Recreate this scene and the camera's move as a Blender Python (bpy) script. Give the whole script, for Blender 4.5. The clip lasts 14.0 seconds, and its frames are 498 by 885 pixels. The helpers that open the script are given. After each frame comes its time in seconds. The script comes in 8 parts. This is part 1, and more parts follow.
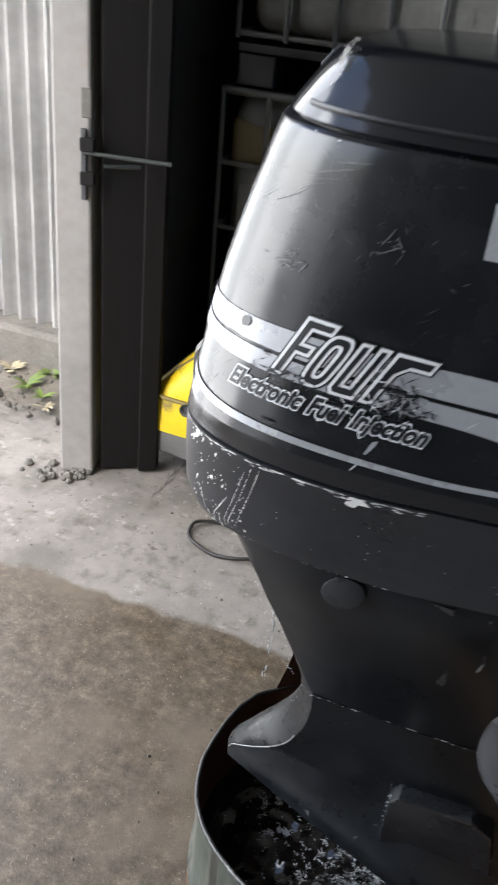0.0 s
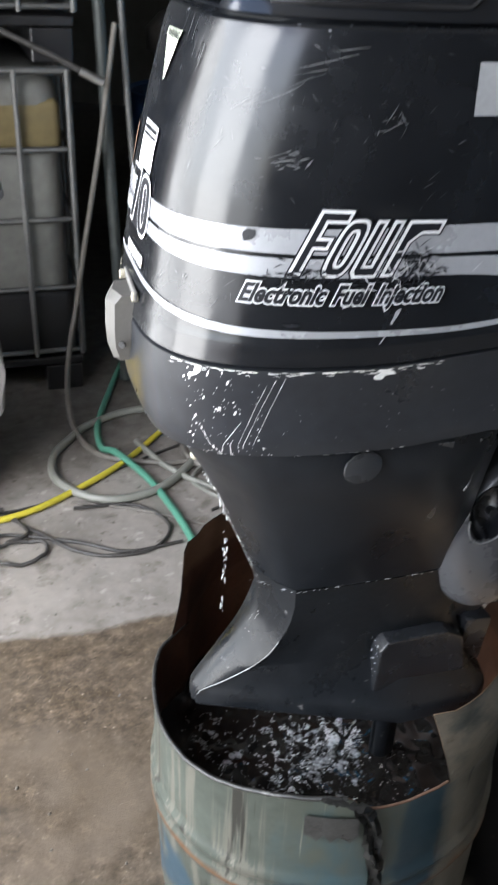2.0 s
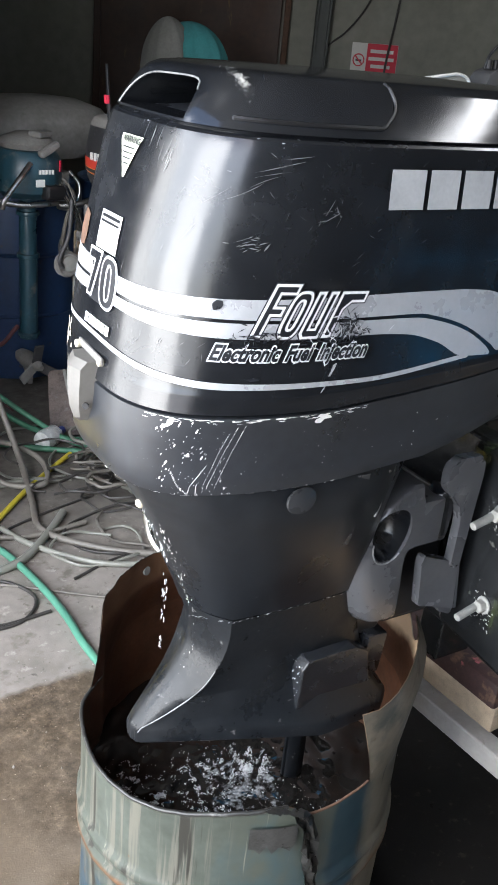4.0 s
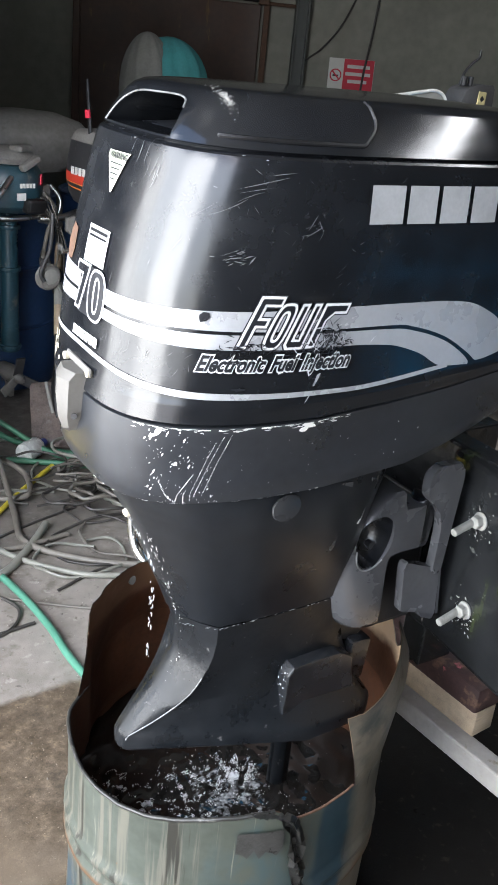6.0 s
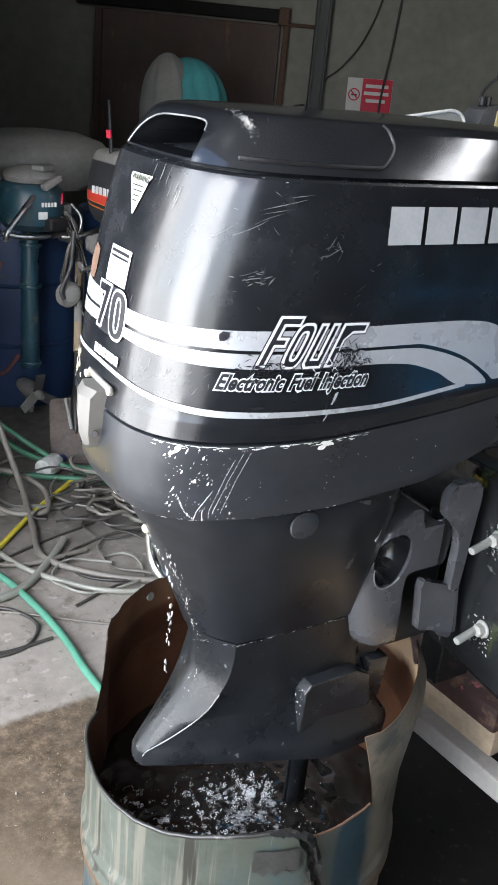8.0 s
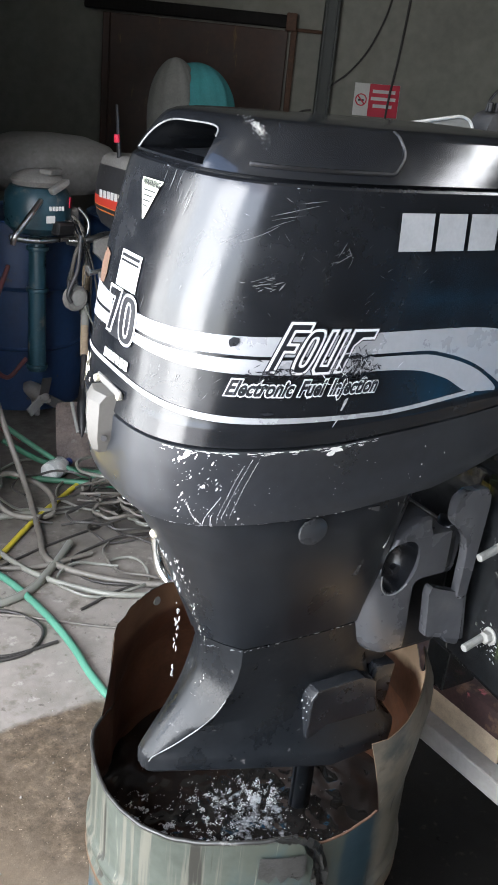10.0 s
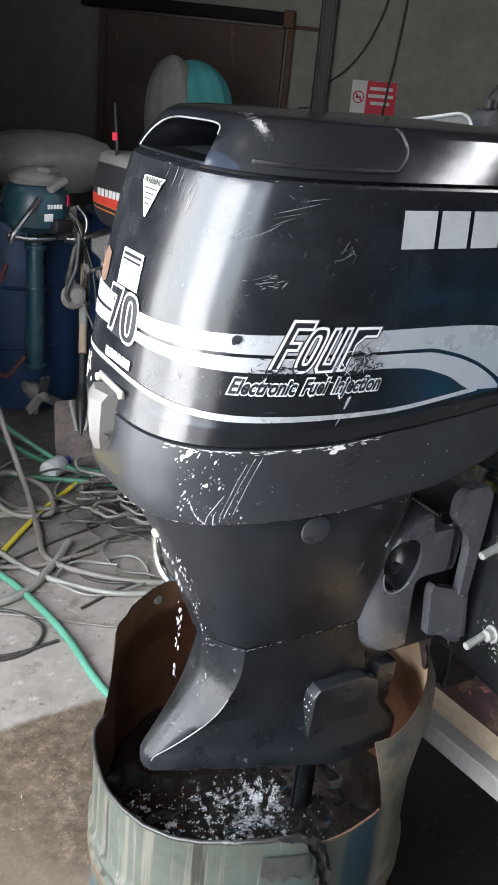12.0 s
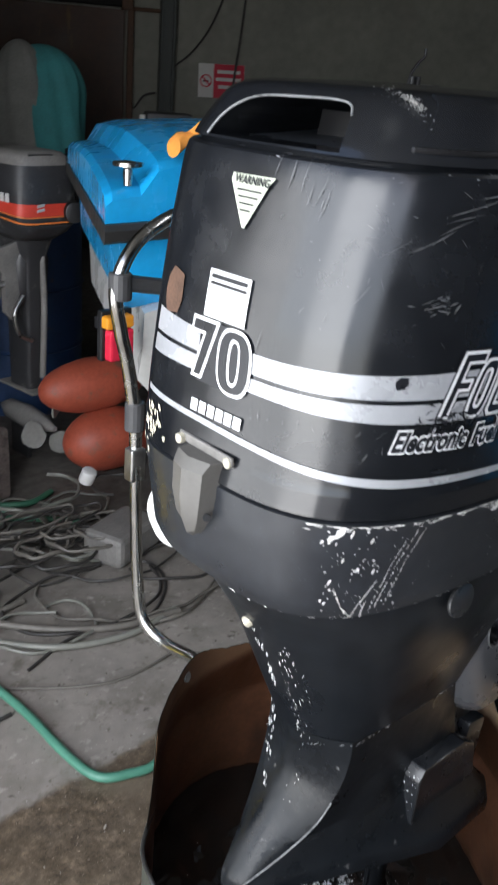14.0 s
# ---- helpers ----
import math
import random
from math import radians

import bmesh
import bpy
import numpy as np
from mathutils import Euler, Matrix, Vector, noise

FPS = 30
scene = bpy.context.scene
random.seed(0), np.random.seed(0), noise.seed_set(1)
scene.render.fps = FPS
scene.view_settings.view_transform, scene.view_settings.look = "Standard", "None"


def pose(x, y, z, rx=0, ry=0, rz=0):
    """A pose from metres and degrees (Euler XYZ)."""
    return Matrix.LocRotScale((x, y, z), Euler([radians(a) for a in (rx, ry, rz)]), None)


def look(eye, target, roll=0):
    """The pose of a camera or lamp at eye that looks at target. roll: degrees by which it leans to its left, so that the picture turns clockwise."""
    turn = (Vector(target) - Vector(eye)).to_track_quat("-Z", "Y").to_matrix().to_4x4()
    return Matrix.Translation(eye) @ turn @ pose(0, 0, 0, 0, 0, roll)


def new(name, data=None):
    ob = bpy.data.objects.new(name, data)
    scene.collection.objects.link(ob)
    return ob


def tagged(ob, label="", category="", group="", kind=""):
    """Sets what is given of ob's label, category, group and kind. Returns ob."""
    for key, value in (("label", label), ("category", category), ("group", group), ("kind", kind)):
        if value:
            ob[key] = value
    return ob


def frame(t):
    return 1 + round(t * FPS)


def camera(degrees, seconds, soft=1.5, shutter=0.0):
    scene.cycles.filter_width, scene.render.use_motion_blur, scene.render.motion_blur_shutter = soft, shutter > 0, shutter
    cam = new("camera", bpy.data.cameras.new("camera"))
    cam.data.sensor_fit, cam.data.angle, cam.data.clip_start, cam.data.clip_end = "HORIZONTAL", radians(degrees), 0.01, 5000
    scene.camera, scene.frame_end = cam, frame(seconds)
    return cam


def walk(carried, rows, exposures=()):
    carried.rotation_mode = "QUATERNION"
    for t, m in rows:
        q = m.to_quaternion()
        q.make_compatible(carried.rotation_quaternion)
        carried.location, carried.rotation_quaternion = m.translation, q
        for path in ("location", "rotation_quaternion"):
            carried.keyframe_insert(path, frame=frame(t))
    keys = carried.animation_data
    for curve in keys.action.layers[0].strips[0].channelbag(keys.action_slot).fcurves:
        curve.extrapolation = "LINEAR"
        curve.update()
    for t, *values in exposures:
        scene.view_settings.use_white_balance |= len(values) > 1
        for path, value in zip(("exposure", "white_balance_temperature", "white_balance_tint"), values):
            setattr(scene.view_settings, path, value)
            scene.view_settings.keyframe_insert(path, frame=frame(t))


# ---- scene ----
cam = camera(31.3, 14.0, soft=1.7, shutter=0.3)
PATH = [
    (0, (0.008, -0.964, 1.615), (-0.378, 0.269, 0.855), 5.69),
    (0.3, (-0.148, -0.910, 1.571), (-0.394, 0.341, 0.782), 3.70),
    (0.5, (-0.219, -0.872, 1.565), (-0.377, 0.378, 0.752), 2.45),
    (0.6, (-0.262, -0.869, 1.555), (-0.359, 0.389, 0.745), 3.06),
    (0.8, (-0.335, -0.866, 1.523), (-0.191, 0.822, 0.456), 3.30),
    (1, (-0.421, -0.868, 1.497), (-0.129, 0.366, 0.696), 1.88),
    (1.2, (-0.448, -0.875, 1.486), (0.021, 0.737, 0.400), 1.50),
    (1.5, (-0.457, -0.914, 1.472), (-0.108, 0.273, 0.624), 0.74),
    (1.8, (-0.462, -0.967, 1.505), (-0.015, 0.652, 0.418), 1.35),
    (2, (-0.492, -1.002, 1.542), (-0.087, 0.226, 0.781), 2.65),
    (2.5, (-0.620, -1.030, 1.559), (-0.042, 0.175, 0.878), 5.62),
    (3, (-0.702, -1.030, 1.554), (-0.013, 0.126, 0.890), 6.18),
    (3.5, (-0.722, -1.050, 1.563), (-0.007, 0.106, 0.929), 5.91),
    (4, (-0.733, -1.064, 1.565), (0.010, 0.081, 0.942), 5.77),
    (6.5, (-0.754, -1.080, 1.574), (0.021, 0.058, 0.979), 5.85),
    (7, (-0.756, -1.077, 1.577), (0.010, 0.071, 0.987), 5.61),
    (7.5, (-0.758, -1.079, 1.576), (0.000, 0.076, 0.991), 5.69),
    (8, (-0.759, -1.086, 1.576), (-0.005, 0.075, 0.997), 5.70),
    (10.5, (-0.764, -1.078, 1.577), (-0.016, 0.089, 1.004), 5.92),
    (11, (-0.765, -1.074, 1.575), (-0.014, 0.089, 0.998), 6.11),
    (11.5, (-0.769, -1.073, 1.575), (-0.018, 0.091, 0.999), 6.11),
    (12, (-0.767, -1.075, 1.576), (-0.016, 0.088, 1.000), 5.82),
    (12.5, (-0.770, -1.072, 1.575), (-0.013, 0.088, 0.999), 6.20),
    (13, (-0.803, -1.035, 1.556), (-0.008, 0.087, 0.958), 7.02),
    (13.2, (-0.813, -0.985, 1.544), (0.250, 0.493, 0.728), 7.30),
    (13.5, (-0.821, -0.865, 1.522), (0.010, 0.227, 0.917), 6.71),
    (13.8, (-0.843, -0.735, 1.522), (0.366, 0.647, 0.720), 4.90),
    (14, (-0.868, -0.673, 1.531), (0.092, 0.327, 0.959), 4.65),
]
EXPOSURES = [(0.0, 1.1, 6200, 10), (0.5, 1.0, 6200, 10), (1.0, 1.32, 6200, 10), (1.5, 1.72, 6200, 10), (2.0, 1.64, 6200, 10), (3.0, 1.98, 6200, 10), (12.5, 2.03, 6200, 10), (13.0, 1.96, 6200, 10), (13.5, 1.60, 6200, 10), (14.0, 0.98, 6200, 10)]
walk(cam, [(t, look(eye, target, roll)) for t, eye, target, roll in PATH], EXPOSURES)

# ---- world and light: overcast daylight that comes in from the open front and the open yard side
world = bpy.data.worlds.new("sky")
scene.world = world
world.use_nodes = True
_wn = world.node_tree.nodes
_sky = _wn.new("ShaderNodeTexSky")
_sky.sky_type = "NISHITA"
_sky.sun_disc = False
_sky.sun_elevation = radians(53)
_sky.sun_rotation = radians(186)
_sky.air_density, _sky.dust_density, _sky.ozone_density = 1.0, 4.0, 0.6
_wn["Background"].inputs["Strength"].default_value = 0.19
world.node_tree.links.new(_sky.outputs[0], _wn["Background"].inputs["Color"])
sun_data = bpy.data.lights.new("sun", "SUN")
sun_data.energy, sun_data.angle, sun_data.color = 0.6, radians(10.0), (1.0, 0.94, 0.86)
sun = new("sun", sun_data)
sun.matrix_world = look((-0.6, -6.0, 8.0), (0, 0, 0))

# daylight in the open yard gateway: bright sky over the middle, shaded by the eaves to the south, by the fence to the north
def daylight(name, at, to, wide, high, watts, color):
    lamp_data = bpy.data.lights.new(name, "AREA")
    lamp_data.shape, lamp_data.size, lamp_data.size_y, lamp_data.energy, lamp_data.color = "RECTANGLE", wide, high, watts, color
    lamp_ob = new(name, lamp_data)
    lamp_ob.matrix_world = look(at, to)


daylight("gateway_daylight", (-2.25, -0.54, 1.60), (0.0, -0.40, 1.45), 1.37, 2.8, 52.0, (1.0, 0.98, 0.95))
daylight("eaves_daylight", (-2.25, -1.83, 1.55), (0.0, -0.80, 1.45), 1.15, 2.9, 8.0, (0.97, 0.98, 1.0))
daylight("yard_daylight", (-2.30, 0.96, 1.55), (0.0, 0.1, 1.35), 1.6, 2.9, 37.0, (1.0, 0.99, 0.97))
# daylight in the skylight's opening
daylight("skylight_daylight", (2.25, -0.80, 3.46), (2.25, -0.80001, 0.0), 0.31, 1.82, 7.5, (1.0, 0.97, 0.92))

# ---- mesh helpers
def thing(name, m=None, label="", category="", group="", kind=""):
    ob = new(name)
    ob.empty_display_size = 0.05
    if m is not None:
        ob.matrix_world = m
    return tagged(ob, label, category, group, kind)


def mesh_of(bm, name, smooth=None):
    me = bpy.data.meshes.new(name)
    bmesh.ops.recalc_face_normals(bm, faces=bm.faces)
    bm.to_mesh(me)
    bm.free()
    if smooth is not None:
        for p in me.polygons:
            p.use_smooth = True
        me.set_sharp_from_angle(angle=radians(smooth))
    return me


def part(name, bm, material, parent=None, label="", smooth=None):
    me = mesh_of(bm, name, smooth)
    me.materials.append(material)
    ob = new(name, me)
    if parent is not None:
        ob.parent = parent
    if label:
        ob["label"] = label
    return ob


def solo(name, bm, material, label, category, smooth=None, kind="", group=""):
    return tagged(part(name, bm, material, None, "", smooth), label, category, group, kind)


def box(bm, size, at=(0, 0, 0), rot=(0, 0, 0), bevel=0.0, seg=2):
    m = pose(*at, *rot) @ Matrix.Diagonal((*size, 1))
    out = bmesh.ops.create_cube(bm, size=1.0, matrix=m)
    if bevel:
        edges = {e for v in out["verts"] for e in v.link_edges}
        bmesh.ops.bevel(bm, geom=list(edges), offset=bevel, segments=seg, affect="EDGES", profile=0.5)
    return bm


def boxbm(size, at=(0, 0, 0), rot=(0, 0, 0), bevel=0.0, seg=2):
    return box(bmesh.new(), size, at, rot, bevel, seg)


def cyl(bm, r, h, at=(0, 0, 0), rot=(0, 0, 0), r2=None, n=24, bevel=0.0):
    out = bmesh.ops.create_cone(bm, cap_ends=True, segments=n, radius1=r, radius2=r if r2 is None else r2, depth=h, matrix=pose(*at, *rot))
    if bevel:
        rims = [e for e in {e for v in out["verts"] for e in v.link_edges} if any(len(f.verts) > 4 for f in e.link_faces)]
        bmesh.ops.bevel(bm, geom=rims, offset=bevel, segments=2, affect="EDGES", profile=0.5)
    return bm


def cylbm(r, h, at=(0, 0, 0), rot=(0, 0, 0), r2=None, n=24, bevel=0.0):
    return cyl(bmesh.new(), r, h, at, rot, r2, n, bevel)


def loft(rings, close=True, caps=True, bm=None):
    """Skin through rings of equal length."""
    bm = bm or bmesh.new()
    vs = [[bm.verts.new(p) for p in ring] for ring in rings]
    n = len(vs[0])
    for a, b in zip(vs, vs[1:]):
        for i in range(n if close else n - 1):
            j = (i + 1) % n
            bm.faces.new((a[i], a[j], b[j], b[i]))
    if caps and close:
        bm.faces.new(vs[0][::-1])
        bm.faces.new(vs[-1])
    return bm


def curve_points(pts, step=8):
    """A smooth line (Catmull-Rom) through the points."""
    P = [Vector(p) for p in pts]
    P = [2 * P[0] - P[1]] + P + [2 * P[-1] - P[-2]]
    out = []
    for i in range(1, len(P) - 2):
        a, b, c, d = P[i - 1 : i + 3]
        for k in range(step):
            t = k / step
            out.append(0.5 * (2 * b + (c - a) * t + (2 * a - 5 * b + 4 * c - d) * t * t + (3 * b - a - 3 * c + d) * t**3))
    out.append(P[-2])
    return out


def tube(pts, r, n=10, step=8, bm=None, smooth=True):
    """A round pipe or cable along a line."""
    line = curve_points(pts, step) if smooth else [Vector(p) for p in pts]
    rings, up = [], Vector((0, 0, 1))
    side = None
    for i, p in enumerate(line):
        t = (line[min(i + 1, len(line) - 1)] - line[max(i - 1, 0)]).normalized()
        if side is None:
            side = t.cross(up if abs(t.z) < 0.9 else Vector((1, 0, 0))).normalized()
        side = (side - t * side.dot(t)).normalized()
        other = t.cross(side)
        rings.append([p + r * (math.cos(a) * side + math.sin(a) * other) for a in [2 * math.pi * k / n for k in range(n)]])
    return loft(rings, bm=bm)


def prism(outline, y0, y1, bevel=0.0, bm=None):
    """A plate: an outline in (x, z), from y0 to y1."""
    bm = bm or bmesh.new()
    a = [bm.verts.new((x, y0, z)) for x, z in outline]
    b = [bm.verts.new((x, y1, z)) for x, z in outline]
    n = len(a)
    faces = [bm.faces.new(a), bm.faces.new(b[::-1])]
    for i in range(n):
        faces.append(bm.faces.new((a[i], b[i], b[(i + 1) % n], a[(i + 1) % n])))
    if bevel:
        edges = list({e for f in faces for e in f.edges})
        bmesh.ops.bevel(bm, geom=edges, offset=bevel, segments=2, affect="EDGES", profile=0.5)
    return bm


def revolve(profile, n=32, at=(0, 0, 0), rot=(0, 0, 0), caps=True):
    m = pose(*at, *rot)
    rings = [[m @ Vector((r * math.cos(2 * math.pi * k / n), r * math.sin(2 * math.pi * k / n), z)) for k in range(n)] for r, z in profile]
    return loft(rings, caps=caps)


def cut(ob, cutter_bm):
    """Take a shape out of a mesh object for good."""
    tool = new("cutter", mesh_of(cutter_bm, "cutter"))
    mod = ob.modifiers.new("cut", "BOOLEAN")
    mod.operation, mod.object, mod.solver = "DIFFERENCE", tool, "EXACT"
    bpy.context.view_layer.update()
    done = bpy.data.meshes.new_from_object(ob.evaluated_get(bpy.context.evaluated_depsgraph_get()))
    ob.modifiers.clear()
    ob.data = done
    bpy.data.objects.remove(tool)
    return ob


def text_mesh(text, size, shear=0.0, grow=0.0, spacing=1.0, wide=1.0):
    """Letters as a flat mesh: list of points and faces, from (0, 0) to the right and up."""
    cu = bpy.data.curves.new("letters", "FONT")
    cu.body, cu.size, cu.shear, cu.offset, cu.space_character, cu.resolution_u = text, size, shear, grow, spacing, 3
    ob = bpy.data.objects.new("letters", cu)
    scene.collection.objects.link(ob)
    bpy.context.view_layer.update()
    me = bpy.data.meshes.new_from_object(ob.evaluated_get(bpy.context.evaluated_depsgraph_get()))
    pts = [(v.co.x * wide, v.co.y) for v in me.vertices]
    faces = [tuple(p.vertices) for p in me.polygons]
    bpy.data.objects.remove(ob)
    bpy.data.curves.remove(cu)
    bpy.data.meshes.remove(me)
    return pts, faces


def laid(pts, faces, mapping):
    """A flat drawing laid onto a surface by mapping(u, v)."""
    bm = bmesh.new()
    vs = [bm.verts.new(mapping(u, v)) for u, v in pts]
    for f in faces:
        try:
            bm.faces.new([vs[i] for i in f])
        except ValueError:
            pass
    return bm


def strip(lower, upper, mapping):
    """A band between two lines of (u, v) points, laid onto a surface."""
    bm = bmesh.new()
    a = [bm.verts.new(mapping(*p)) for p in lower]
    b = [bm.verts.new(mapping(*p)) for p in upper]
    for i in range(len(a) - 1):
        bm.faces.new((a[i], a[i + 1], b[i + 1], b[i]))
    return bm


def lerp(x, table):
    """Straight-line look-up in rows of (x, value)."""
    return float(np.interp(x, [r[0] for r in table], [r[1] for r in table]))

# ---- materials
def mat(name, color, rough=0.5, metal=0.0, var=0.25, scale=8.0, fine=0.0, bump=0.0, bump_scale=60.0, spots=None, coat=0.0, spec=0.5, rough_var=0.12, stretch=(1, 1, 1), per_object=0.0):
    """A painted or plain surface: large stains, fine grain, uneven gloss and relief. spots: (colour, scale, threshold, softness)."""
    m = bpy.data.materials.new(name)
    m.use_nodes = True
    nt = m.node_tree
    N, L = nt.nodes.new, nt.links.new
    b = nt.nodes["Principled BSDF"]
    b.inputs["Metallic"].default_value = metal
    b.inputs["Specular IOR Level"].default_value = spec
    b.inputs["Coat Weight"].default_value = coat
    b.inputs["Coat Roughness"].default_value = 0.12
    tc, mp = N("ShaderNodeTexCoord"), N("ShaderNodeMapping")
    mp.inputs["Scale"].default_value = stretch
    L(tc.outputs["Object"], mp.inputs["Vector"])
    n1, n2 = N("ShaderNodeTexNoise"), N("ShaderNodeTexNoise")
    n1.inputs["Scale"].default_value, n1.inputs["Detail"].default_value, n1.inputs["Roughness"].default_value = scale, 6.0, 0.6
    n2.inputs["Scale"].default_value, n2.inputs["Detail"].default_value = scale * 9, 4.0
    for n in (n1, n2):
        L(mp.outputs[0], n.inputs["Vector"])
    mix = N("ShaderNodeMix")
    mix.data_type = "FLOAT"
    mix.inputs[0].default_value = 0.35
    L(n1.outputs["Fac"], mix.inputs[2])
    L(n2.outputs["Fac"], mix.inputs[3])
    ramp = N("ShaderNodeMapRange")
    ramp.inputs["From Min"].default_value, ramp.inputs["From Max"].default_value = 0.3, 0.7
    ramp.inputs["To Min"].default_value, ramp.inputs["To Max"].default_value = 1 - var, 1 + var
    L(mix.outputs[0], ramp.inputs["Value"])
    scaled = N("ShaderNodeVectorMath")
    scaled.operation = "SCALE"
    scaled.inputs[0].default_value = color
    L(ramp.outputs[0], scaled.inputs["Scale"])
    col = scaled.outputs[0]
    if per_object:
        oi, pr = N("ShaderNodeObjectInfo"), N("ShaderNodeMapRange")
        pr.inputs["To Min"].default_value, pr.inputs["To Max"].default_value = 1 - per_object, 1 + per_object
        L(oi.outputs["Random"], pr.inputs["Value"])
        s2 = N("ShaderNodeVectorMath")
        s2.operation = "SCALE"
        L(col, s2.inputs[0])
        L(pr.outputs[0], s2.inputs["Scale"])
        col = s2.outputs[0]
    for sp in spots or ():
        c, sc, th, soft = sp[:4]
        st = sp[4] if len(sp) > 4 else (1, 1, 1)
        mp2 = N("ShaderNodeMapping")
        mp2.inputs["Scale"].default_value = st
        mp2.inputs["Location"].default_value = (sc * 0.37, 1.3, 2.1)
        L(tc.outputs["Object"], mp2.inputs["Vector"])
        ns = N("ShaderNodeTexNoise")
        ns.inputs["Scale"].default_value, ns.inputs["Detail"].default_value, ns.inputs["Roughness"].default_value = sc, 7.0, 0.62
        L(mp2.outputs[0], ns.inputs["Vector"])
        mr = N("ShaderNodeMapRange")
        mr.inputs["From Min"].default_value, mr.inputs["From Max"].default_value = th, th + soft
        L(ns.outputs["Fac"], mr.inputs["Value"])
        mc = N("ShaderNodeMix")
        mc.data_type = "RGBA"
        L(mr.outputs[0], mc.inputs[0])
        L(col, mc.inputs[6])
        mc.inputs[7].default_value = (*c, 1)
        col = mc.outputs[2]
    L(col, b.inputs["Base Color"])
    rr = N("ShaderNodeMapRange")
    rr.inputs["From Min"].default_value, rr.inputs["From Max"].default_value = 0.3, 0.7
    rr.inputs["To Min"].default_value, rr.inputs["To Max"].default_value = max(rough - rough_var, 0.02), min(rough + rough_var, 1)
    L(n1.outputs["Fac"], rr.inputs["Value"])
    L(rr.outputs[0], b.inputs["Roughness"])
    if bump:
        n3, bp = N("ShaderNodeTexNoise"), N("ShaderNodeBump")
        n3.inputs["Scale"].default_value, n3.inputs["Detail"].default_value = bump_scale, 5.0
        L(mp.outputs[0], n3.inputs["Vector"])
        bp.inputs["Strength"].default_value, bp.inputs["Distance"].default_value = min(bump, 1.0), 0.004 * max(bump, 0.2)
        L(n3.outputs["Fac"], bp.inputs["Height"])
        L(bp.outputs[0], b.inputs["Normal"])
    return m


M = {}
M["cowl"] = mat("black_cowl_paint", (0.007, 0.008, 0.010), 0.23, var=0.3, scale=16, coat=0.06, spec=0.6, bump=0.03, bump_scale=220, rough_var=0.10,
                spots=[((0.10, 0.10, 0.10), 130, 0.74, 0.05), ((0.020, 0.021, 0.022), 14, 0.62, 0.2)])
M["cap"] = mat("black_cap_paint", (0.008, 0.009, 0.011), 0.12, var=0.3, scale=16, coat=0.06, spec=0.6, bump=0.02, bump_scale=220, rough_var=0.05,
               spots=[((0.10, 0.10, 0.10), 130, 0.74, 0.05), ((0.024, 0.025, 0.026), 14, 0.60, 0.2)])
M["pan"] = mat("dull_black_pan", (0.018, 0.0203, 0.0245), 0.33, spec=0.5, var=0.35, scale=7, bump=0.05, bump_scale=300, spots=[((0.07, 0.07, 0.07), 90, 0.70, 0.06)])
M["leg"] = mat("dull_black_leg", (0.008, 0.0097, 0.0123), 0.33, spec=0.38, var=0.35, scale=6, bump=0.06, bump_scale=260, spots=[((0.06, 0.06, 0.06), 60, 0.70, 0.08)])
M["wetleg"] = mat("wet_black_leg", (0.007, 0.0085, 0.0105), 0.36, spec=0.24, rough_var=0.22, var=0.4, scale=16, bump=0.3, bump_scale=70, spots=[((0.09, 0.09, 0.09), 55, 0.67, 0.06)])
M["bracket"] = mat("charcoal_casting", (0.066, 0.068, 0.074), 0.24, spec=0.6, var=0.15, scale=9, bump=0.05, bump_scale=200)
M["plug"] = mat("grey_plug_plastic", (0.028, 0.029, 0.031), 0.3, var=0.2, scale=30)
M["wetbox"] = mat("wet_charcoal_box", (0.013, 0.0145, 0.017), 0.22, var=0.4, scale=14, bump=0.15, bump_scale=90, spots=[((0.10, 0.10, 0.10), 60, 0.70, 0.06)])
M["black"] = mat("black_plastic", (0.010, 0.010, 0.011), 0.4, var=0.3, scale=12)
M["silver"] = mat("silver_decal", (0.37, 0.38, 0.40), 0.3, metal=0.25, var=0.12, scale=14, spots=[((0.16, 0.16, 0.17), 60, 0.76, 0.05)])
M["white"] = mat("white_decal", (0.66, 0.67, 0.68), 0.4, var=0.08, scale=20, spots=[((0.25, 0.25, 0.26), 70, 0.72, 0.05)])
M["ink"] = mat("black_decal", (0.010, 0.011, 0.014), 0.35, var=0.2, scale=20)
M["greydecal"] = mat("grey_decal", (0.36, 0.37, 0.38), 0.4, var=0.15, scale=20)
M["warn"] = mat("warning_sticker", (0.42, 0.45, 0.36), 0.45, var=0.12, scale=30)
M["scratch"] = mat("scratched_paint", (0.105, 0.107, 0.110), 0.4, var=0.5, scale=60)
M["chip"] = mat("bare_primer", (0.78, 0.78, 0.76), 0.5, var=0.15, scale=60, bump=0.3, bump_scale=300)
M["latch"] = mat("grey_latch_plastic", (0.095, 0.091, 0.084), 0.5, var=0.15, scale=20, bump=0.05)
M["steel"] = mat("worn_steel", (0.45, 0.45, 0.44), 0.35, metal=1.0, var=0.25, scale=30, bump=0.1)
M["chrome"] = mat("bright_tube", (0.62, 0.62, 0.60), 0.22, metal=1.0, var=0.15, scale=20)
M["zinc"] = mat("salted_zinc", (0.31, 0.31, 0.29), 0.65, metal=0.3, var=0.3, scale=60, bump=0.5, bump_scale=160)
M["corrode"] = mat("crusty_corrosion", (0.45, 0.42, 0.33), 0.8, var=0.4, scale=60, bump=0.8, bump_scale=120)

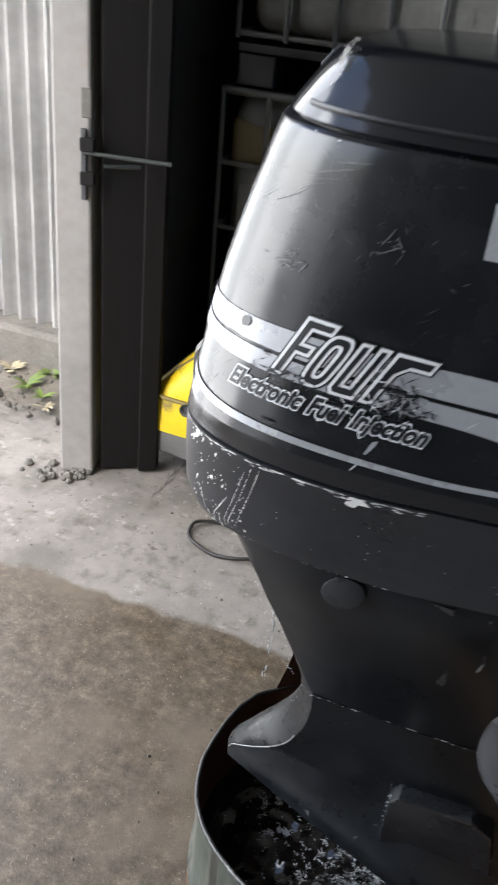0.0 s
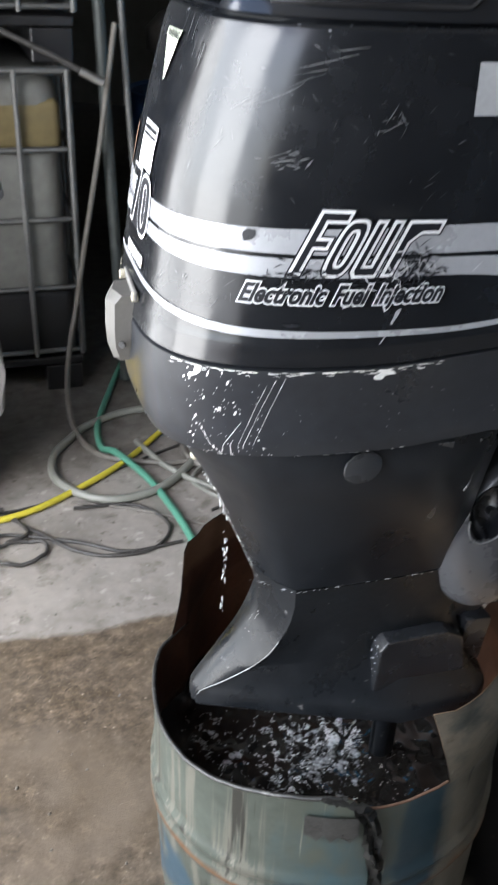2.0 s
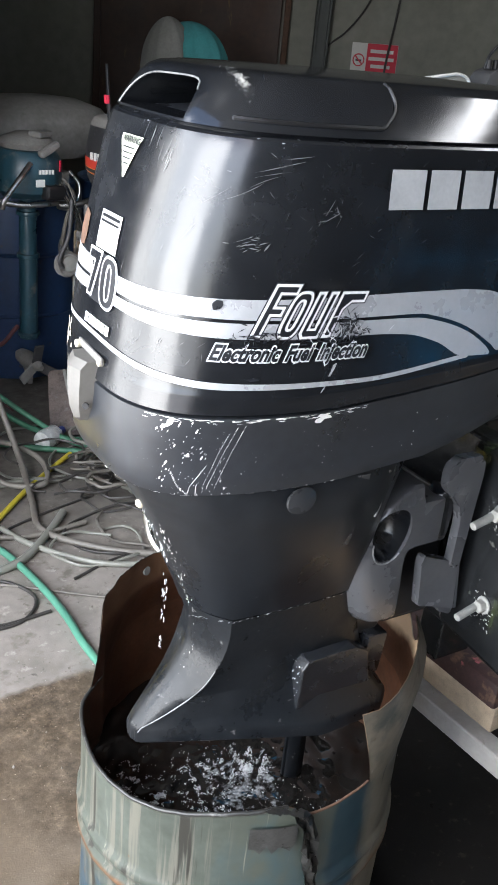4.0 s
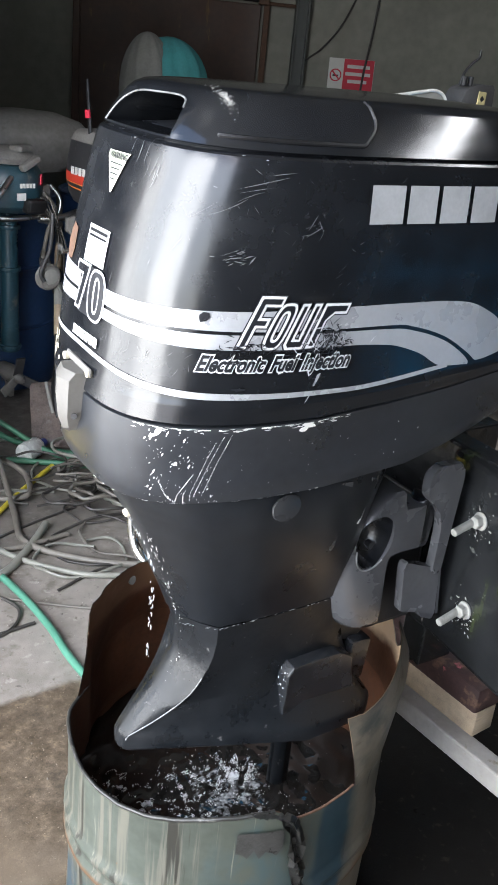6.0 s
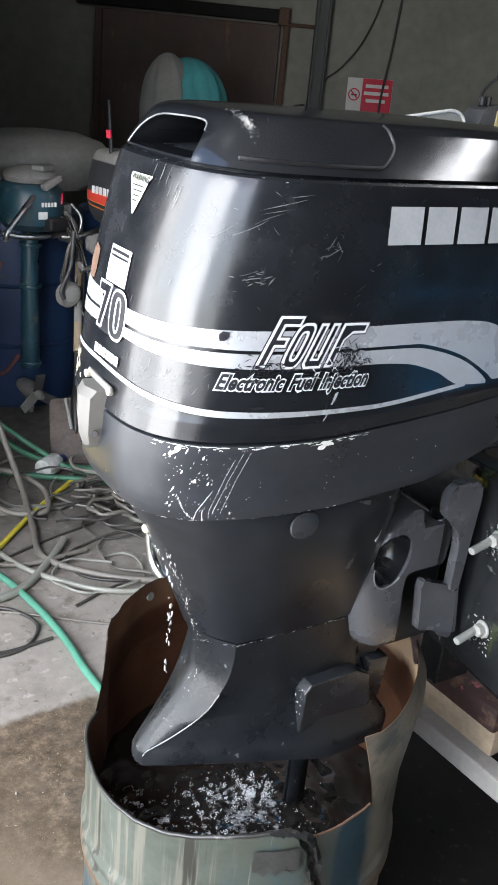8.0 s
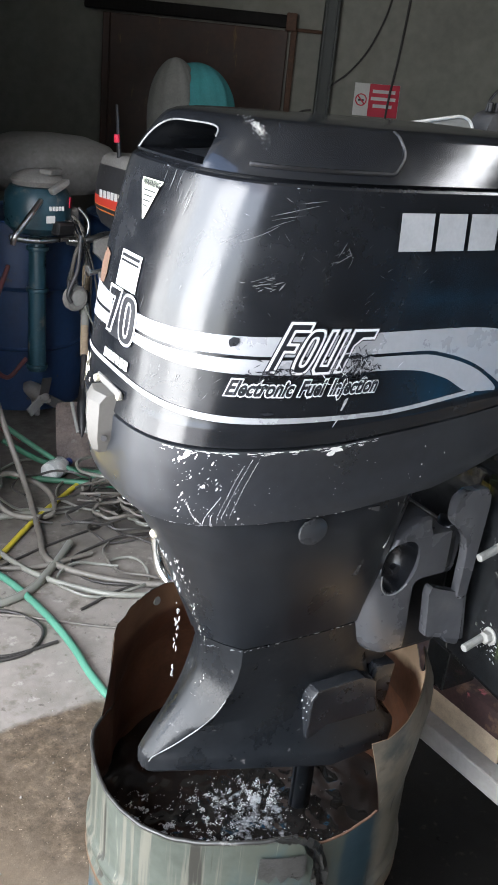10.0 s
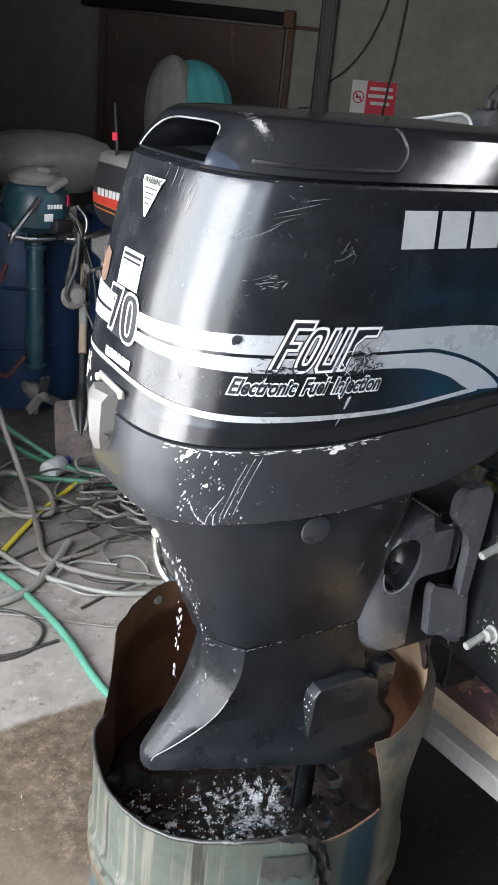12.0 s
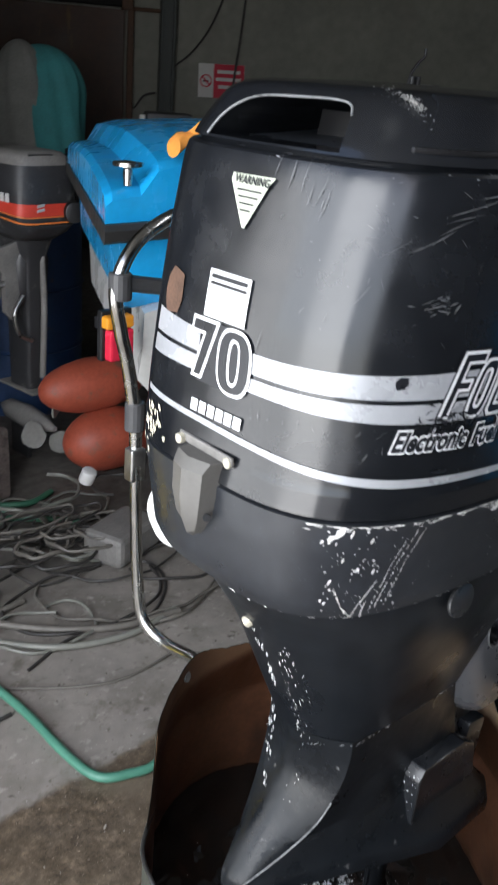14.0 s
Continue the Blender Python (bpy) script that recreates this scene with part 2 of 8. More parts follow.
M["rustin"] = mat("rusty_inside", (0.085, 0.036, 0.018), 0.45, var=0.55, scale=9, bump=0.4, bump_scale=60, spots=[((0.02, 0.012, 0.008), 5, 0.52, 0.2), ((0.10, 0.045, 0.02), 30, 0.6, 0.12)])
M["drumlip"] = mat("dark_wet_drum_lip", (0.022, 0.022, 0.021), 0.38, var=0.5, scale=25, bump=0.4, bump_scale=90, spots=[((0.15, 0.15, 0.14), 40, 0.62, 0.08)])
M["lead"] = mat("bent_lead_strip", (0.045, 0.045, 0.043), 0.35, metal=0.3, var=0.4, scale=40, bump=0.5, bump_scale=80)
M["foam"] = mat("water_froth", (0.78, 0.80, 0.82), 0.2, var=0.2, scale=40)
M["drop"] = mat("water_drop", (0.42, 0.43, 0.43), 0.05, var=0.3, scale=60, spec=1.0)
M["yellow"] = mat("yellow_washer_plastic", (0.72, 0.52, 0.01), 0.42, var=0.15, scale=7, spots=[((0.16, 0.12, 0.05), 9, 0.60, 0.12)])
M["dirtyellow"] = mat("dirty_yellow_top", (0.20, 0.15, 0.05), 0.7, var=0.3, scale=9)
M["greyplast"] = mat("grey_plastic", (0.13, 0.125, 0.12), 0.55, var=0.2, scale=12, spots=[((0.2, 0.18, 0.15), 20, 0.62, 0.1)])
M["darkgrey"] = mat("dark_grey_plastic", (0.05, 0.05, 0.052), 0.5, var=0.25, scale=12)
M["rubber"] = mat("rubber", (0.025, 0.024, 0.023), 0.6, var=0.3, scale=20)
M["cable"] = mat("grey_cable", (0.115, 0.106, 0.092), 0.55, var=0.3, scale=6)
M["blackcable"] = mat("black_cable", (0.03, 0.028, 0.026), 0.5, var=0.3, scale=6)
M["yhose"] = mat("yellow_hose", (0.42, 0.36, 0.03), 0.5, var=0.25, scale=6)
M["ghose"] = mat("green_hose", (0.065, 0.20, 0.14), 0.45, var=0.2, scale=6)
M["darkghose"] = mat("dark_green_hose", (0.03, 0.12, 0.07), 0.5, var=0.2, scale=6)
M["paleedge"] = mat("pale_edge", (0.17, 0.175, 0.18), 0.38, metal=0.3, var=0.7, scale=40)
M["soil"] = mat("gritty_soil", (0.13, 0.115, 0.095), 0.95, var=0.4, scale=20, bump=0.8, bump_scale=60)
M["dryleaf"] = mat("dry_weed", (0.30, 0.26, 0.17), 0.8, var=0.3, scale=20)
M["whitehose"] = mat("milky_hose", (0.17, 0.172, 0.15), 0.4, var=0.15, scale=6)
M["tank"] = mat("milky_tank_plastic", (0.13, 0.13, 0.118), 0.5, var=0.35, scale=3, spots=[((0.10, 0.095, 0.08), 5, 0.50, 0.25), ((0.05, 0.045, 0.04), 12, 0.62, 0.1, (1, 1, 0.3))])
M["tankyellow"] = mat("yellowed_tank_plastic", (0.14, 0.11, 0.05), 0.5, var=0.3, scale=4)
M["cage"] = mat("galvanised_cage", (0.13, 0.13, 0.125), 0.55, metal=0.5, var=0.3, scale=12)
M["plate"] = mat("cage_label_plate", (0.15, 0.145, 0.13), 0.5, metal=0.2, var=0.25, scale=6, spots=[((0.18, 0.17, 0.15), 10, 0.58, 0.1, (1, 1, 4))])
M["wood"] = mat("raw_wood", (0.311, 0.243, 0.169), 0.75, var=0.3, scale=5, bump=0.4, bump_scale=40, stretch=(1, 9, 9))
M["paintedbeam"] = mat("off_white_beam", (0.311, 0.297, 0.277), 0.5, var=0.2, scale=8, spots=[((0.2, 0.17, 0.13), 25, 0.63, 0.08)])
M["redwood"] = mat("worn_red_wood", (0.038, 0.018, 0.016), 0.7, var=0.5, scale=14, bump=0.5, spots=[((0.12, 0.07, 0.045), 20, 0.56, 0.1), ((0.45, 0.12, 0.14), 12, 0.63, 0.05)])
M["board"] = mat("wet_black_board", (0.014, 0.015, 0.016), 0.18, var=0.5, scale=12, bump=0.5, bump_scale=40, spots=[((0.045, 0.058, 0.022), 12, 0.58, 0.18, (1, 1, 0.3)), ((0.12, 0.12, 0.11), 26, 0.68, 0.05)])
M["wall"] = mat("stained_plaster_wall", (0.215, 0.215, 0.186), 0.85, var=0.25, scale=1.5, bump=0.25, bump_scale=30, spots=[((0.2, 0.19, 0.16), 1.2, 0.55, 0.25)])
M["limewash"] = mat("limewash", (0.75, 0.74, 0.71), 0.9, var=0.1, scale=1.5, bump=0.2, bump_scale=20)
M["darkwall"] = mat("dark_block_wall", (0.038, 0.037, 0.034), 0.9, var=0.35, scale=2, bump=0.3, bump_scale=25)
M["post"] = mat("limewashed_post", (0.27, 0.255, 0.24), 0.85, var=0.2, scale=4, bump=0.35, bump_scale=35, spots=[((0.26, 0.23, 0.19), 6, 0.60, 0.15)])
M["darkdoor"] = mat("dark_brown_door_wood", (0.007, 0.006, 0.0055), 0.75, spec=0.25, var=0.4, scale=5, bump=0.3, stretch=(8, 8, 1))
M["rustdoor"] = mat("rusty_brown_door", (0.052, 0.024, 0.014), 0.6, var=0.4, scale=2.5, bump=0.3, spots=[((0.20, 0.13, 0.03), 6, 0.62, 0.1, (2, 2, 0.4)), ((0.02, 0.012, 0.008), 1.4, 0.5, 0.25)])
M["steelpost"] = mat("grey_green_steel_post", (0.045, 0.051, 0.048), 0.5, metal=0.3, var=0.25, scale=6)
M["zincsheet"] = mat("weathered_zinc_sheet", (0.58, 0.57, 0.55), 0.5, metal=0.1, var=0.25, scale=2.5, spots=[((0.16, 0.12, 0.09), 6, 0.6, 0.12, (1, 1, 0.25)), ((0.62, 0.61, 0.58), 4, 0.55, 0.2, (2, 2, 0.2))])
M["roof"] = mat("dark_roof_underside", (0.10, 0.095, 0.085), 0.8, var=0.3, scale=3)
M["kerb"] = mat("mossy_kerb", (0.14, 0.132, 0.115), 0.9, var=0.4, scale=9, bump=0.8, bump_scale=30)
M["leaf"] = mat("weed_leaf", (0.11, 0.16, 0.03), 0.5, var=0.4, scale=20, per_object=0.3)
M["rust"] = mat("rusty_iron", (0.10, 0.055, 0.035), 0.75, metal=0.2, var=0.5, scale=40, bump=0.6, bump_scale=90)
M["hood"] = mat("dusty_grey_hood", (0.23, 0.225, 0.215), 0.4, var=0.35, scale=5, spots=[((0.12, 0.115, 0.105), 9, 0.58, 0.15)])
M["bluemotor"] = mat("dark_teal_enamel", (0.015, 0.048, 0.066), 0.35, var=0.35, scale=9, spots=[((0.12, 0.12, 0.11), 14, 0.60, 0.1)])
M["dustygrey"] = mat("dusty_grey_top", (0.165, 0.158, 0.148), 0.6, var=0.35, scale=14)
M["bluedrum"] = mat("blue_drum_paint", (0.016, 0.042, 0.110), 0.45, var=0.3, scale=5, spots=[((0.06, 0.05, 0.05), 16, 0.64, 0.08)])
M["mariner"] = mat("black_outboard_paint", (0.030, 0.030, 0.032), 0.42, var=0.3, scale=8, spots=[((0.13, 0.13, 0.12), 16, 0.60, 0.12)])
M["redstripe"] = mat("red_stripe", (0.55, 0.05, 0.03), 0.4, var=0.15, scale=12)
M["orangestripe"] = mat("orange_stripe", (0.70, 0.20, 0.04), 0.4, var=0.15, scale=12)
M["teal"] = mat("teal_cloth", (0.06, 0.27, 0.28), 0.9, var=0.2, scale=9, bump=0.3)
M["greycloth"] = mat("pale_grey_cloth", (0.22, 0.22, 0.205), 0.9, var=0.2, scale=9, bump=0.3)
M["signred"] = mat("sign_red", (0.55, 0.02, 0.05), 0.4, var=0.1, scale=9)
M["signwhite"] = mat("sign_white", (0.65, 0.64, 0.62), 0.4, var=0.1, scale=9)
M["boatblue"] = mat("bright_blue_gelcoat", (0.02, 0.38, 0.80), 0.25, var=0.12, scale=5, coat=0.3)
M["boatwhite"] = mat("white_gelcoat", (0.62, 0.62, 0.60), 0.3, var=0.12, scale=6)
M["orange"] = mat("orange_cloth", (0.75, 0.30, 0.05), 0.85, var=0.2, scale=20, bump=0.3)
M["redlens"] = mat("red_lamp_lens", (0.55, 0.02, 0.05), 0.2, var=0.15, scale=30)
M["amberlens"] = mat("amber_lamp_lens", (0.65, 0.26, 0.02), 0.2, var=0.15, scale=30)
M["redbuoy"] = mat("faded_red_plastic", (0.36, 0.075, 0.04), 0.55, var=0.3, scale=8, spots=[((0.2, 0.09, 0.06), 14, 0.58, 0.1)])
M["clearplast"] = mat("cloudy_bottle_plastic", (0.45, 0.47, 0.46), 0.25, var=0.2, scale=30)
M["bluecap"] = mat("blue_cap", (0.02, 0.04, 0.18), 0.4)
def drum_material():
    """Old drum paint by region of the wall: cream drips at the stern, teal-blue in the middle, dark blue and bare grey towards the bow; rust along the rolling hoop."""
    m = mat("faded_drum_paint", (0.048, 0.056, 0.046), 0.45, var=0.35, scale=7, bump=0.15, bump_scale=45)
    nt = m.node_tree
    N, L = nt.nodes.new, nt.links.new
    b = nt.nodes["Principled BSDF"]
    tc, sep = N("ShaderNodeTexCoord"), N("ShaderNodeSeparateXYZ")
    L(tc.outputs["Object"], sep.inputs[0])

    def noise_at(scale, stretch, detail=6.0, rough=0.6, shift=0.0):
        mp, n = N("ShaderNodeMapping"), N("ShaderNodeTexNoise")
        mp.inputs["Scale"].default_value = stretch
        mp.inputs["Location"].default_value = (shift, shift * 0.7, shift * 0.3)
        L(tc.outputs["Object"], mp.inputs["Vector"])
        n.inputs["Scale"].default_value, n.inputs["Detail"].default_value, n.inputs["Roughness"].default_value = scale, detail, rough
        L(mp.outputs[0], n.inputs["Vector"])
        return n.outputs["Fac"]

    def ranged(sock, lo, hi):
        r = N("ShaderNodeMapRange")
        r.inputs["From Min"].default_value, r.inputs["From Max"].default_value = lo, hi
        L(sock, r.inputs["Value"])
        return r.outputs[0]

    def maths(op, a, c):
        k = N("ShaderNodeMath")
        k.operation = op
        for i, v in enumerate((a, c)):
            if isinstance(v, float):
                k.inputs[i].default_value = v
            else:
                L(v, k.inputs[i])
        return k.outputs[0]

    def mixed(fac, under, over):
        k = N("ShaderNodeMix")
        k.data_type = "RGBA"
        L(fac, k.inputs[0])
        for i, v in ((6, under), (7, over)):
            if isinstance(v, tuple):
                k.inputs[i].default_value = (*v, 1)
            else:
                L(v, k.inputs[i])
        return k.outputs[2]

    along = maths("ADD", sep.outputs["X"], maths("MULTIPLY", maths("SUBTRACT", noise_at(4, (1, 1, 0.5)), 0.5), 0.16))
    streak = noise_at(26, (1.8, 1.8, 0.055), 5)
    fine = noise_at(34, (2, 2, 0.09), 4, shift=3.0)
    blotch = noise_at(6, (1, 1, 0.6), 7, 0.65, 5.0)
    col = b.inputs["Base Color"].links[0].from_socket
    teal = mixed(ranged(blotch, 0.42, 0.62), (0.024, 0.060, 0.076), (0.052, 0.060, 0.048))
    col = mixed(ranged(along, -0.17, -0.13), col, teal)
    # dark blue beside the tear, then bare grey-beige steel
    col = mixed(ranged(along, 0.005, 0.02), col, mixed(ranged(blotch, 0.40, 0.55), (0.008, 0.020, 0.032), (0.014, 0.033, 0.043)))
    col = mixed(ranged(along, 0.085, 0.11), col, mixed(ranged(blotch, 0.38, 0.62), (0.085, 0.080, 0.064), (0.145, 0.130, 0.100)))
    # cream drips, thick at the stern side
    cream = maths("MULTIPLY", ranged(streak, 0.51, 0.57), ranged(along, -0.145, -0.185))
    col = mixed(cream, col, (0.098, 0.096, 0.078))
    cream = maths("MULTIPLY", ranged(fine, 0.635, 0.70), ranged(along, 0.14, 0.02))
    col = mixed(cream, col, (0.155, 0.15, 0.125))
    # blue paint showing low down
    col = mixed(maths("MULTIPLY", ranged(noise_at(5, (1, 1, 0.8), 5, 0.5, 9.0), 0.55, 0.62), ranged(sep.outputs["Z"], 0.28, 0.20)), col, (0.025, 0.048, 0.065))
    # dark runs from the rim
    col = mixed(ranged(noise_at(16, (1.5, 1.5, 0.08), 5, 0.6, 7.0), 0.60, 0.645), col, (0.022, 0.022, 0.018))
    # rust along the hoop and in spots
    hoop = maths("ABSOLUTE", maths("SUBTRACT", maths("ADD", sep.outputs["Z"], maths("MULTIPLY", noise_at(11, (1, 1, 1)), 0.03)), 0.276), 0.0)
    col = mixed(maths("MULTIPLY", ranged(hoop, 0.010, 0.002), 0.8), col, (0.11, 0.05, 0.02))
    col = mixed(ranged(noise_at(30, (1, 1, 0.6), 6, 0.6, 11.0), 0.68, 0.74), col, (0.12, 0.06, 0.025))
    L(col, b.inputs["Base Color"])
    return m


def floor_material():
    """Cast concrete: pale and dusty, with a wet brown patch whose edge follows the slab's joint; shade is painted in,
    black under the stand and dark towards the back.
    """
    m = mat("concrete_floor", (0.225, 0.206, 0.184), 0.8, var=0.22, scale=3.0, bump=0.45, bump_scale=220,
            spots=[((0.15, 0.137, 0.118), 3.4, 0.50, 0.14), ((0.125, 0.111, 0.092), 14, 0.54, 0.16), ((0.33, 0.312, 0.28), 24, 0.60, 0.12), ((0.095, 0.083, 0.07), 34, 0.61, 0.10), ((0.12, 0.11, 0.10), 60, 0.66, 0.05), ((0.50, 0.48, 0.45), 90, 0.66, 0.05), ((0.10, 0.09, 0.08), 7, 0.66, 0.015, (1, 0.2, 1))])
    nt = m.node_tree
    N, L = nt.nodes.new, nt.links.new
    b = nt.nodes["Principled BSDF"]
    tc, sep = N("ShaderNodeTexCoord"), N("ShaderNodeSeparateXYZ")
    L(tc.outputs["Object"], sep.inputs[0])

    def noise_at(scale, detail=8.0, rough=0.6):
        n = N("ShaderNodeTexNoise")
        n.inputs["Scale"].default_value, n.inputs["Detail"].default_value, n.inputs["Roughness"].default_value = scale, detail, rough
        L(tc.outputs["Object"], n.inputs["Vector"])
        return n.outputs["Fac"]

    def ranged(sock, lo, hi):
        r = N("ShaderNodeMapRange")
        r.inputs["From Min"].default_value, r.inputs["From Max"].default_value = lo, hi
        L(sock, r.inputs["Value"])
        return r.outputs[0]

    def wobbled(sock, amount, scale):
        k = N("ShaderNodeMath")
        k.operation = "MULTIPLY_ADD"
        L(noise_at(scale), k.inputs[0])
        k.inputs[1].default_value = amount
        L(sock, k.inputs[2])
        return k.outputs[0]

    def mixed(fac, under, over):
        k = N("ShaderNodeMix")
        k.data_type = "RGBA"
        L(fac, k.inputs[0])
        for i, v in ((6, under), (7, over)):
            if isinstance(v, tuple):
                k.inputs[i].default_value = (*v, 1)
            else:
                L(v, k.inputs[i])
        return k.outputs[2]

    damp = N("ShaderNodeMath")
    damp.operation = "MULTIPLY"
    L(ranged(wobbled(sep.outputs["Y"], 0.16, 3.5), 0.795, 0.775), damp.inputs[0])
    L(ranged(wobbled(sep.outputs["X"], 0.3, 2.0), 1.35, 1.20), damp.inputs[1])
    # the unseen floor in front stays pale, to bounce light onto pan and brackets
    damp_front = N("ShaderNodeMath")
    damp_front.operation = "MULTIPLY"
    L(damp.outputs[0], damp_front.inputs[0])
    L(ranged(wobbled(sep.outputs["Y"], 0.3, 2.0), -1.15, -1.0), damp_front.inputs[1])
    bounce_bow = N("ShaderNodeMath")
    bounce_bow.operation = "MAXIMUM"
    L(ranged(wobbled(sep.outputs["Y"], 0.3, 2.0), -0.45, -0.30), bounce_bow.inputs[0])
    L(ranged(wobbled(sep.outputs["X"], 0.3, 2.0), -0.05, -0.25), bounce_bow.inputs[1])
    wet_all = N("ShaderNodeMath")
    wet_all.operation = "MULTIPLY"
    L(damp_front.outputs[0], wet_all.inputs[0])
    L(bounce_bow.outputs[0], wet_all.inputs[1])
    wet = wet_all.outputs[0]
    ramp = N("ShaderNodeValToRGB")
    e = ramp.color_ramp.elements
    e[0].position, e[0].color = 0.38, (0.045, 0.034, 0.023, 1)
    e[1].position, e[1].color = 0.66, (0.20, 0.152, 0.106, 1)
    mid = e.new(0.52)
    mid.color = (0.098, 0.076, 0.053, 1)
    L(noise_at(26.0, 12.0, 0.82), ramp.inputs[0])
    brown = mixed(ranged(noise_at(75.0, 8.0, 0.7), 0.57, 0.64), ramp.outputs[0], (0.05, 0.038, 0.026))
    brown = mixed(ranged(noise_at(120.0, 6.0, 0.7), 0.63, 0.68), brown, (0.40, 0.34, 0.27))
    brown = mixed(ranged(noise_at(2.3, 4.0), 0.52, 0.66), brown, (0.125, 0.098, 0.07))
    col = mixed(wet, b.inputs["Base Color"].links[0].from_socket, brown)
    # shade under the stand and beam, painted near-black into the floor colour
    stand_shade = N("ShaderNodeMath")
    stand_shade.operation = "MULTIPLY"
    L(ranged(wobbled(sep.outputs["X"], 0.15, 5.0), 0.30, 0.36), stand_shade.inputs[0])
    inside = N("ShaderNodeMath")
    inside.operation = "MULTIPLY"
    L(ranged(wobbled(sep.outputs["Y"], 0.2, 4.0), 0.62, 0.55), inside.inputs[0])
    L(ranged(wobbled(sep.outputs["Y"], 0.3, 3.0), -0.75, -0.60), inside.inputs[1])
    shade_edge = N("ShaderNodeMath")
    shade_edge.operation = "MULTIPLY"
    L(inside.outputs[0], shade_edge.inputs[0])
    L(ranged(wobbled(sep.outputs["X"], 0.2, 4.0), 1.30, 1.10), shade_edge.inputs[1])
    L(shade_edge.outputs[0], stand_shade.inputs[1])
    # shade among the things at the back, painted as a darker floor colour
    back_shade = N("ShaderNodeMath")
    back_shade.operation = "MULTIPLY"
    L(ranged(wobbled(sep.outputs["Y"], 0.5, 2.2), 1.54, 2.0), back_shade.inputs[0])
    back_shade.inputs[1].default_value = 0.75
    col = mixed(back_shade.outputs[0], col, mixed(ranged(noise_at(18.0), 0.4, 0.65), (0.035, 0.032, 0.028), (0.085, 0.078, 0.068)))
    col = mixed(stand_shade.outputs[0], col, mixed(ranged(noise_at(40.0), 0.6, 0.7), (0.010, 0.009, 0.008), (0.03, 0.026, 0.02)))
    L(col, b.inputs["Base Color"])
    # sheen cut as well inside the painted shade
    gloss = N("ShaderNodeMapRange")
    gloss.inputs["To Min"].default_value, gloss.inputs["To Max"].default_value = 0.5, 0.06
    L(stand_shade.outputs[0], gloss.inputs["Value"])
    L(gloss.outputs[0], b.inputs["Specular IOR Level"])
    rm = N("ShaderNodeMix")
    rm.data_type = "FLOAT"
    L(wet, rm.inputs[0])
    L(ranged(noise_at(9.0), 0.1, 0.9), rm.inputs[3])
    L(ranged(noise_at(16.0), -0.6, 0.75), rm.inputs[2])
    L(rm.outputs[0], b.inputs["Roughness"])
    return m


def water_material():
    """Dark water, milky with fine bubbles where the propeller stirs it."""
    m = mat("murky_water", (0.012, 0.011, 0.010), 0.06, var=0.3, scale=10, bump=0.35, bump_scale=28, rough_var=0.03, spec=0.7)
    nt = m.node_tree
    N, L = nt.nodes.new, nt.links.new
    b = nt.nodes["Principled BSDF"]
    tc, gap, near, fine, coarse = N("ShaderNodeTexCoord"), N("ShaderNodeVectorMath"), N("ShaderNodeMapRange"), N("ShaderNodeTexNoise"), N("ShaderNodeTexNoise")
    gap.operation = "DISTANCE"
    gap.inputs[1].default_value = (-0.02, -0.05, 0.30)
    L(tc.outputs["Object"], gap.inputs[0])
    near.inputs["From Min"].default_value, near.inputs["From Max"].default_value, near.inputs["To Min"].default_value, near.inputs["To Max"].default_value = 0.02, 0.17, 0.13, -0.06
    L(gap.outputs["Value"], near.inputs["Value"])
    for n, sc, de in ((fine, 95.0, 9.0), (coarse, 24.0, 5.0)):
        n.inputs["Scale"].default_value, n.inputs["Detail"].default_value, n.inputs["Roughness"].default_value = sc, de, 0.75
        L(tc.outputs["Object"], n.inputs["Vector"])
    both, add, cut_off, mix = N("ShaderNodeMath"), N("ShaderNodeMath"), N("ShaderNodeMapRange"), N("ShaderNodeMix")
    both.operation, add.operation = "MULTIPLY", "ADD"
    L(fine.outputs["Fac"], both.inputs[0])
    L(coarse.outputs["Fac"], both.inputs[1])
    L(both.outputs[0], add.inputs[0])
    L(near.outputs[0], add.inputs[1])
    cut_off.inputs["From Min"].default_value, cut_off.inputs["From Max"].default_value = 0.36, 0.50
    L(add.outputs[0], cut_off.inputs["Value"])
    mix.data_type = "RGBA"
    L(cut_off.outputs[0], mix.inputs[0])
    L(b.inputs["Base Color"].links[0].from_socket, mix.inputs[6])
    mix.inputs[7].default_value = (0.42, 0.44, 0.46, 1)
    L(mix.outputs[2], b.inputs["Base Color"])
    return m


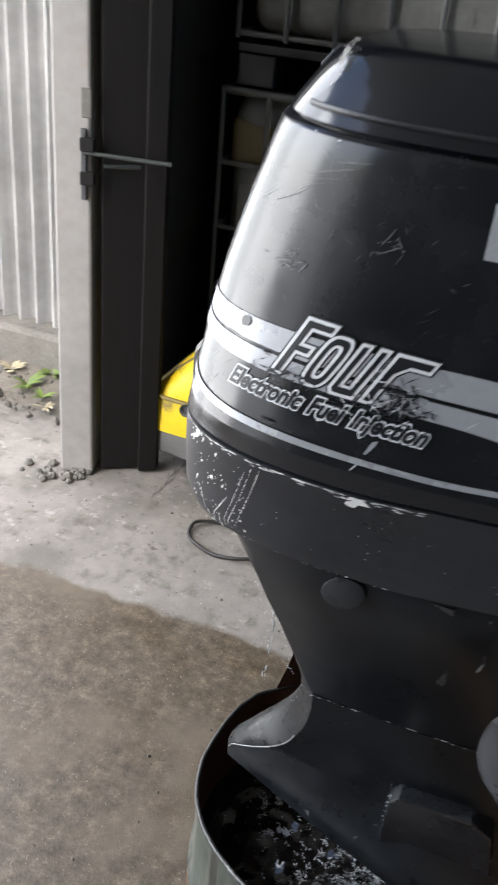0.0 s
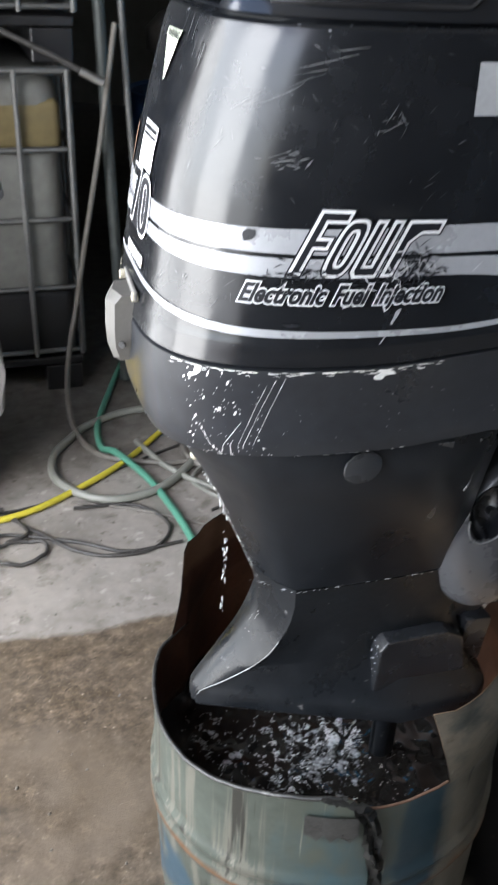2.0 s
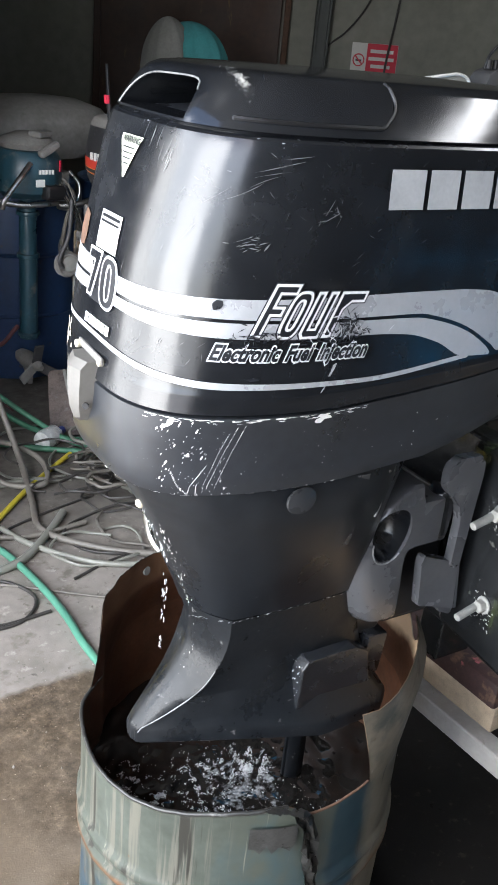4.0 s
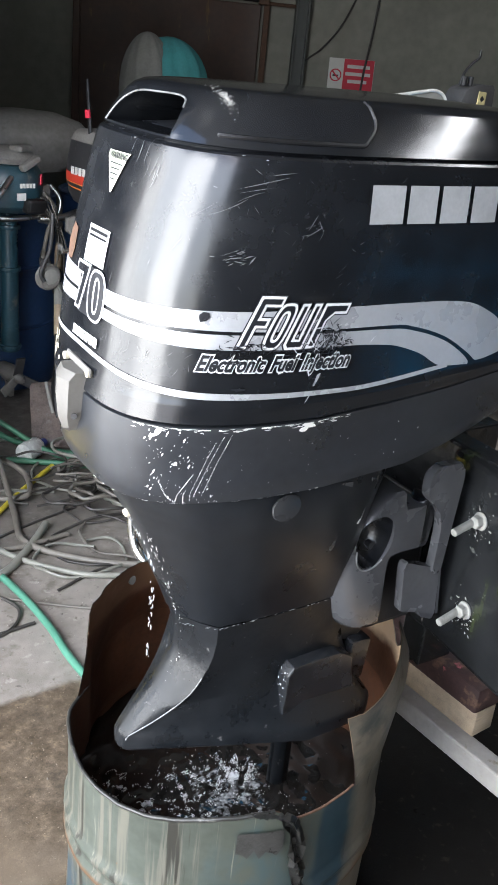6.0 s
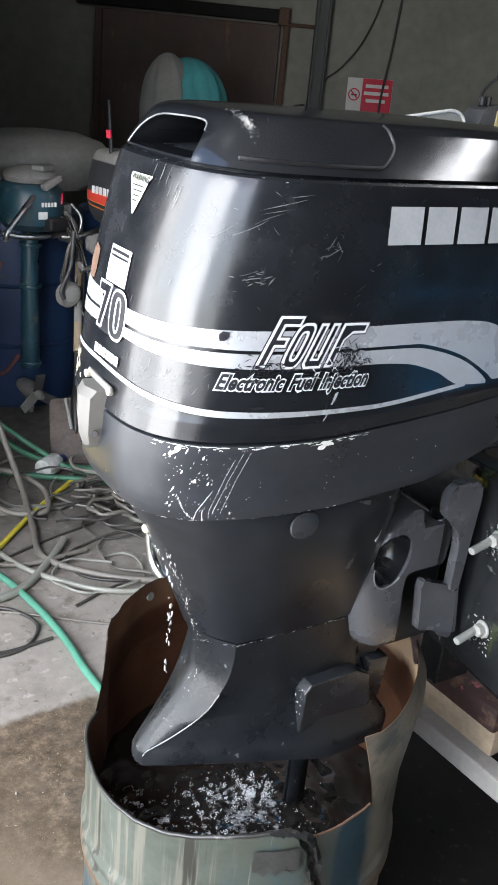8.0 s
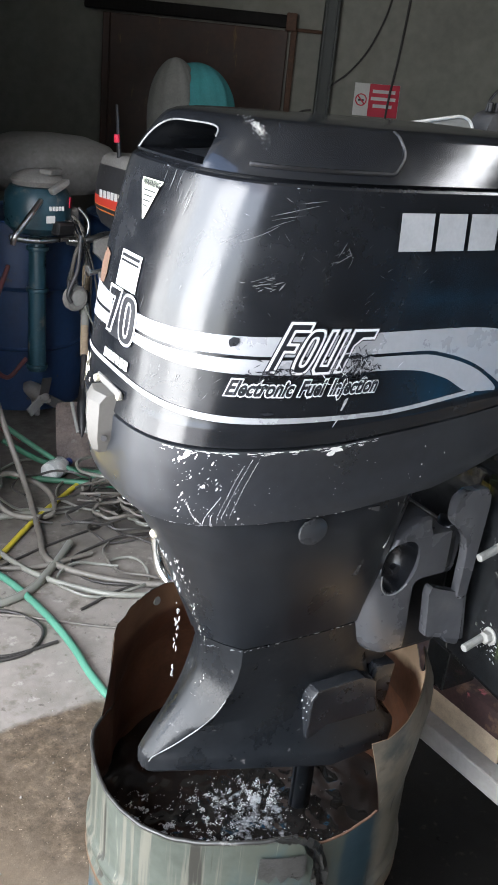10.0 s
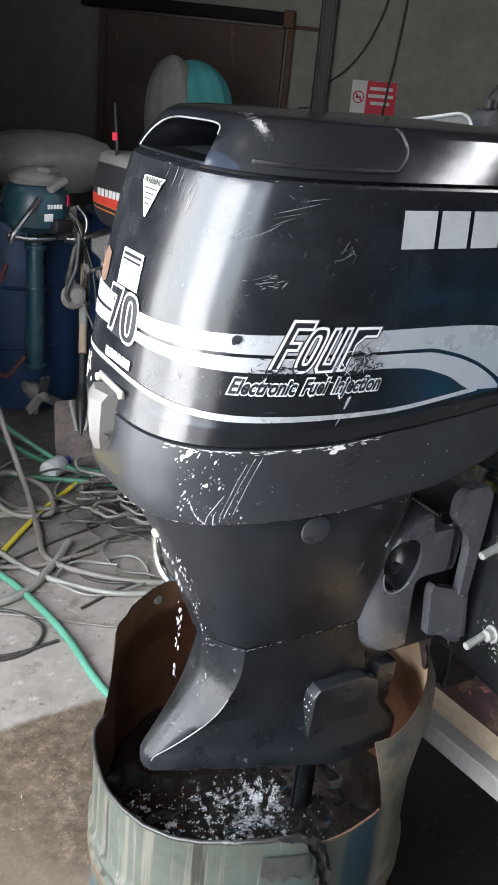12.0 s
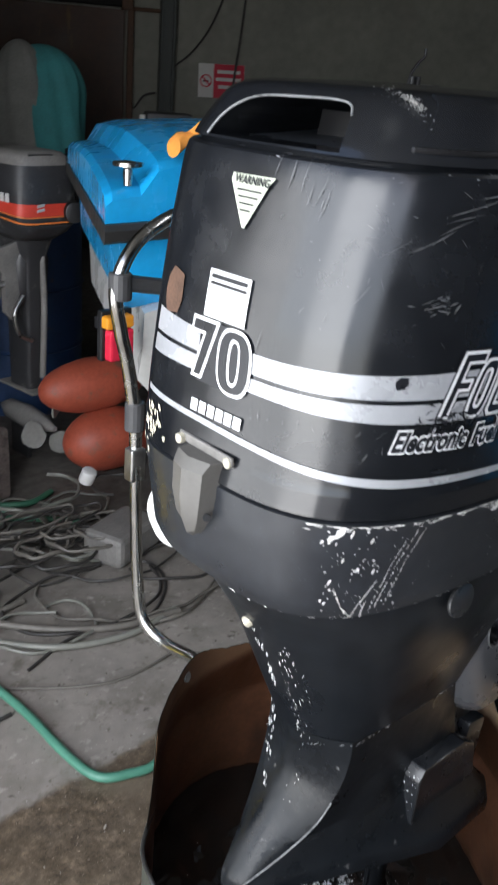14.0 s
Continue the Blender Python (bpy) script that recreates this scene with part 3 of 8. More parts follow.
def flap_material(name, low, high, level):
    """Torn drum wall seen from inside: dark rust below a wandering line, a paler colour above it."""
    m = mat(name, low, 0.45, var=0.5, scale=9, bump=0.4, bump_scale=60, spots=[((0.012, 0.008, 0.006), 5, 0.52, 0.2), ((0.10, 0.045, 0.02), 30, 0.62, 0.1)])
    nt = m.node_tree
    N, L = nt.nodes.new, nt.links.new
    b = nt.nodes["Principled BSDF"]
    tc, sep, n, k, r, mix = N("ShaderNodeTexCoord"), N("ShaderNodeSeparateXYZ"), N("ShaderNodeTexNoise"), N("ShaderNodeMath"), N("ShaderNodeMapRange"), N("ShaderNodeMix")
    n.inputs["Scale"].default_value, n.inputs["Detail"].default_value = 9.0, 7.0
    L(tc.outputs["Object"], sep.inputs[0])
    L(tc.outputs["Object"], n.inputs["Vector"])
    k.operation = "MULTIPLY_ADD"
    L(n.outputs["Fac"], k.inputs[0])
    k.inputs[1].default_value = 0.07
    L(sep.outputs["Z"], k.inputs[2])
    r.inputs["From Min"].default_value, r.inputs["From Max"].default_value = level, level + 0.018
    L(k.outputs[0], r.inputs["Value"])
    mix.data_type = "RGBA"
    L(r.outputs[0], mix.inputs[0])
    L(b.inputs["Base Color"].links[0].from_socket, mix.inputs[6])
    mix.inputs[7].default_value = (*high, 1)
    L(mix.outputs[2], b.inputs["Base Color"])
    return m


M["tagyellow"] = mat("faded_yellow_tag", (0.42, 0.36, 0.18), 0.6, var=0.15, scale=30)
M["shovelblade"] = mat("dirty_blade_steel", (0.19, 0.155, 0.138), 0.6, metal=0.2, var=0.5, scale=14, bump=0.4, bump_scale=60, spots=[((0.05, 0.04, 0.036), 12, 0.55, 0.12), ((0.24, 0.22, 0.205), 20, 0.60, 0.08)])
M["maroon"] = mat("maroon_hose", (0.07, 0.022, 0.022), 0.5, var=0.3, scale=8)
M["gritstone"] = mat("pale_grit", (0.17, 0.155, 0.135), 0.9, var=0.6, scale=12)
M["flaptan"] = flap_material("tan_topped_flap", (0.045, 0.018, 0.008), (0.44, 0.32, 0.205), 0.595)
M["flapbrown"] = flap_material("brown_topped_flap", (0.060, 0.022, 0.010), (0.15, 0.082, 0.045), 0.605)
M["flapout"] = mat("bare_beige_steel", (0.165, 0.145, 0.11), 0.5, var=0.35, scale=7, bump=0.2, bump_scale=60, spots=[((0.075, 0.052, 0.03), 12, 0.60, 0.1), ((0.24, 0.22, 0.18), 40, 0.66, 0.04, (1, 1, 0.3)), ((0.045, 0.052, 0.046), 5, 0.56, 0.10), ((0.03, 0.028, 0.022), 14, 0.62, 0.06, (1.5, 1.5, 0.15))])
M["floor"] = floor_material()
M["drum"] = drum_material()
M["water"] = water_material()

# ---- setting: floor, walls, roof, the doorway side and the yard
def grid_sheet(x0, x1, y0, y1, z=0.0, nx=1, ny=1):
    bm = bmesh.new()
    vs = [[bm.verts.new((x0 + (x1 - x0) * i / nx, y0 + (y1 - y0) * j / ny, z)) for i in range(nx + 1)] for j in range(ny + 1)]
    for j in range(ny):
        for i in range(nx):
            bm.faces.new((vs[j][i], vs[j][i + 1], vs[j + 1][i + 1], vs[j + 1][i]))
    return bm


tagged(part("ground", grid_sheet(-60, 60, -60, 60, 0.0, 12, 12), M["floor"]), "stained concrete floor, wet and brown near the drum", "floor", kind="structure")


def wall_between(name, a, b, h, thick, material, label, z0=0.0):
    d = Vector((b[0] - a[0], b[1] - a[1], 0))
    ob = part(name, boxbm((d.length, thick, h - z0), (0, 0, (h + z0) / 2)), material)
    ob.matrix_world = pose((a[0] + b[0]) / 2, (a[1] + b[1]) / 2, 0, 0, 0, math.degrees(math.atan2(d.y, d.x)))
    return tagged(ob, label, "wall", kind="structure")


# the back wall runs aslant behind the workshop
WN = Vector((0.495, 0.868, 0.0)).normalized()
WD = 7.12
WT = Vector((WN.y, -WN.x, 0))
wall_mid = WN * (WD + 0.1)
wa, wb = wall_mid - WT * 7.0, wall_mid + WT * 8.0
wall_between("wall_north", wa, wb, 3.4, 0.2, M["wall"], "stained grey plaster back wall of the workshop")
wall_between("wall_west", (-1.37, 1.44), (-1.37, 8.6), 3.4, 0.14, M["darkwall"], "dark side wall of the workshop")
# two unseen walls, added to close the room and keep the hood's reflections dark
wall_between("wall_east", (8.2, -2.4), (8.2, 3.2), 3.4, 0.2, M["darkwall"], "unseen dark far side wall of the workshop")
wall_between("wall_south", (-1.72, -2.4), (8.2, -2.4), 3.4, 0.2, M["darkwall"], "unseen dark front wall beside the open gateway, darkening the hood's reflections")
# roof with a skylight opening over the middle of the shop
bm = bmesh.new()
for x0, x1, y0, y1 in ((-1.72, 2.06, -2.5, 10.3), (2.44, 9.6, -2.5, 10.3), (2.06, 2.44, -2.5, -1.75), (2.06, 2.44, 0.15, 10.3)):
    box(bm, (x1 - x0, y1 - y0, 0.08), ((x0 + x1) / 2, (y0 + y1) / 2, 3.46))
tagged(part("ceiling", bm, M["roof"]), "dark underside of the workshop roof with a skylight", "ceiling", kind="structure")

# doorway post with its bolt, the dark door leaf behind it
post = thing("post", pose(-1.269, 1.269, 0, 0, 0, 15), "limewashed masonry door post, chipped at its foot", "post", kind="structure")
part("pillar", boxbm((0.105, 0.14, 3.4), (0, 0, 1.7), bevel=0.008), M["post"], post)
for zz in (1.055, 0.965):
    part("keeper", boxbm((0.040, 0.02, 0.036), (0.045, -0.078, zz), bevel=0.004), M["darkdoor"], post, "dark iron bolt keeper")
part("keeper_plate", boxbm((0.016, 0.012, 0.19), (0.034, -0.073, 1.0), bevel=0.003), M["darkgrey"], post, "dark iron keeper plate")
part("bolt", cylbm(0.006, 0.24, (0.155, -0.078, 1.03), (0, 92, 0), n=10), M["steelpost"], post, "grey sliding door bolt")
part("notch", boxbm((0.028, 0.01, 0.075), (0.042, -0.070, 1.16), bevel=0.003), M["kerb"], post, "chipped patch of mortar")
bm = bmesh.new()
for i in range(24):
    a, r = random.uniform(0, 6.28), random.uniform(0.006, 0.018)
    bmesh.ops.create_icosphere(bm, subdivisions=1, radius=r, matrix=pose(-1.33 + random.uniform(-0.13, 0.12), 1.16 + random.uniform(-0.05, 0.06), r * 0.4, a * 50, a * 30, a * 70))
solo("rubble", bm, M["kerb"], "broken bits of mortar at the post's foot", "rubble", kind="stuff")
leaf = thing("door_1", pose(-1.185, 1.235, 0, 0, 0, 32), "dark brown timber door leaf, standing open", "door", kind="structure")
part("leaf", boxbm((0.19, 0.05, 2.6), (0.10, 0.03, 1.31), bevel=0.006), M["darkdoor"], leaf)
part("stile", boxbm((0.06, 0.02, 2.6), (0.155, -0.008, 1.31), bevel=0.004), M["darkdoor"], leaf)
part("bolt_bar", cylbm(0.006, 0.10, (0.06, -0.016, 1.0), (0, 90, 0), n=10), M["steelpost"], leaf, "grey bolt rod")


# corrugated fence in the yard with its kerb
def corrugated(width, height, pitch=0.076, depth=0.026):
    bm = bmesh.new()
    n = int(width / pitch * 8)
    rows = []
    for z in (0.0, height):
        rows.append([bm.verts.new((width * i / n, depth * math.sin(2 * math.pi * width * i / n / pitch), z)) for i in range(n + 1)])
    for i in range(n):
        bm.faces.new((rows[0][i], rows[0][i + 1], rows[1][i + 1], rows[1][i]))
    bmesh.ops.solidify(bm, geom=bm.faces[:], thickness=0.0015)
    return bm


fence = thing("fence", pose(-3.9, 1.90, 0, 0, 0, -1), "weathered corrugated zinc fence on a low kerb", "fence", kind="structure")
for i in range(3):
    sheet = part("sheet", corrugated(0.84, 2.7), M["zincsheet"], fence, smooth=60)
    sheet.location = (0.8 * i, 0.004 * (i % 2), 0.10)
part("kerb", boxbm((2.45, 0.14, 0.17), (1.2, -0.03, 0.085), bevel=0.02), M["kerb"], fence, "mossy concrete kerb")
# dirt, grit and weeds between the kerb and the floor
bm = bmesh.new()
rr = random.Random(8)
n = 26
vs = [[bm.verts.new((-2.6 + 1.15 * i / n, 1.50 + 0.34 * j / 10, 0.004 + 0.035 * max(0.0, j / 10 - 0.15) * (1 + 1.2 * noise.noise((i * 0.7, j * 0.9, 2.0))))) for i in range(n + 1)] for j in range(11)]
for j in range(10):
    for i in range(n):
        bm.faces.new((vs[j][i], vs[j][i + 1], vs[j + 1][i + 1], vs[j + 1][i]))
solo("soil", bm, M["soil"], "strip of gritty soil along the fence's kerb", "soil", 60, kind="structure")
bm = bmesh.new()
for i in range(220):
    r = rr.choice((0.004, 0.006, 0.009, 0.014))
    bmesh.ops.create_icosphere(bm, subdivisions=1, radius=r, matrix=pose(rr.uniform(-2.2, -1.42), rr.uniform(1.42, 1.82), 0.012 + r * 0.2, rr.uniform(0, 90), rr.uniform(0, 90), rr.uniform(0, 90)) @ Matrix.Diagonal((1.3, 1.0, 0.6, 1)))
solo("grit", bm, M["kerb"], "loose grit and pebbles on the soil", "grit", kind="stuff")


def weed(name, x, y, count, reach, material, label, seed):
    """A low weed: bent pointed leaves round one root."""
    q = random.Random(seed)
    w = thing(name, pose(x, y, 0.02), label, "weed", group="weeds by the fence")
    for k in range(count):
        a, up, ln = q.uniform(0, 6.28), q.uniform(0.3, 1.0), reach * q.uniform(0.6, 1.1)
        d, side = Vector((math.cos(a), math.sin(a), 0)), Vector((-math.sin(a), math.cos(a), 0))
        bm = bmesh.new()
        left, right = [], []
        for j in range(5):
            f = j / 4
            c = d * (ln * f) + Vector((0, 0, ln * up * (f - 0.55 * f * f)))
            wd = 0.16 * ln * math.sin(math.pi * (0.12 + 0.86 * f))
            left.append(bm.verts.new(c + side * wd))
            right.append(bm.verts.new(c - side * wd - Vector((0, 0, 0.02 * ln))))
        for j in range(4):
            bm.faces.new((left[j], left[j + 1], right[j + 1], right[j]))
        part("leaf", bm, material, w, smooth=60)
    return w


weed("weed", -1.70, 1.62, 14, 0.075, M["leaf"], "small yellow-green weed in the soil", 1)
weed("weed", -1.60, 1.56, 10, 0.055, M["leaf"], "small green weed in the soil", 2)
weed("weed", -1.82, 1.70, 12, 0.06, M["dryleaf"], "withered pale weed in the soil", 3)
weed("weed", -1.55, 1.50, 9, 0.05, M["dryleaf"], "withered pale weed in the soil", 4)
weed("weed", -1.66, 1.74, 12, 0.07, M["leaf"], "dusty green weed against the kerb", 5)

# ---- the black outboard motor that runs in the drum
CX = 0.02
PROFILE = [  # height, stern, bow, half width
    (1.030, -0.306, 0.40, 0.162), (1.037, -0.322, 0.41, 0.178), (1.053, -0.330, 0.41, 0.184), (1.10, -0.3335, 0.42, 0.191), (1.150, -0.332, 0.43, 0.207),
    (1.178, -0.327, 0.43, 0.211), (1.245, -0.317, 0.43, 0.208), (1.316, -0.304, 0.43, 0.206), (1.382, -0.286, 0.42, 0.208),
    (1.441, -0.268, 0.41, 0.209), (1.466, -0.259, 0.40, 0.208),
]
CAP = [(1.470, -0.254, 0.395, 0.203), (1.480, -0.249, 0.39, 0.197), (1.500, -0.236, 0.376, 0.184), (1.514, -0.225, 0.362, 0.173), (1.521, -0.217, 0.354, 0.166),
       (1.5265, -0.205, 0.340, 0.153), (1.530, -0.183, 0.31, 0.128), (1.5335, -0.110, 0.20, 0.050)]
SHARP = 3.38


def mid_y(z):
    """The motor's middle plane: it leans a little to port."""
    return -0.041 + 0.083 * (z - 1.25)


def shape_at(z, table):
    return [lerp(z, [(r[0], r[k]) for r in table]) for k in (1, 2, 3)]


def plan(z, a, table=PROFILE, grow=0.0):
    xa, xf, hw = shape_at(z, table)
    c, s = math.cos(a), math.sin(a)
    X = math.copysign(abs(c) ** (2 / SHARP), c)
    Y = math.copysign(abs(s) ** (2 / SHARP), s)
    return Vector((CX + ((CX - xa + grow) * X if X < 0 else (xf - CX + grow) * X), mid_y(z) + (hw + grow) * Y, z))


def plan_ring(z, table=PROFILE, grow=0.0, n=96, zz=None):
    out = []
    for k in range(n):
        p = plan(z, 2 * math.pi * k / n, table, grow)
        if zz is not None:
            p.z = zz
        out.append(p)
    return out


ANGLES = [math.pi * (0.75 + 1.25 * k / 500) for k in range(501)]  # from the port quarter round the stern to the bow along starboard


LINES = {}


def side_line(z, table=PROFILE):
    """The outline at a height, and the way along it from the stern's middle, kept for the next call."""
    key = round(z, 4)
    if key not in LINES:
        xa, xf, hw = shape_at(key, table)
        c, s = np.cos(ANGLES), np.sin(ANGLES)
        X, Y = np.sign(c) * np.abs(c) ** (2 / SHARP), np.sign(s) * np.abs(s) ** (2 / SHARP)
        xs, ys = CX + np.where(X < 0, (CX - xa) * X, (xf - CX) * X), mid_y(key) + hw * Y
        way = np.concatenate(([0.0], np.cumsum(np.hypot(np.diff(xs), np.diff(ys)))))
        LINES[key] = xs, ys, way - way[100] - mid_y(key)
    return LINES[key]


def on_cowl(s, z, lift=0.0012):
    """The place s metres from the stern's middle along the starboard side."""
    xs, ys, arc = side_line(z)
    i = min(max(int(np.searchsorted(arc, s)), 1), len(arc) - 1)
    f = (s - arc[i - 1]) / max(arc[i] - arc[i - 1], 1e-9)
    dx, dy = xs[i] - xs[i - 1], ys[i] - ys[i - 1]
    d = math.hypot(dx, dy) or 1.0
    p = Vector((xs[i - 1] + dx * f, ys[i - 1] + dy * f, z))
    out = Vector((dy / d, -dx / d, 0))
    out = out if out.dot(p - Vector((CX, mid_y(z), z))) > 0 else -out
    return p + out * lift


def s_of_x(x, z):
    xs, ys, arc = side_line(z)
    return float(np.interp(x, xs[100:], arc[100:]))


def on_side(s, z, lift=0.0012):
    return on_cowl(s + lerp(s, [(-0.1, -0.006), (0.0, -0.006), (0.1, -0.010), (0.2, -0.011), (0.3, 0.0), (0.4, 0.008), (0.8, 0.01)]), z, lift)


def rise(x, z):
    """How far the seam and the pan's foot climb towards the bow."""
    seam = lerp(x, [(-0.10, 0.0), (0.07, 0.011), (0.13, 0.018), (0.22, 0.028), (0.43, 0.046)])
    foot = lerp(x, [(-0.05, 0.0), (0.10, 0.012), (0.17, 0.030), (0.255, 0.056), (0.43, 0.090)])
    return lerp(z, [(1.03, foot), (1.150, seam), (1.178, seam * 0.55), (1.215, 0.0)])


def lifted(ring):
    return [Vector((p[0], p[1], p[2] + rise(p[0], p[2]))) for p in ring]


motor = thing("outboard_motor", None, "scratched black outboard motor, paint chipped white, standing in a drum", "outboard motor")
# lower pan
rings = [plan_ring(1.034, grow=-0.03)] + [plan_ring(z) for z in (1.030, 1.0325, 1.037, 1.045, 1.056, 1.07, 1.10, 1.125, 1.144, 1.149)] + [plan_ring(1.150, grow=-0.004), plan_ring(1.150, grow=-0.014, zz=1.151)]
part("lower_pan", loft([lifted(r) for r in rings]), M["pan"], motor, "dull black lower pan with white paint chips", smooth=28)
# main cowl: a belt above the seam, then the tall hood
rings = [plan_ring(1.150, grow=-0.014, zz=1.1506), plan_ring(1.152, grow=-0.002, zz=1.1512), plan_ring(1.1535), plan_ring(1.165), plan_ring(1.174, grow=0.0005), plan_ring(1.178, grow=0.0003), plan_ring(1.181, grow=-0.0006)]
rings += [plan_ring(z, grow=-0.0006 + 0.0006 * min(1, (z - 1.181) / 0.03)) for z in np.linspace(1.19, 1.455, 20)] + [plan_ring(1.462, grow=-0.001), plan_ring(1.465, grow=-0.004), plan_ring(1.466, grow=-0.009)]
cowl = part("cowl", loft([lifted(r) for r in rings]), M["cowl"], motor, "glossy black hood with scratches and decals", smooth=26)
# top cap with the air scoop at its stern
rings = [plan_ring(1.466, PROFILE, -0.012, zz=1.4655)] + [plan_ring(1.470, CAP, -0.006, zz=1.468)] + [plan_ring(z, CAP) for z in (1.470, 1.475, 1.480, 1.487, 1.494, 1.501, 1.508, 1.514, 1.518, 1.521, 1.5235, 1.5265, 1.5285, 1.530, 1.532, 1.5335)] + [plan_ring(1.5335, CAP, -0.04, zz=1.5345)]
cap = part("top_cap", loft(rings), M["cap"], motor, "black top cap with a wide air scoop", smooth=30)
slot = bmesh.new()
SLOT = [(0.074, 1.4725), (0.064, 1.490), (0.046, 1.504), (0.018, 1.513), (-0.030, 1.5155), (-0.078, 1.516), (-0.097, 1.5125), (-0.104, 1.504), (-0.108, 1.490), (-0.112, 1.4725)]
loft([[(x, y, z) for y, z in SLOT] for x in (-0.40, -0.085)], bm=slot)
cut(cap, slot)
for p in cap.data.polygons:
    p.use_smooth = True
cap.data.set_sharp_from_angle(angle=radians(30))
part("scoop_floor", boxbm((0.12, 0.17, 0.003), (-0.150, -0.022, 1.4745), (0, -4, 0), bevel=0.001), M["pan"], motor, "dusty black scoop floor")
part("scoop_baffle", boxbm((0.004, 0.12, 0.028), (-0.125, -0.03, 1.489), (0, 12, 0), bevel=0.001), M["black"], motor, "black baffle inside the scoop")


def cap_stern(y, z, lift=0.0):
    """A place on the cap's stern face."""
    xa, xf, hw = shape_at(z, CAP)
    Y = min(abs(y - mid_y(z)) / hw, 0.999)
    return Vector((CX - (CX - xa) * (1 - Y**SHARP) ** (1 / SHARP) - lift, y, z))


part("scoop_rim", tube([cap_stern(y, z, 0.0002) for y, z in SLOT[:8]], 0.0013, 8, 6), M["paleedge"], motor, "bare rubbed edge of the scoop", smooth=60)


def cap_point(x, z, lift):
    """A place on the starboard shoulder of the cap."""
    xa, xf, hw = shape_at(z, CAP)
    X = (x - CX) / ((CX - xa) if x < CX else (xf - CX))
    y = mid_y(z) - hw * max(1 - abs(X) ** SHARP, 0.0) ** (1 / SHARP)
    nrm = Vector((0, -0.75, 0.66))
    return Vector((x, y, z)) + nrm * lift


# side lid on the starboard shoulder
zs = [1.482 + (1.5255 - 1.482) * k / 10 for k in range(11)]
cols = 22
top, low = [], []
for z in zs:
    f = (z - zs[0]) / (zs[-1] - zs[0])
    xa, xb = -0.212 + 0.045 * f, -0.043 + 0.022 * math.sin(math.pi * min(f * 1.6, 1) * 0.5)
    top.append([cap_point(xa + (xb - xa) * i / cols, z, 0.0028) for i in range(cols + 1)])
bm = bmesh.new()
va = [[bm.verts.new(p) for p in row] for row in top]
for ra, rb in zip(va, va[1:]):
    for i in range(cols):
        bm.faces.new((ra[i], ra[i + 1], rb[i + 1], rb[i]))
ext = bmesh.ops.extrude_face_region(bm, geom=bm.faces[:])
bmesh.ops.translate(bm, verts=[v for v in ext["geom"] if isinstance(v, bmesh.types.BMVert)], vec=(0, 0.006, -0.006))
edge = [cap_point(-0.214, 1.4815, 0.0)] + [cap_point(-0.214 + 0.169 * i / 20, 1.4805, 0.0012) for i in range(21)] + [cap_point(-0.041 + 0.024 * math.sin(math.pi * min(f * 1.6, 1) * 0.5), 1.482 + 0.0435 * f, 0.0014) for f in [j / 10 for j in range(11)]]
part("lid_gap", tube(edge, 0.0026, 6, smooth=False), M["black"], motor)
part("side_lid", bm, M["cap"], motor, "black lid panel set into the cap's shoulder", smooth=35)

# ---- decals
def smooth_line(x, table):
    """Curved look-up in rows of (x, value), without overshoot."""
    xs, ys = [r[0] for r in table], [r[1] for r in table]
    n = len(xs)
    d = [(ys[i + 1] - ys[i]) / (xs[i + 1] - xs[i]) for i in range(n - 1)]
    m = [d[0]] + [0.0 if d[i - 1] * d[i] <= 0 else 2 * d[i - 1] * d[i] / (d[i - 1] + d[i]) for i in range(1, n - 1)] + [d[-1]]
    i = min(max(int(np.searchsorted(xs, x)) - 1, 0), n - 2)
    h = xs[i + 1] - xs[i]
    t = (x - xs[i]) / h
    return ys[i] * (1 + 2 * t) * (1 - t) ** 2 + m[i] * h * t * (1 - t) ** 2 + ys[i + 1] * t * t * (3 - 2 * t) + m[i + 1] * h * t * t * (t - 1)


def band(name, lower, upper, material, lift=0.0012, n=150, label=""):
    """Between two lines of (s, z) rows."""
    s0, s1 = lower[0][0], lower[-1][0]
    lo, hi = [], []
    for k in range(n + 1):
        s = s0 + (s1 - s0) * k / n
        lo.append((s, smooth_line(s, lower)))
        hi.append((s, smooth_line(s, upper)))
    bm = bmesh.new()
    rows = []
    for f in (0.0, 0.5, 1.0):
        rows.append([bm.verts.new(on_side(s, z0 + (z1 - z0) * f, lift)) for (s, z0), (_, z1) in zip(lo, hi)])
    for ra, rb in zip(rows, rows[1:]):
        for i in range(n):
            bm.faces.new((ra[i], ra[i + 1], rb[i + 1], rb[i]))
    return part(name, bm, material, motor, label, smooth=50)


# side stripes: two bands round the stern that open into an arch towards the bow
band("upper_stripe", [(-0.07, 1.272), (0.10, 1.269), (0.26, 1.268), (0.44, 1.266), (0.51, 1.265), (0.55, 1.258), (0.60, 1.243), (0.66, 1.213), (0.675, 1.204), (0.74, 1.214)],
     [(-0.07, 1.297), (0.10, 1.288), (0.26, 1.291), (0.44, 1.293), (0.56, 1.292), (0.62, 1.288), (0.69, 1.265), (0.72, 1.245), (0.735, 1.232), (0.74, 1.222)], M["silver"], label="worn silver stripe decal")
band("lower_stripe", [(-0.07, 1.250), (0.10, 1.252), (0.26, 1.246), (0.44, 1.244), (0.50, 1.240), (0.555, 1.226), (0.61, 1.203), (0.66, 1.200)],
     [(-0.07, 1.268), (0.10, 1.265), (0.26, 1.264), (0.44, 1.262), (0.51, 1.260), (0.55, 1.253), (0.60, 1.238), (0.65, 1.212), (0.66, 1.204)], M["silver"], label="worn silver stripe decal")
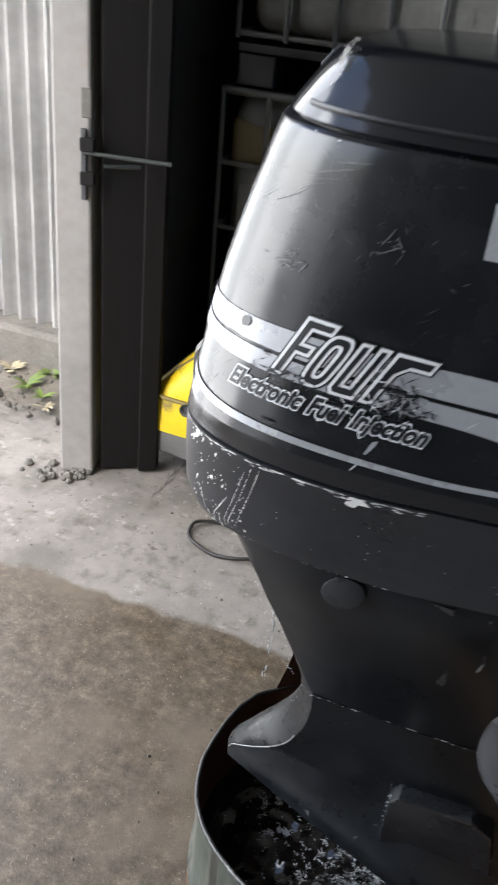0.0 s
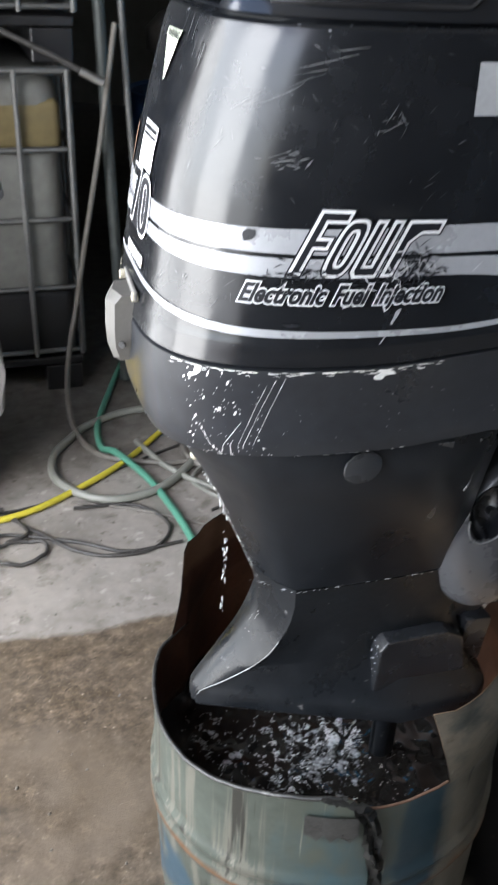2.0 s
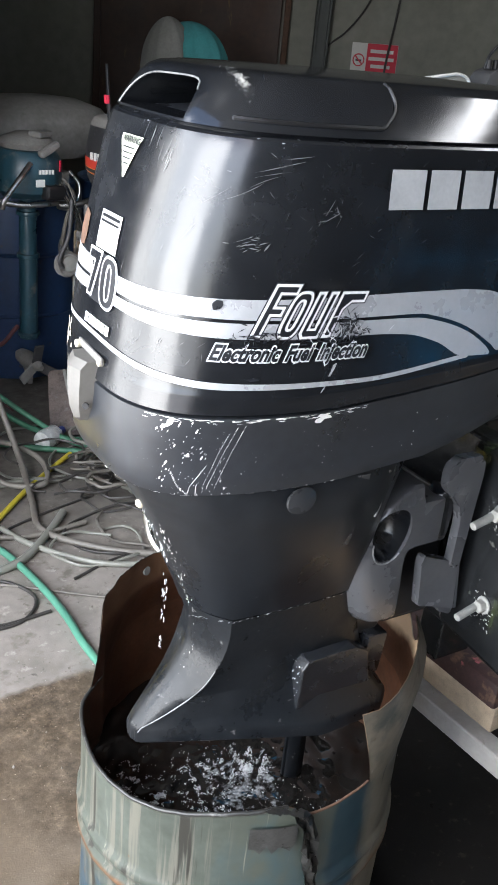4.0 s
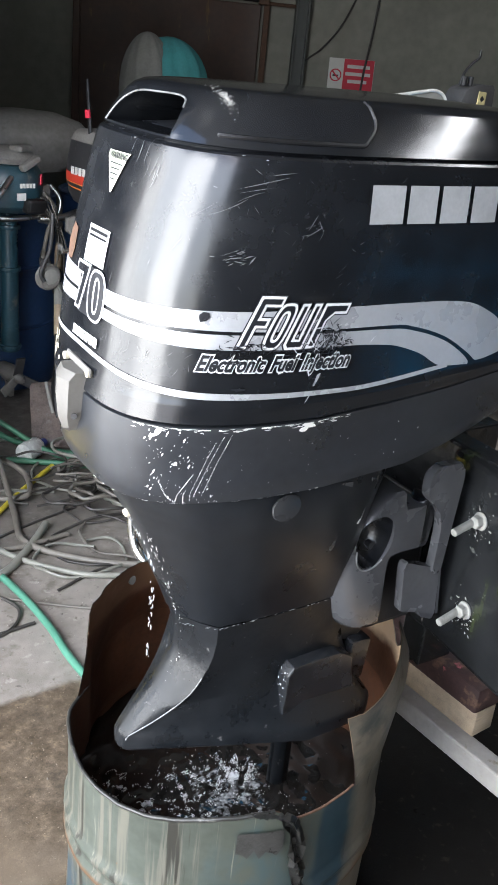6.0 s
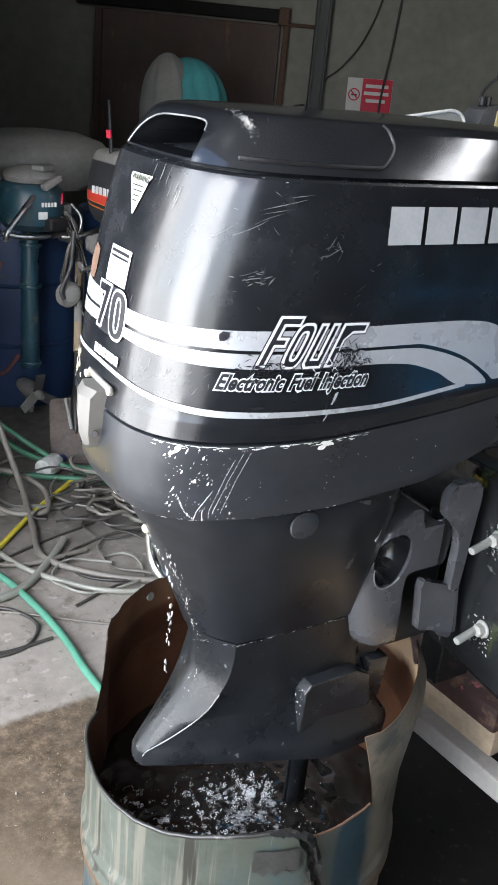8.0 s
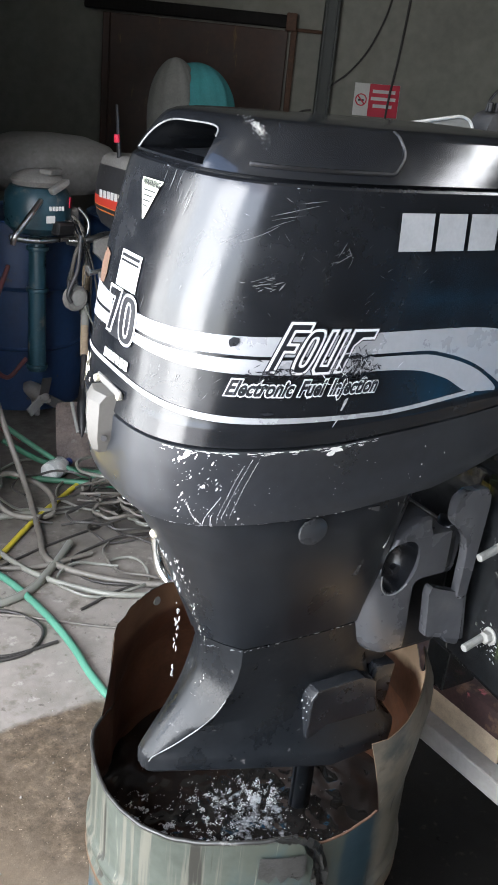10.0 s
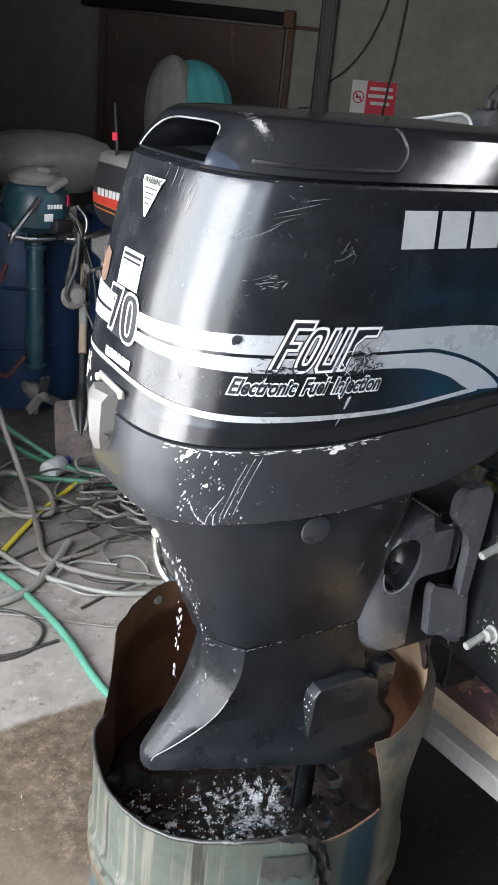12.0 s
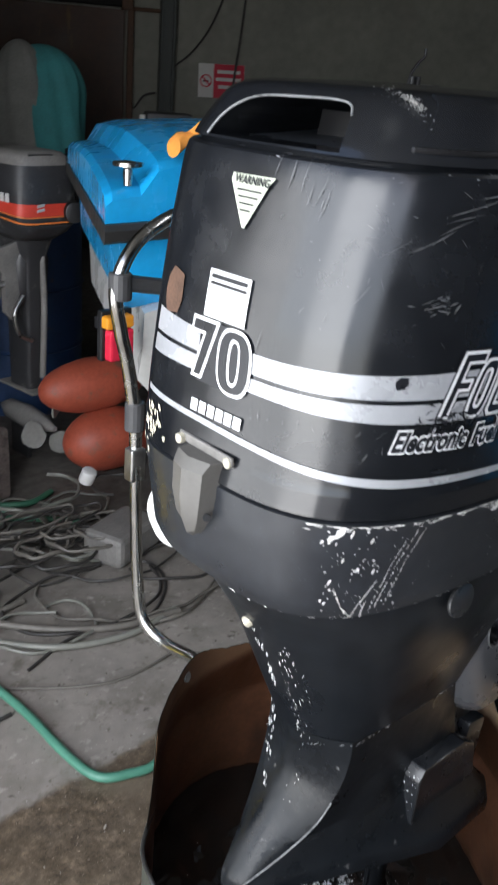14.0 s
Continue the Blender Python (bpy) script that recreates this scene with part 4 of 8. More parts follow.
band("pin_stripe", [(-0.07, 1.206), (0.11, 1.200), (0.27, 1.186), (0.45, 1.185), (0.62, 1.200)], [(-0.07, 1.212), (0.11, 1.206), (0.27, 1.194), (0.45, 1.191), (0.62, 1.206)], M["silver"], label="thin silver stripe decal")


def lettering(name, text, size, x, z, material, lift, shear=0.0, grow=0.0, spacing=1.0, wide=1.0, across=False, drop=0.0, label=""):
    pts, faces = text_mesh(text, size, shear, grow, spacing, wide)
    if across:
        f = lambda u, v: on_side(x + u, z + v - drop * u, lift)
    else:
        s0 = s_of_x(x, z)
        f = lambda u, v: on_cowl(s0 + u, z + v - drop * u, lift)
    return part(name, laid(pts, faces, f), material, motor, label)


# the outlined italic word, drawn letter by letter: outlines in letter heights
def offset_outline(poly, d):
    """A closed outline, anticlockwise, moved outwards by d with mitred corners."""
    out = []
    n = len(poly)
    for i in range(n):
        a, b, c = Vector(poly[i - 1]), Vector(poly[i]), Vector(poly[(i + 1) % n])
        e, f = (b - a).normalized(), (c - b).normalized()
        ne, nf = Vector((e.y, -e.x)), Vector((f.y, -f.x))
        q = ne + nf
        out.append(tuple(b + q * (d / max(q.dot(ne), 0.35))))
    return out


def round_outline(x0, x1, y0, y1, power=3.2, n=36):
    cx, cy, w, h = (x0 + x1) / 2, (y0 + y1) / 2, (x1 - x0) / 2, (y1 - y0) / 2
    return [(cx + w * math.copysign(abs(math.cos(a)) ** (2 / power), math.cos(a)), cy + h * math.copysign(abs(math.sin(a)) ** (2 / power), math.sin(a))) for a in [2 * math.pi * k / n for k in range(n)]]


def glyph(name, outline, hole, grow, material, place, lift, label=""):
    """One letter, or the ring of a round one, grown or shrunk by an even margin."""
    bm = bmesh.new()
    rim = [bm.verts.new(place(u, v, lift)) for u, v in offset_outline(outline, grow)]
    if hole:
        outer_line, inner_line = offset_outline(outline, grow), offset_outline(hole, -grow)
        loops = [rim] + [[bm.verts.new(place(a[0] + (b[0] - a[0]) * f, a[1] + (b[1] - a[1]) * f, lift)) for a, b in zip(outer_line, inner_line)] for f in (0.25, 0.5, 0.75, 1.0)]
        for la, lb in zip(loops, loops[1:]):
            for i in range(len(la)):
                j = (i + 1) % len(la)
                bm.faces.new((la[i], la[j], lb[j], lb[i]))
    else:
        face = bm.faces.new(rim)
        bm.normal_update()
        bmesh.ops.triangulate(bm, faces=[face], ngon_method="EAR_CLIP")
    return part(name, bm, material, motor, label)


LETTERS = [
    ([(0, 0), (0.21, 0), (0.21, 0.39), (0.40, 0.39), (0.40, 0.60), (0.21, 0.60), (0.21, 0.78), (0.50, 0.78), (0.50, 1.0), (0, 1.0)], None),
    (round_outline(0.43, 0.86, -0.02, 0.88), round_outline(0.615, 0.675, 0.20, 0.66)),
    ([(0.95, -0.02), (1.31, -0.01), (1.31, 0.87), (1.12, 0.87), (1.12, 0.21), (1.06, 0.21), (1.06, 0.87), (0.87, 0.87), (0.87, 0.08)], None),
    ([(1.35, 0), (1.56, 0), (1.56, 0.52), (1.66, 0.64), (1.94, 0.64), (1.94, 0.87), (1.35, 0.87)], None),
]
WORD_H = 0.0635
word_s = s_of_x(-0.209, 1.2475)


def on_word(u, v, lift):
    z = v * WORD_H
    return on_cowl(word_s + (u * 1.08 + 0.26 * v) * WORD_H, 1.2475 + z - 0.030 * u * WORD_H, lift)


for outline, hole in LETTERS:
    glyph("model_letter_edge", outline, hole, 0.012, M["ink"], on_word, 0.0016)
    glyph("model_letter", outline, hole, -0.012, M["white"], on_word, 0.0020, "white outlined italic letter of the word Four")
    glyph("model_letter_fill", outline, hole, -0.062, M["ink"], on_word, 0.0024)


def on_number(u, v, lift):
    """u to the right, v up, in metres from the service label's lower corner, leaning with the label."""
    return on_side(0.010 + u * 0.92 - 0.133 * v, 1.307 + v * 0.86, lift)


for outline, hole in (([(-0.006, -0.071), (0.013, -0.071), (0.037, -0.002), (-0.009, -0.002), (-0.012, -0.021), (0.010, -0.021)], None),
                      (round_outline(0.036, 0.092, -0.077, -0.003, 2.7), round_outline(0.0575, 0.0705, -0.062, -0.018, 2.7))):
    glyph("power_digit", outline, hole, 0.0, M["white"], on_number, 0.0024, "white outlined digit of the number 70")
    glyph("power_digit_fill", outline, hole, -0.0038, M["ink"], on_number, 0.0030)
for word, x0 in (("Electronic", -0.252), ("Fuel", -0.165), ("Injection", -0.122)):
    lettering("injection_word", word, 0.0256, x0, 1.2215 - 0.012 * (x0 + 0.25), M["white"], 0.0017, 0.28, 0.0026, 1.0, 0.80, drop=0.012, label="white outlined word " + word)
    lettering("injection_word_fill", word, 0.0256, x0, 1.2215 - 0.012 * (x0 + 0.25), M["ink"], 0.0022, 0.28, 0.0009, 1.0, 0.80, drop=0.012)

def block(name, corners, material, lift=0.0022, label="", n=6, place=on_side):
    """A four-cornered patch given by its (s, z) corners: low left, low right, high right, high left."""
    a, b, c, d = corners
    bm = bmesh.new()
    rows = []
    for j in range(3):
        f = j / 2
        l0, l1 = (a[0] + (d[0] - a[0]) * f, a[1] + (d[1] - a[1]) * f), (b[0] + (c[0] - b[0]) * f, b[1] + (c[1] - b[1]) * f)
        rows.append([bm.verts.new(place(l0[0] + (l1[0] - l0[0]) * i / n, l0[1] + (l1[1] - l0[1]) * i / n, lift)) for i in range(n + 1)])
    for ra, rb in zip(rows, rows[1:]):
        for i in range(n):
            bm.faces.new((ra[i], ra[i + 1], rb[i + 1], rb[i]))
    return part(name, bm, material, motor, label)


block("number_ground", [(0.004, -0.074), (0.074, -0.074), (0.074, -0.004), (0.004, -0.004)], M["ink"], 0.0021, "black ground behind the number", place=on_number)
# maker's name as plain blocks, large on the side and small under the number
for i, (x0, x1) in enumerate([(-0.036, 0.017), (0.024, 0.072), (0.079, 0.128), (0.135, 0.183), (0.190, 0.236), (0.243, 0.255)]):
    lo, hi = 1.393, 1.439
    block("name_block", [(s_of_x(x0, lo), lo), (s_of_x(x1, lo), lo), (s_of_x(x1, hi), hi), (s_of_x(x0, hi), hi)], M["greydecal"], label="pale grey maker's name block" if i == 0 else "", place=on_cowl)
for i in range(6):
    block("small_name_block", [(0.022 + 0.0135 * i, 1.2125), (0.033 + 0.0135 * i, 1.2125), (0.033 + 0.0135 * i, 1.2245), (0.022 + 0.0135 * i, 1.2245)], M["white"], n=2)
# white service label with two printed lines, and the warning triangle
block("service_label", [(0.016, 1.307), (0.079, 1.307), (0.073, 1.352), (0.010, 1.352)], M["white"], label="blank white service sticker")
block("label_line", [(0.015, 1.344), (0.070, 1.344), (0.0695, 1.348), (0.0145, 1.348)], M["ink"], 0.003)
block("label_line", [(0.016, 1.338), (0.071, 1.338), (0.0705, 1.341), (0.0155, 1.341)], M["ink"], 0.003)
tri = [(0.004, 1.4425), (0.066, 1.4435), (0.060, 1.436), (0.042, 1.395), (0.038, 1.395), (0.004, 1.436)]
bm = bmesh.new()
bm.faces.new([bm.verts.new(on_side(s, z, 0.0026)) for s, z in tri])
part("warning_sticker", bm, M["warn"], motor, "pale triangular warning sticker")
pts, faces = text_mesh("WARNING", 0.0105, 0, 0.0003, 1.0, 1.0)
part("warning_word", laid(pts, faces, lambda u, v: on_side(0.010 + u, 1.4345 + v, 0.0034)), M["ink"], motor, "dark printed word WARNING")
for i in range(4):
    block("warning_line", [(0.017 + 0.004 * i, 1.428 - 0.006 * i), (0.053 - 0.003 * i, 1.428 - 0.006 * i), (0.053 - 0.003 * i, 1.4295 - 0.006 * i), (0.017 + 0.004 * i, 1.4295 - 0.006 * i)], M["ink"], 0.0034, n=2)

# ---- paint chips, scratches and peeled decal
def flakes(name, rows, material, lift=0.0010, seed=3, label="", kind=""):
    """Small ragged flakes at (s, z, length, height, slant)."""
    rnd = random.Random(seed)
    bm = bmesh.new()
    for s, z, w, h, slant in rows:
        n = 7
        ring = []
        for k in range(n):
            a = 2 * math.pi * k / n
            r = rnd.uniform(0.55, 1.1)
            u, v = 0.5 * w * r * math.cos(a), 0.5 * h * r * math.sin(a)
            p = on_side(s + u + slant * v, min(max(z + v, 1.031), 1.465), lift)
            ring.append(bm.verts.new((p.x, p.y, p.z + rise(p.x, p.z))))
        bm.faces.new(ring)
    return tagged(part(name, bm, material, motor, label), kind="stuff")


def scratches(name, rows, material, lift=0.0013, label=""):
    """Thin bent scratches at (s, z, length, width, angle)."""
    rnd = random.Random(17)
    bm = bmesh.new()
    for s, z, length, width, ang in rows:
        c, d = math.cos(radians(ang)), math.sin(radians(ang))
        bend = rnd.uniform(-0.05, 0.05) * length
        pts = []
        for k in range(5):
            f = k / 4 - 0.5
            off = bend * (0.25 - f * f) * 4
            w = width * (1 - abs(f) * 1.6) * rnd.uniform(0.5, 1.2) * 0.5
            pts.append(((s + length * f * c - off * d, z + length * f * d + off * c), (-d * w, c * w)))
        lo = [bm.verts.new(on_side(p[0] - q[0], min(p[1] - q[1], 1.465), lift)) for p, q in pts]
        hi = [bm.verts.new(on_side(p[0] + q[0], min(p[1] + q[1], 1.465), lift)) for p, q in pts]
        for i in range(4):
            bm.faces.new((lo[i], lo[i + 1], hi[i + 1], hi[i]))
    return tagged(part(name, bm, material, motor, label), kind="stuff")


rnd = random.Random(11)
rows = []
for k in range(120):  # the knocked quarter of the pan
    s, z = rnd.uniform(0.208, 0.285), rnd.uniform(1.038, 1.144)
    w = rnd.choice((0.0006, 0.0008, 0.001, 0.001, 0.0012, 0.0015, 0.0026))
    rows.append((s, z, w, w * rnd.uniform(0.9, 3.2), 0.4))
for x0, z0, x1, z1 in ((0.296, 1.136, 0.262, 1.050), (0.287, 1.128, 0.255, 1.045), (0.305, 1.138, 0.272, 1.052), (0.222, 1.075, 0.236, 1.036), (0.236, 1.040, 0.262, 1.082), (0.243, 1.035, 0.252, 1.056)):
    for k in range(22):
        f = k / 21 + rnd.uniform(-0.015, 0.015)
        rows.append((x0 + (x1 - x0) * f, max(z0 + (z1 - z0) * f, 1.034), rnd.uniform(0.0005, 0.0013), rnd.uniform(0.002, 0.006), 0.45))
for k in range(90):  # worn edge under the seam
    s = rnd.uniform(0.19, 0.47)
    rows.append((s, 1.1475 - rnd.random() ** 3 * 0.006, rnd.uniform(0.003, 0.014), rnd.uniform(0.0006, 0.0018), 0))
rows += [(0.405, 1.1435, 0.026, 0.009, -0.6), (0.398, 1.1385, 0.014, 0.010, 0.5), (0.222, 1.140, 0.008, 0.016, 0.4), (0.216, 1.134, 0.007, 0.010, 0.4)]
for k in range(60):  # worn bottom edge of the pan
    s = rnd.choice((rnd.uniform(0.08, 0.24), rnd.uniform(0.3, 0.48)))
    rows.append((s, 1.034 + rnd.random() ** 2 * 0.005, rnd.uniform(0.003, 0.010), rnd.uniform(0.001, 0.0026), 0))
for k in range(26):  # strays
    s, z = rnd.uniform(0.3, 0.62), rnd.uniform(1.06, 1.13)
    w = rnd.choice((0.0007, 0.0009, 0.0012, 0.0022))
    rows.append((s, z, w, w * 1.3, 0))
flakes("chipped_paint", rows, M["chip"], seed=5, label="white patches where the paint is chipped off")
rows = []
for k in range(26):  # torn decal round the word
    s, z = rnd.gauss(0.392, 0.022), rnd.gauss(1.248, 0.009)
    rows.append((s, z, rnd.uniform(0.006, 0.018), rnd.uniform(0.0008, 0.0024), rnd.uniform(-2, 2)))
for k in range(22):
    s, z = rnd.gauss(0.30, 0.018), rnd.gauss(1.243, 0.008)
    rows.append((s, z, rnd.uniform(0.006, 0.014), rnd.uniform(0.0008, 0.002), rnd.uniform(-2, 2)))
rows += [(0.242, 1.284, 0.016, 0.012, 0), (0.232, 1.268, 0.02, 0.003, 0), (0.30, 1.199, 0.02, 0.004, 0)]
flakes("torn_decal", rows, M["ink"], 0.0026, 7, "torn black shreds of the decal")
rows = [(0.398, 1.206, 0.006, 0.022, 0.35), (0.392, 1.182, 0.003, 0.012, 0.4), (0.41, 1.268, 0.014, 0.010, 0.5), (0.418, 1.262, 0.016, 0.004, 0.3)]
for k in range(3):  # rubbed upper rim
    rows.append((rnd.uniform(0.02, 0.26), 1.462 + rnd.uniform(-0.004, 0.002), rnd.uniform(0.002, 0.009), rnd.uniform(0.0004, 0.0016), 0))
flakes("scuffing", rows, M["silver"], 0.0010, 9, "pale scuffs and rubbed edges")
rows = [(0.262, 1.437, 0.045, 0.0022, 18), (0.255, 1.428, 0.035, 0.0014, 14), (0.275, 1.447, 0.030, 0.0016, 10), (0.232, 1.408, 0.040, 0.0018, 32), (0.250, 1.420, 0.030, 0.0010, 28),
        (0.315, 1.372, 0.008, 0.0016, 70), (0.322, 1.360, 0.014, 0.0010, 40), (0.33, 1.395, 0.018, 0.0022, 75), (0.336, 1.384, 0.020, 0.0030, 35), (0.342, 1.391, 0.016, 0.0016, -50), (0.328, 1.380, 0.016, 0.0016, 10), (0.346, 1.379, 0.012, 0.0012, 80),
        (0.365, 1.398, 0.010, 0.0012, 60), (0.255, 1.352, 0.016, 0.0026, 12), (0.262, 1.348, 0.012, 0.0040, -8), (0.270, 1.354, 0.010, 0.0030, 20), (0.275, 1.350, 0.010, 0.0040, 65), (0.248, 1.358, 0.020, 0.0012, 25), (0.285, 1.385, 0.012, 0.0010, 85), (0.10, 1.30, 0.022, 0.0010, 80),
        (0.205, 1.400, 0.030, 0.0010, 40), (0.19, 1.36, 0.02, 0.0008, 60), (0.405, 1.37, 0.008, 0.0014, 30), (0.44, 1.36, 0.006, 0.0010, 0), (0.39, 1.34, 0.012, 0.0007, 50)]
rnd2 = random.Random(2)
for k in range(7):  # runs down from the rubbed upper rim
    rows.append((rnd2.uniform(0.06, 0.13), 1.457 - rnd2.uniform(0.004, 0.03), rnd2.uniform(0.012, 0.04), rnd2.uniform(0.0012, 0.003), rnd2.uniform(78, 94)))
for k in range(14):  # scuffed patches
    rows.append((rnd2.gauss(0.252, 0.009), rnd2.gauss(1.352, 0.004), rnd2.uniform(0.004, 0.009), rnd2.uniform(0.0012, 0.003), rnd2.uniform(-25, 35)))
for k in range(26):
    rows.append((rnd2.uniform(0.10, 0.30), rnd2.gauss(1.232, 0.006), rnd2.uniform(0.004, 0.012), rnd2.uniform(0.0006, 0.0014), rnd2.uniform(40, 130)))
for k in range(55):
    rows.append((rnd2.uniform(0.02, 0.5), rnd2.uniform(1.30, 1.455), rnd2.uniform(0.003, 0.012), rnd2.uniform(0.0003, 0.0009), rnd2.uniform(0, 180)))
for k in range(12):
    rows.append((rnd2.gauss(0.335, 0.008), rnd2.gauss(1.388, 0.007), rnd2.uniform(0.003, 0.007), rnd2.uniform(0.0008, 0.002), rnd2.uniform(0, 180)))
scratches("scratching", [(s, z, ln, w * 0.55, an) for s, z, ln, w, an in rows], M["scratch"], label="pale scratches in the hood's paint")
rows = []
for k in range(90):
    rows.append((rnd2.gauss(0.402, 0.013), rnd2.gauss(1.256, 0.011), rnd2.uniform(0.005, 0.014), rnd2.uniform(0.001, 0.0030), rnd2.uniform(0, 180)))
for k in range(30):
    rows.append((rnd2.gauss(0.30, 0.022), rnd2.gauss(1.247, 0.005), rnd2.uniform(0.004, 0.011), rnd2.uniform(0.0008, 0.0024), rnd2.uniform(0, 180)))
scratches("decal_damage", rows, M["ink"], 0.0028)
rows = []
for k in range(30):
    rows.append((rnd2.gauss(0.395, 0.03), rnd2.gauss(1.250, 0.012), rnd2.uniform(0.006, 0.018), rnd2.uniform(0.0005, 0.0012), rnd2.uniform(0, 180)))
scratches("frayed_decal", rows, M["white"], 0.0031)
# knocked corner of the cap, rubbed to the primer in fine streaks
bm = bmesh.new()
for k in range(200):
    near = random.random() ** 2.5
    x, z = random.gauss(-0.196, 0.0015 + 0.0025 * near), random.gauss(1.516, 0.003 + 0.006 * near)
    c = cap_point(x, min(max(z, 1.485), 1.526), 0.0058)
    r, long, tilt = random.uniform(0.0002, 0.0006), random.uniform(1.0, 4.5), random.uniform(0.4, 1.5)
    u, w = Vector((math.cos(tilt), -0.6 * math.sin(tilt), 0.75 * math.sin(tilt))), Vector((-math.sin(tilt), -0.6 * math.cos(tilt), 0.75 * math.cos(tilt)))
    bm.faces.new([bm.verts.new(c + u * (r * long * math.cos(a)) + w * (r * math.sin(a))) for a in [k2 * 1.0472 for k2 in range(6)]])
tagged(part("cap_wear", bm, M["chip"], motor, "white knock on the lid's corner"), kind="stuff")

rows = []
for k in range(240):
    w = random.uniform(0.0004, 0.0010)
    rows.append((random.uniform(0.0, 0.60), random.choice((random.uniform(1.04, 1.145), random.uniform(1.16, 1.46))), w, w * random.uniform(0.8, 2.0), 0))
flakes("dust_speck", rows, M["scratch"], 0.0011, 23, "fine pale specks of dust and nicks")

# ---- rear latch
latch = part("latch_lever", loft([[(x, y, z) for x, y in ((-0.328, -0.026 - w), (-0.350 - d, -0.025 - w), (-0.357 - d, -0.047 - v), (-0.350 - d, -0.071 + w - v), (-0.326, -0.075 + w - v))] for z, d, w, v in ((1.088, -0.014, 0.024, 0.006), (1.094, -0.006, 0.020, 0.006), (1.112, 0.0, 0.008, 0.004), (1.135, 0.001, 0.001, 0.0), (1.165, 0.0, 0.0, 0.0), (1.176, -0.008, -0.003, 0.0))]), M["latch"], motor, "grey plastic rear latch lever", smooth=30)
part("latch_screw", cylbm(0.0042, 0.003, (-0.344, -0.0752, 1.118), (90, 0, -35), n=12), M["plug"], latch, "recessed screw")
part("latch_plate", boxbm((0.004, 0.088, 0.010), (-0.3275, -0.048, 1.181), (0, 0, -3), bevel=0.0015), M["dustygrey"], motor, "corroded latch plate")
for yy in (-0.010, -0.086):
    part("latch_bolt", cylbm(0.0055, 0.007, (-0.330, yy, 1.179), (0, 90, 0), n=10, bevel=0.001), M["corrode"], motor, "corroded bolt head")
rows = []
for k in range(34):
    rows.append((random.gauss(-0.052, 0.012), random.gauss(1.172, 0.012), random.uniform(0.003, 0.010), random.uniform(0.003, 0.012), random.uniform(-0.8, 0.2)))
flakes("peeling_patch", rows, M["corrode"], 0.0014, 19, "crust of yellowish corrosion")
bm = bmesh.new()
bm.faces.new([bm.verts.new(on_cowl(-0.050 - 0.022 * math.cos(a) * r, 1.318 + 0.026 * math.sin(a) * r, 0.0015)) for a, r in [(2 * math.pi * k / 11, 0.8 + 0.25 * ((k * 7) % 5) / 5) for k in range(11)]])
part("worn_patch", bm, M["rust"], motor, "reddish worn-through patch")

# ---- leg
LEG_Y = -0.064


def leg_ring(z, xa, ya, xc, yc, xf, yf, xb):
    """Half outline from stern middle to bow middle on starboard, mirrored to port about the leg's middle plane."""
    m = -LEG_Y
    ys, yb = m + ya, m + (yf - m) * 0.45
    half = [(xa, m), (xa, m + ya * 0.6), (xa + 0.004, ys), (xa + (xc - xa) * 0.5, ys + (yc - ys) * 0.55), (xc, yc), (xc + (xf - xc) * 0.35, yc + (yf - yc) * 0.5 + 0.004), (xc + (xf - xc) * 0.7, yf + 0.003), (xf, yf), (xf + (xb - xf) * 0.75, m + (yf - m) * 0.82), (xb, yb), (xb, m)]
    return [(x, -y, z) for x, y in half] + [(x, y - 2 * m, z) for x, y in half[-2:0:-1]]


LEG = [  # height, stern x and half width, crease x and side, bow edge of the side x and side, bow x
    (1.040, -0.296, 0.070, -0.212, 0.212, 0.06, 0.226, 0.12),
    (1.018, -0.291, 0.060, -0.210, 0.214, 0.055, 0.228, 0.115),
    (0.985, -0.273, 0.048, -0.203, 0.210, 0.052, 0.222, 0.11),
    (0.948, -0.251, 0.040, -0.191, 0.200, 0.054, 0.210, 0.11),
    (0.900, -0.228, 0.034, -0.174, 0.184, 0.060, 0.193, 0.112),
    (0.846, -0.208, 0.029, -0.156, 0.167, 0.069, 0.174, 0.116),
    (0.800, -0.188, 0.025, -0.141, 0.151, 0.076, 0.157, 0.12),
    (0.768, -0.176, 0.022, -0.132, 0.142, 0.082, 0.146, 0.125),
]
part("leg_cover", loft([leg_ring(*r) for r in LEG[::-1]]), M["leg"], motor, "dull black leg cover, tapering downwards", smooth=60)
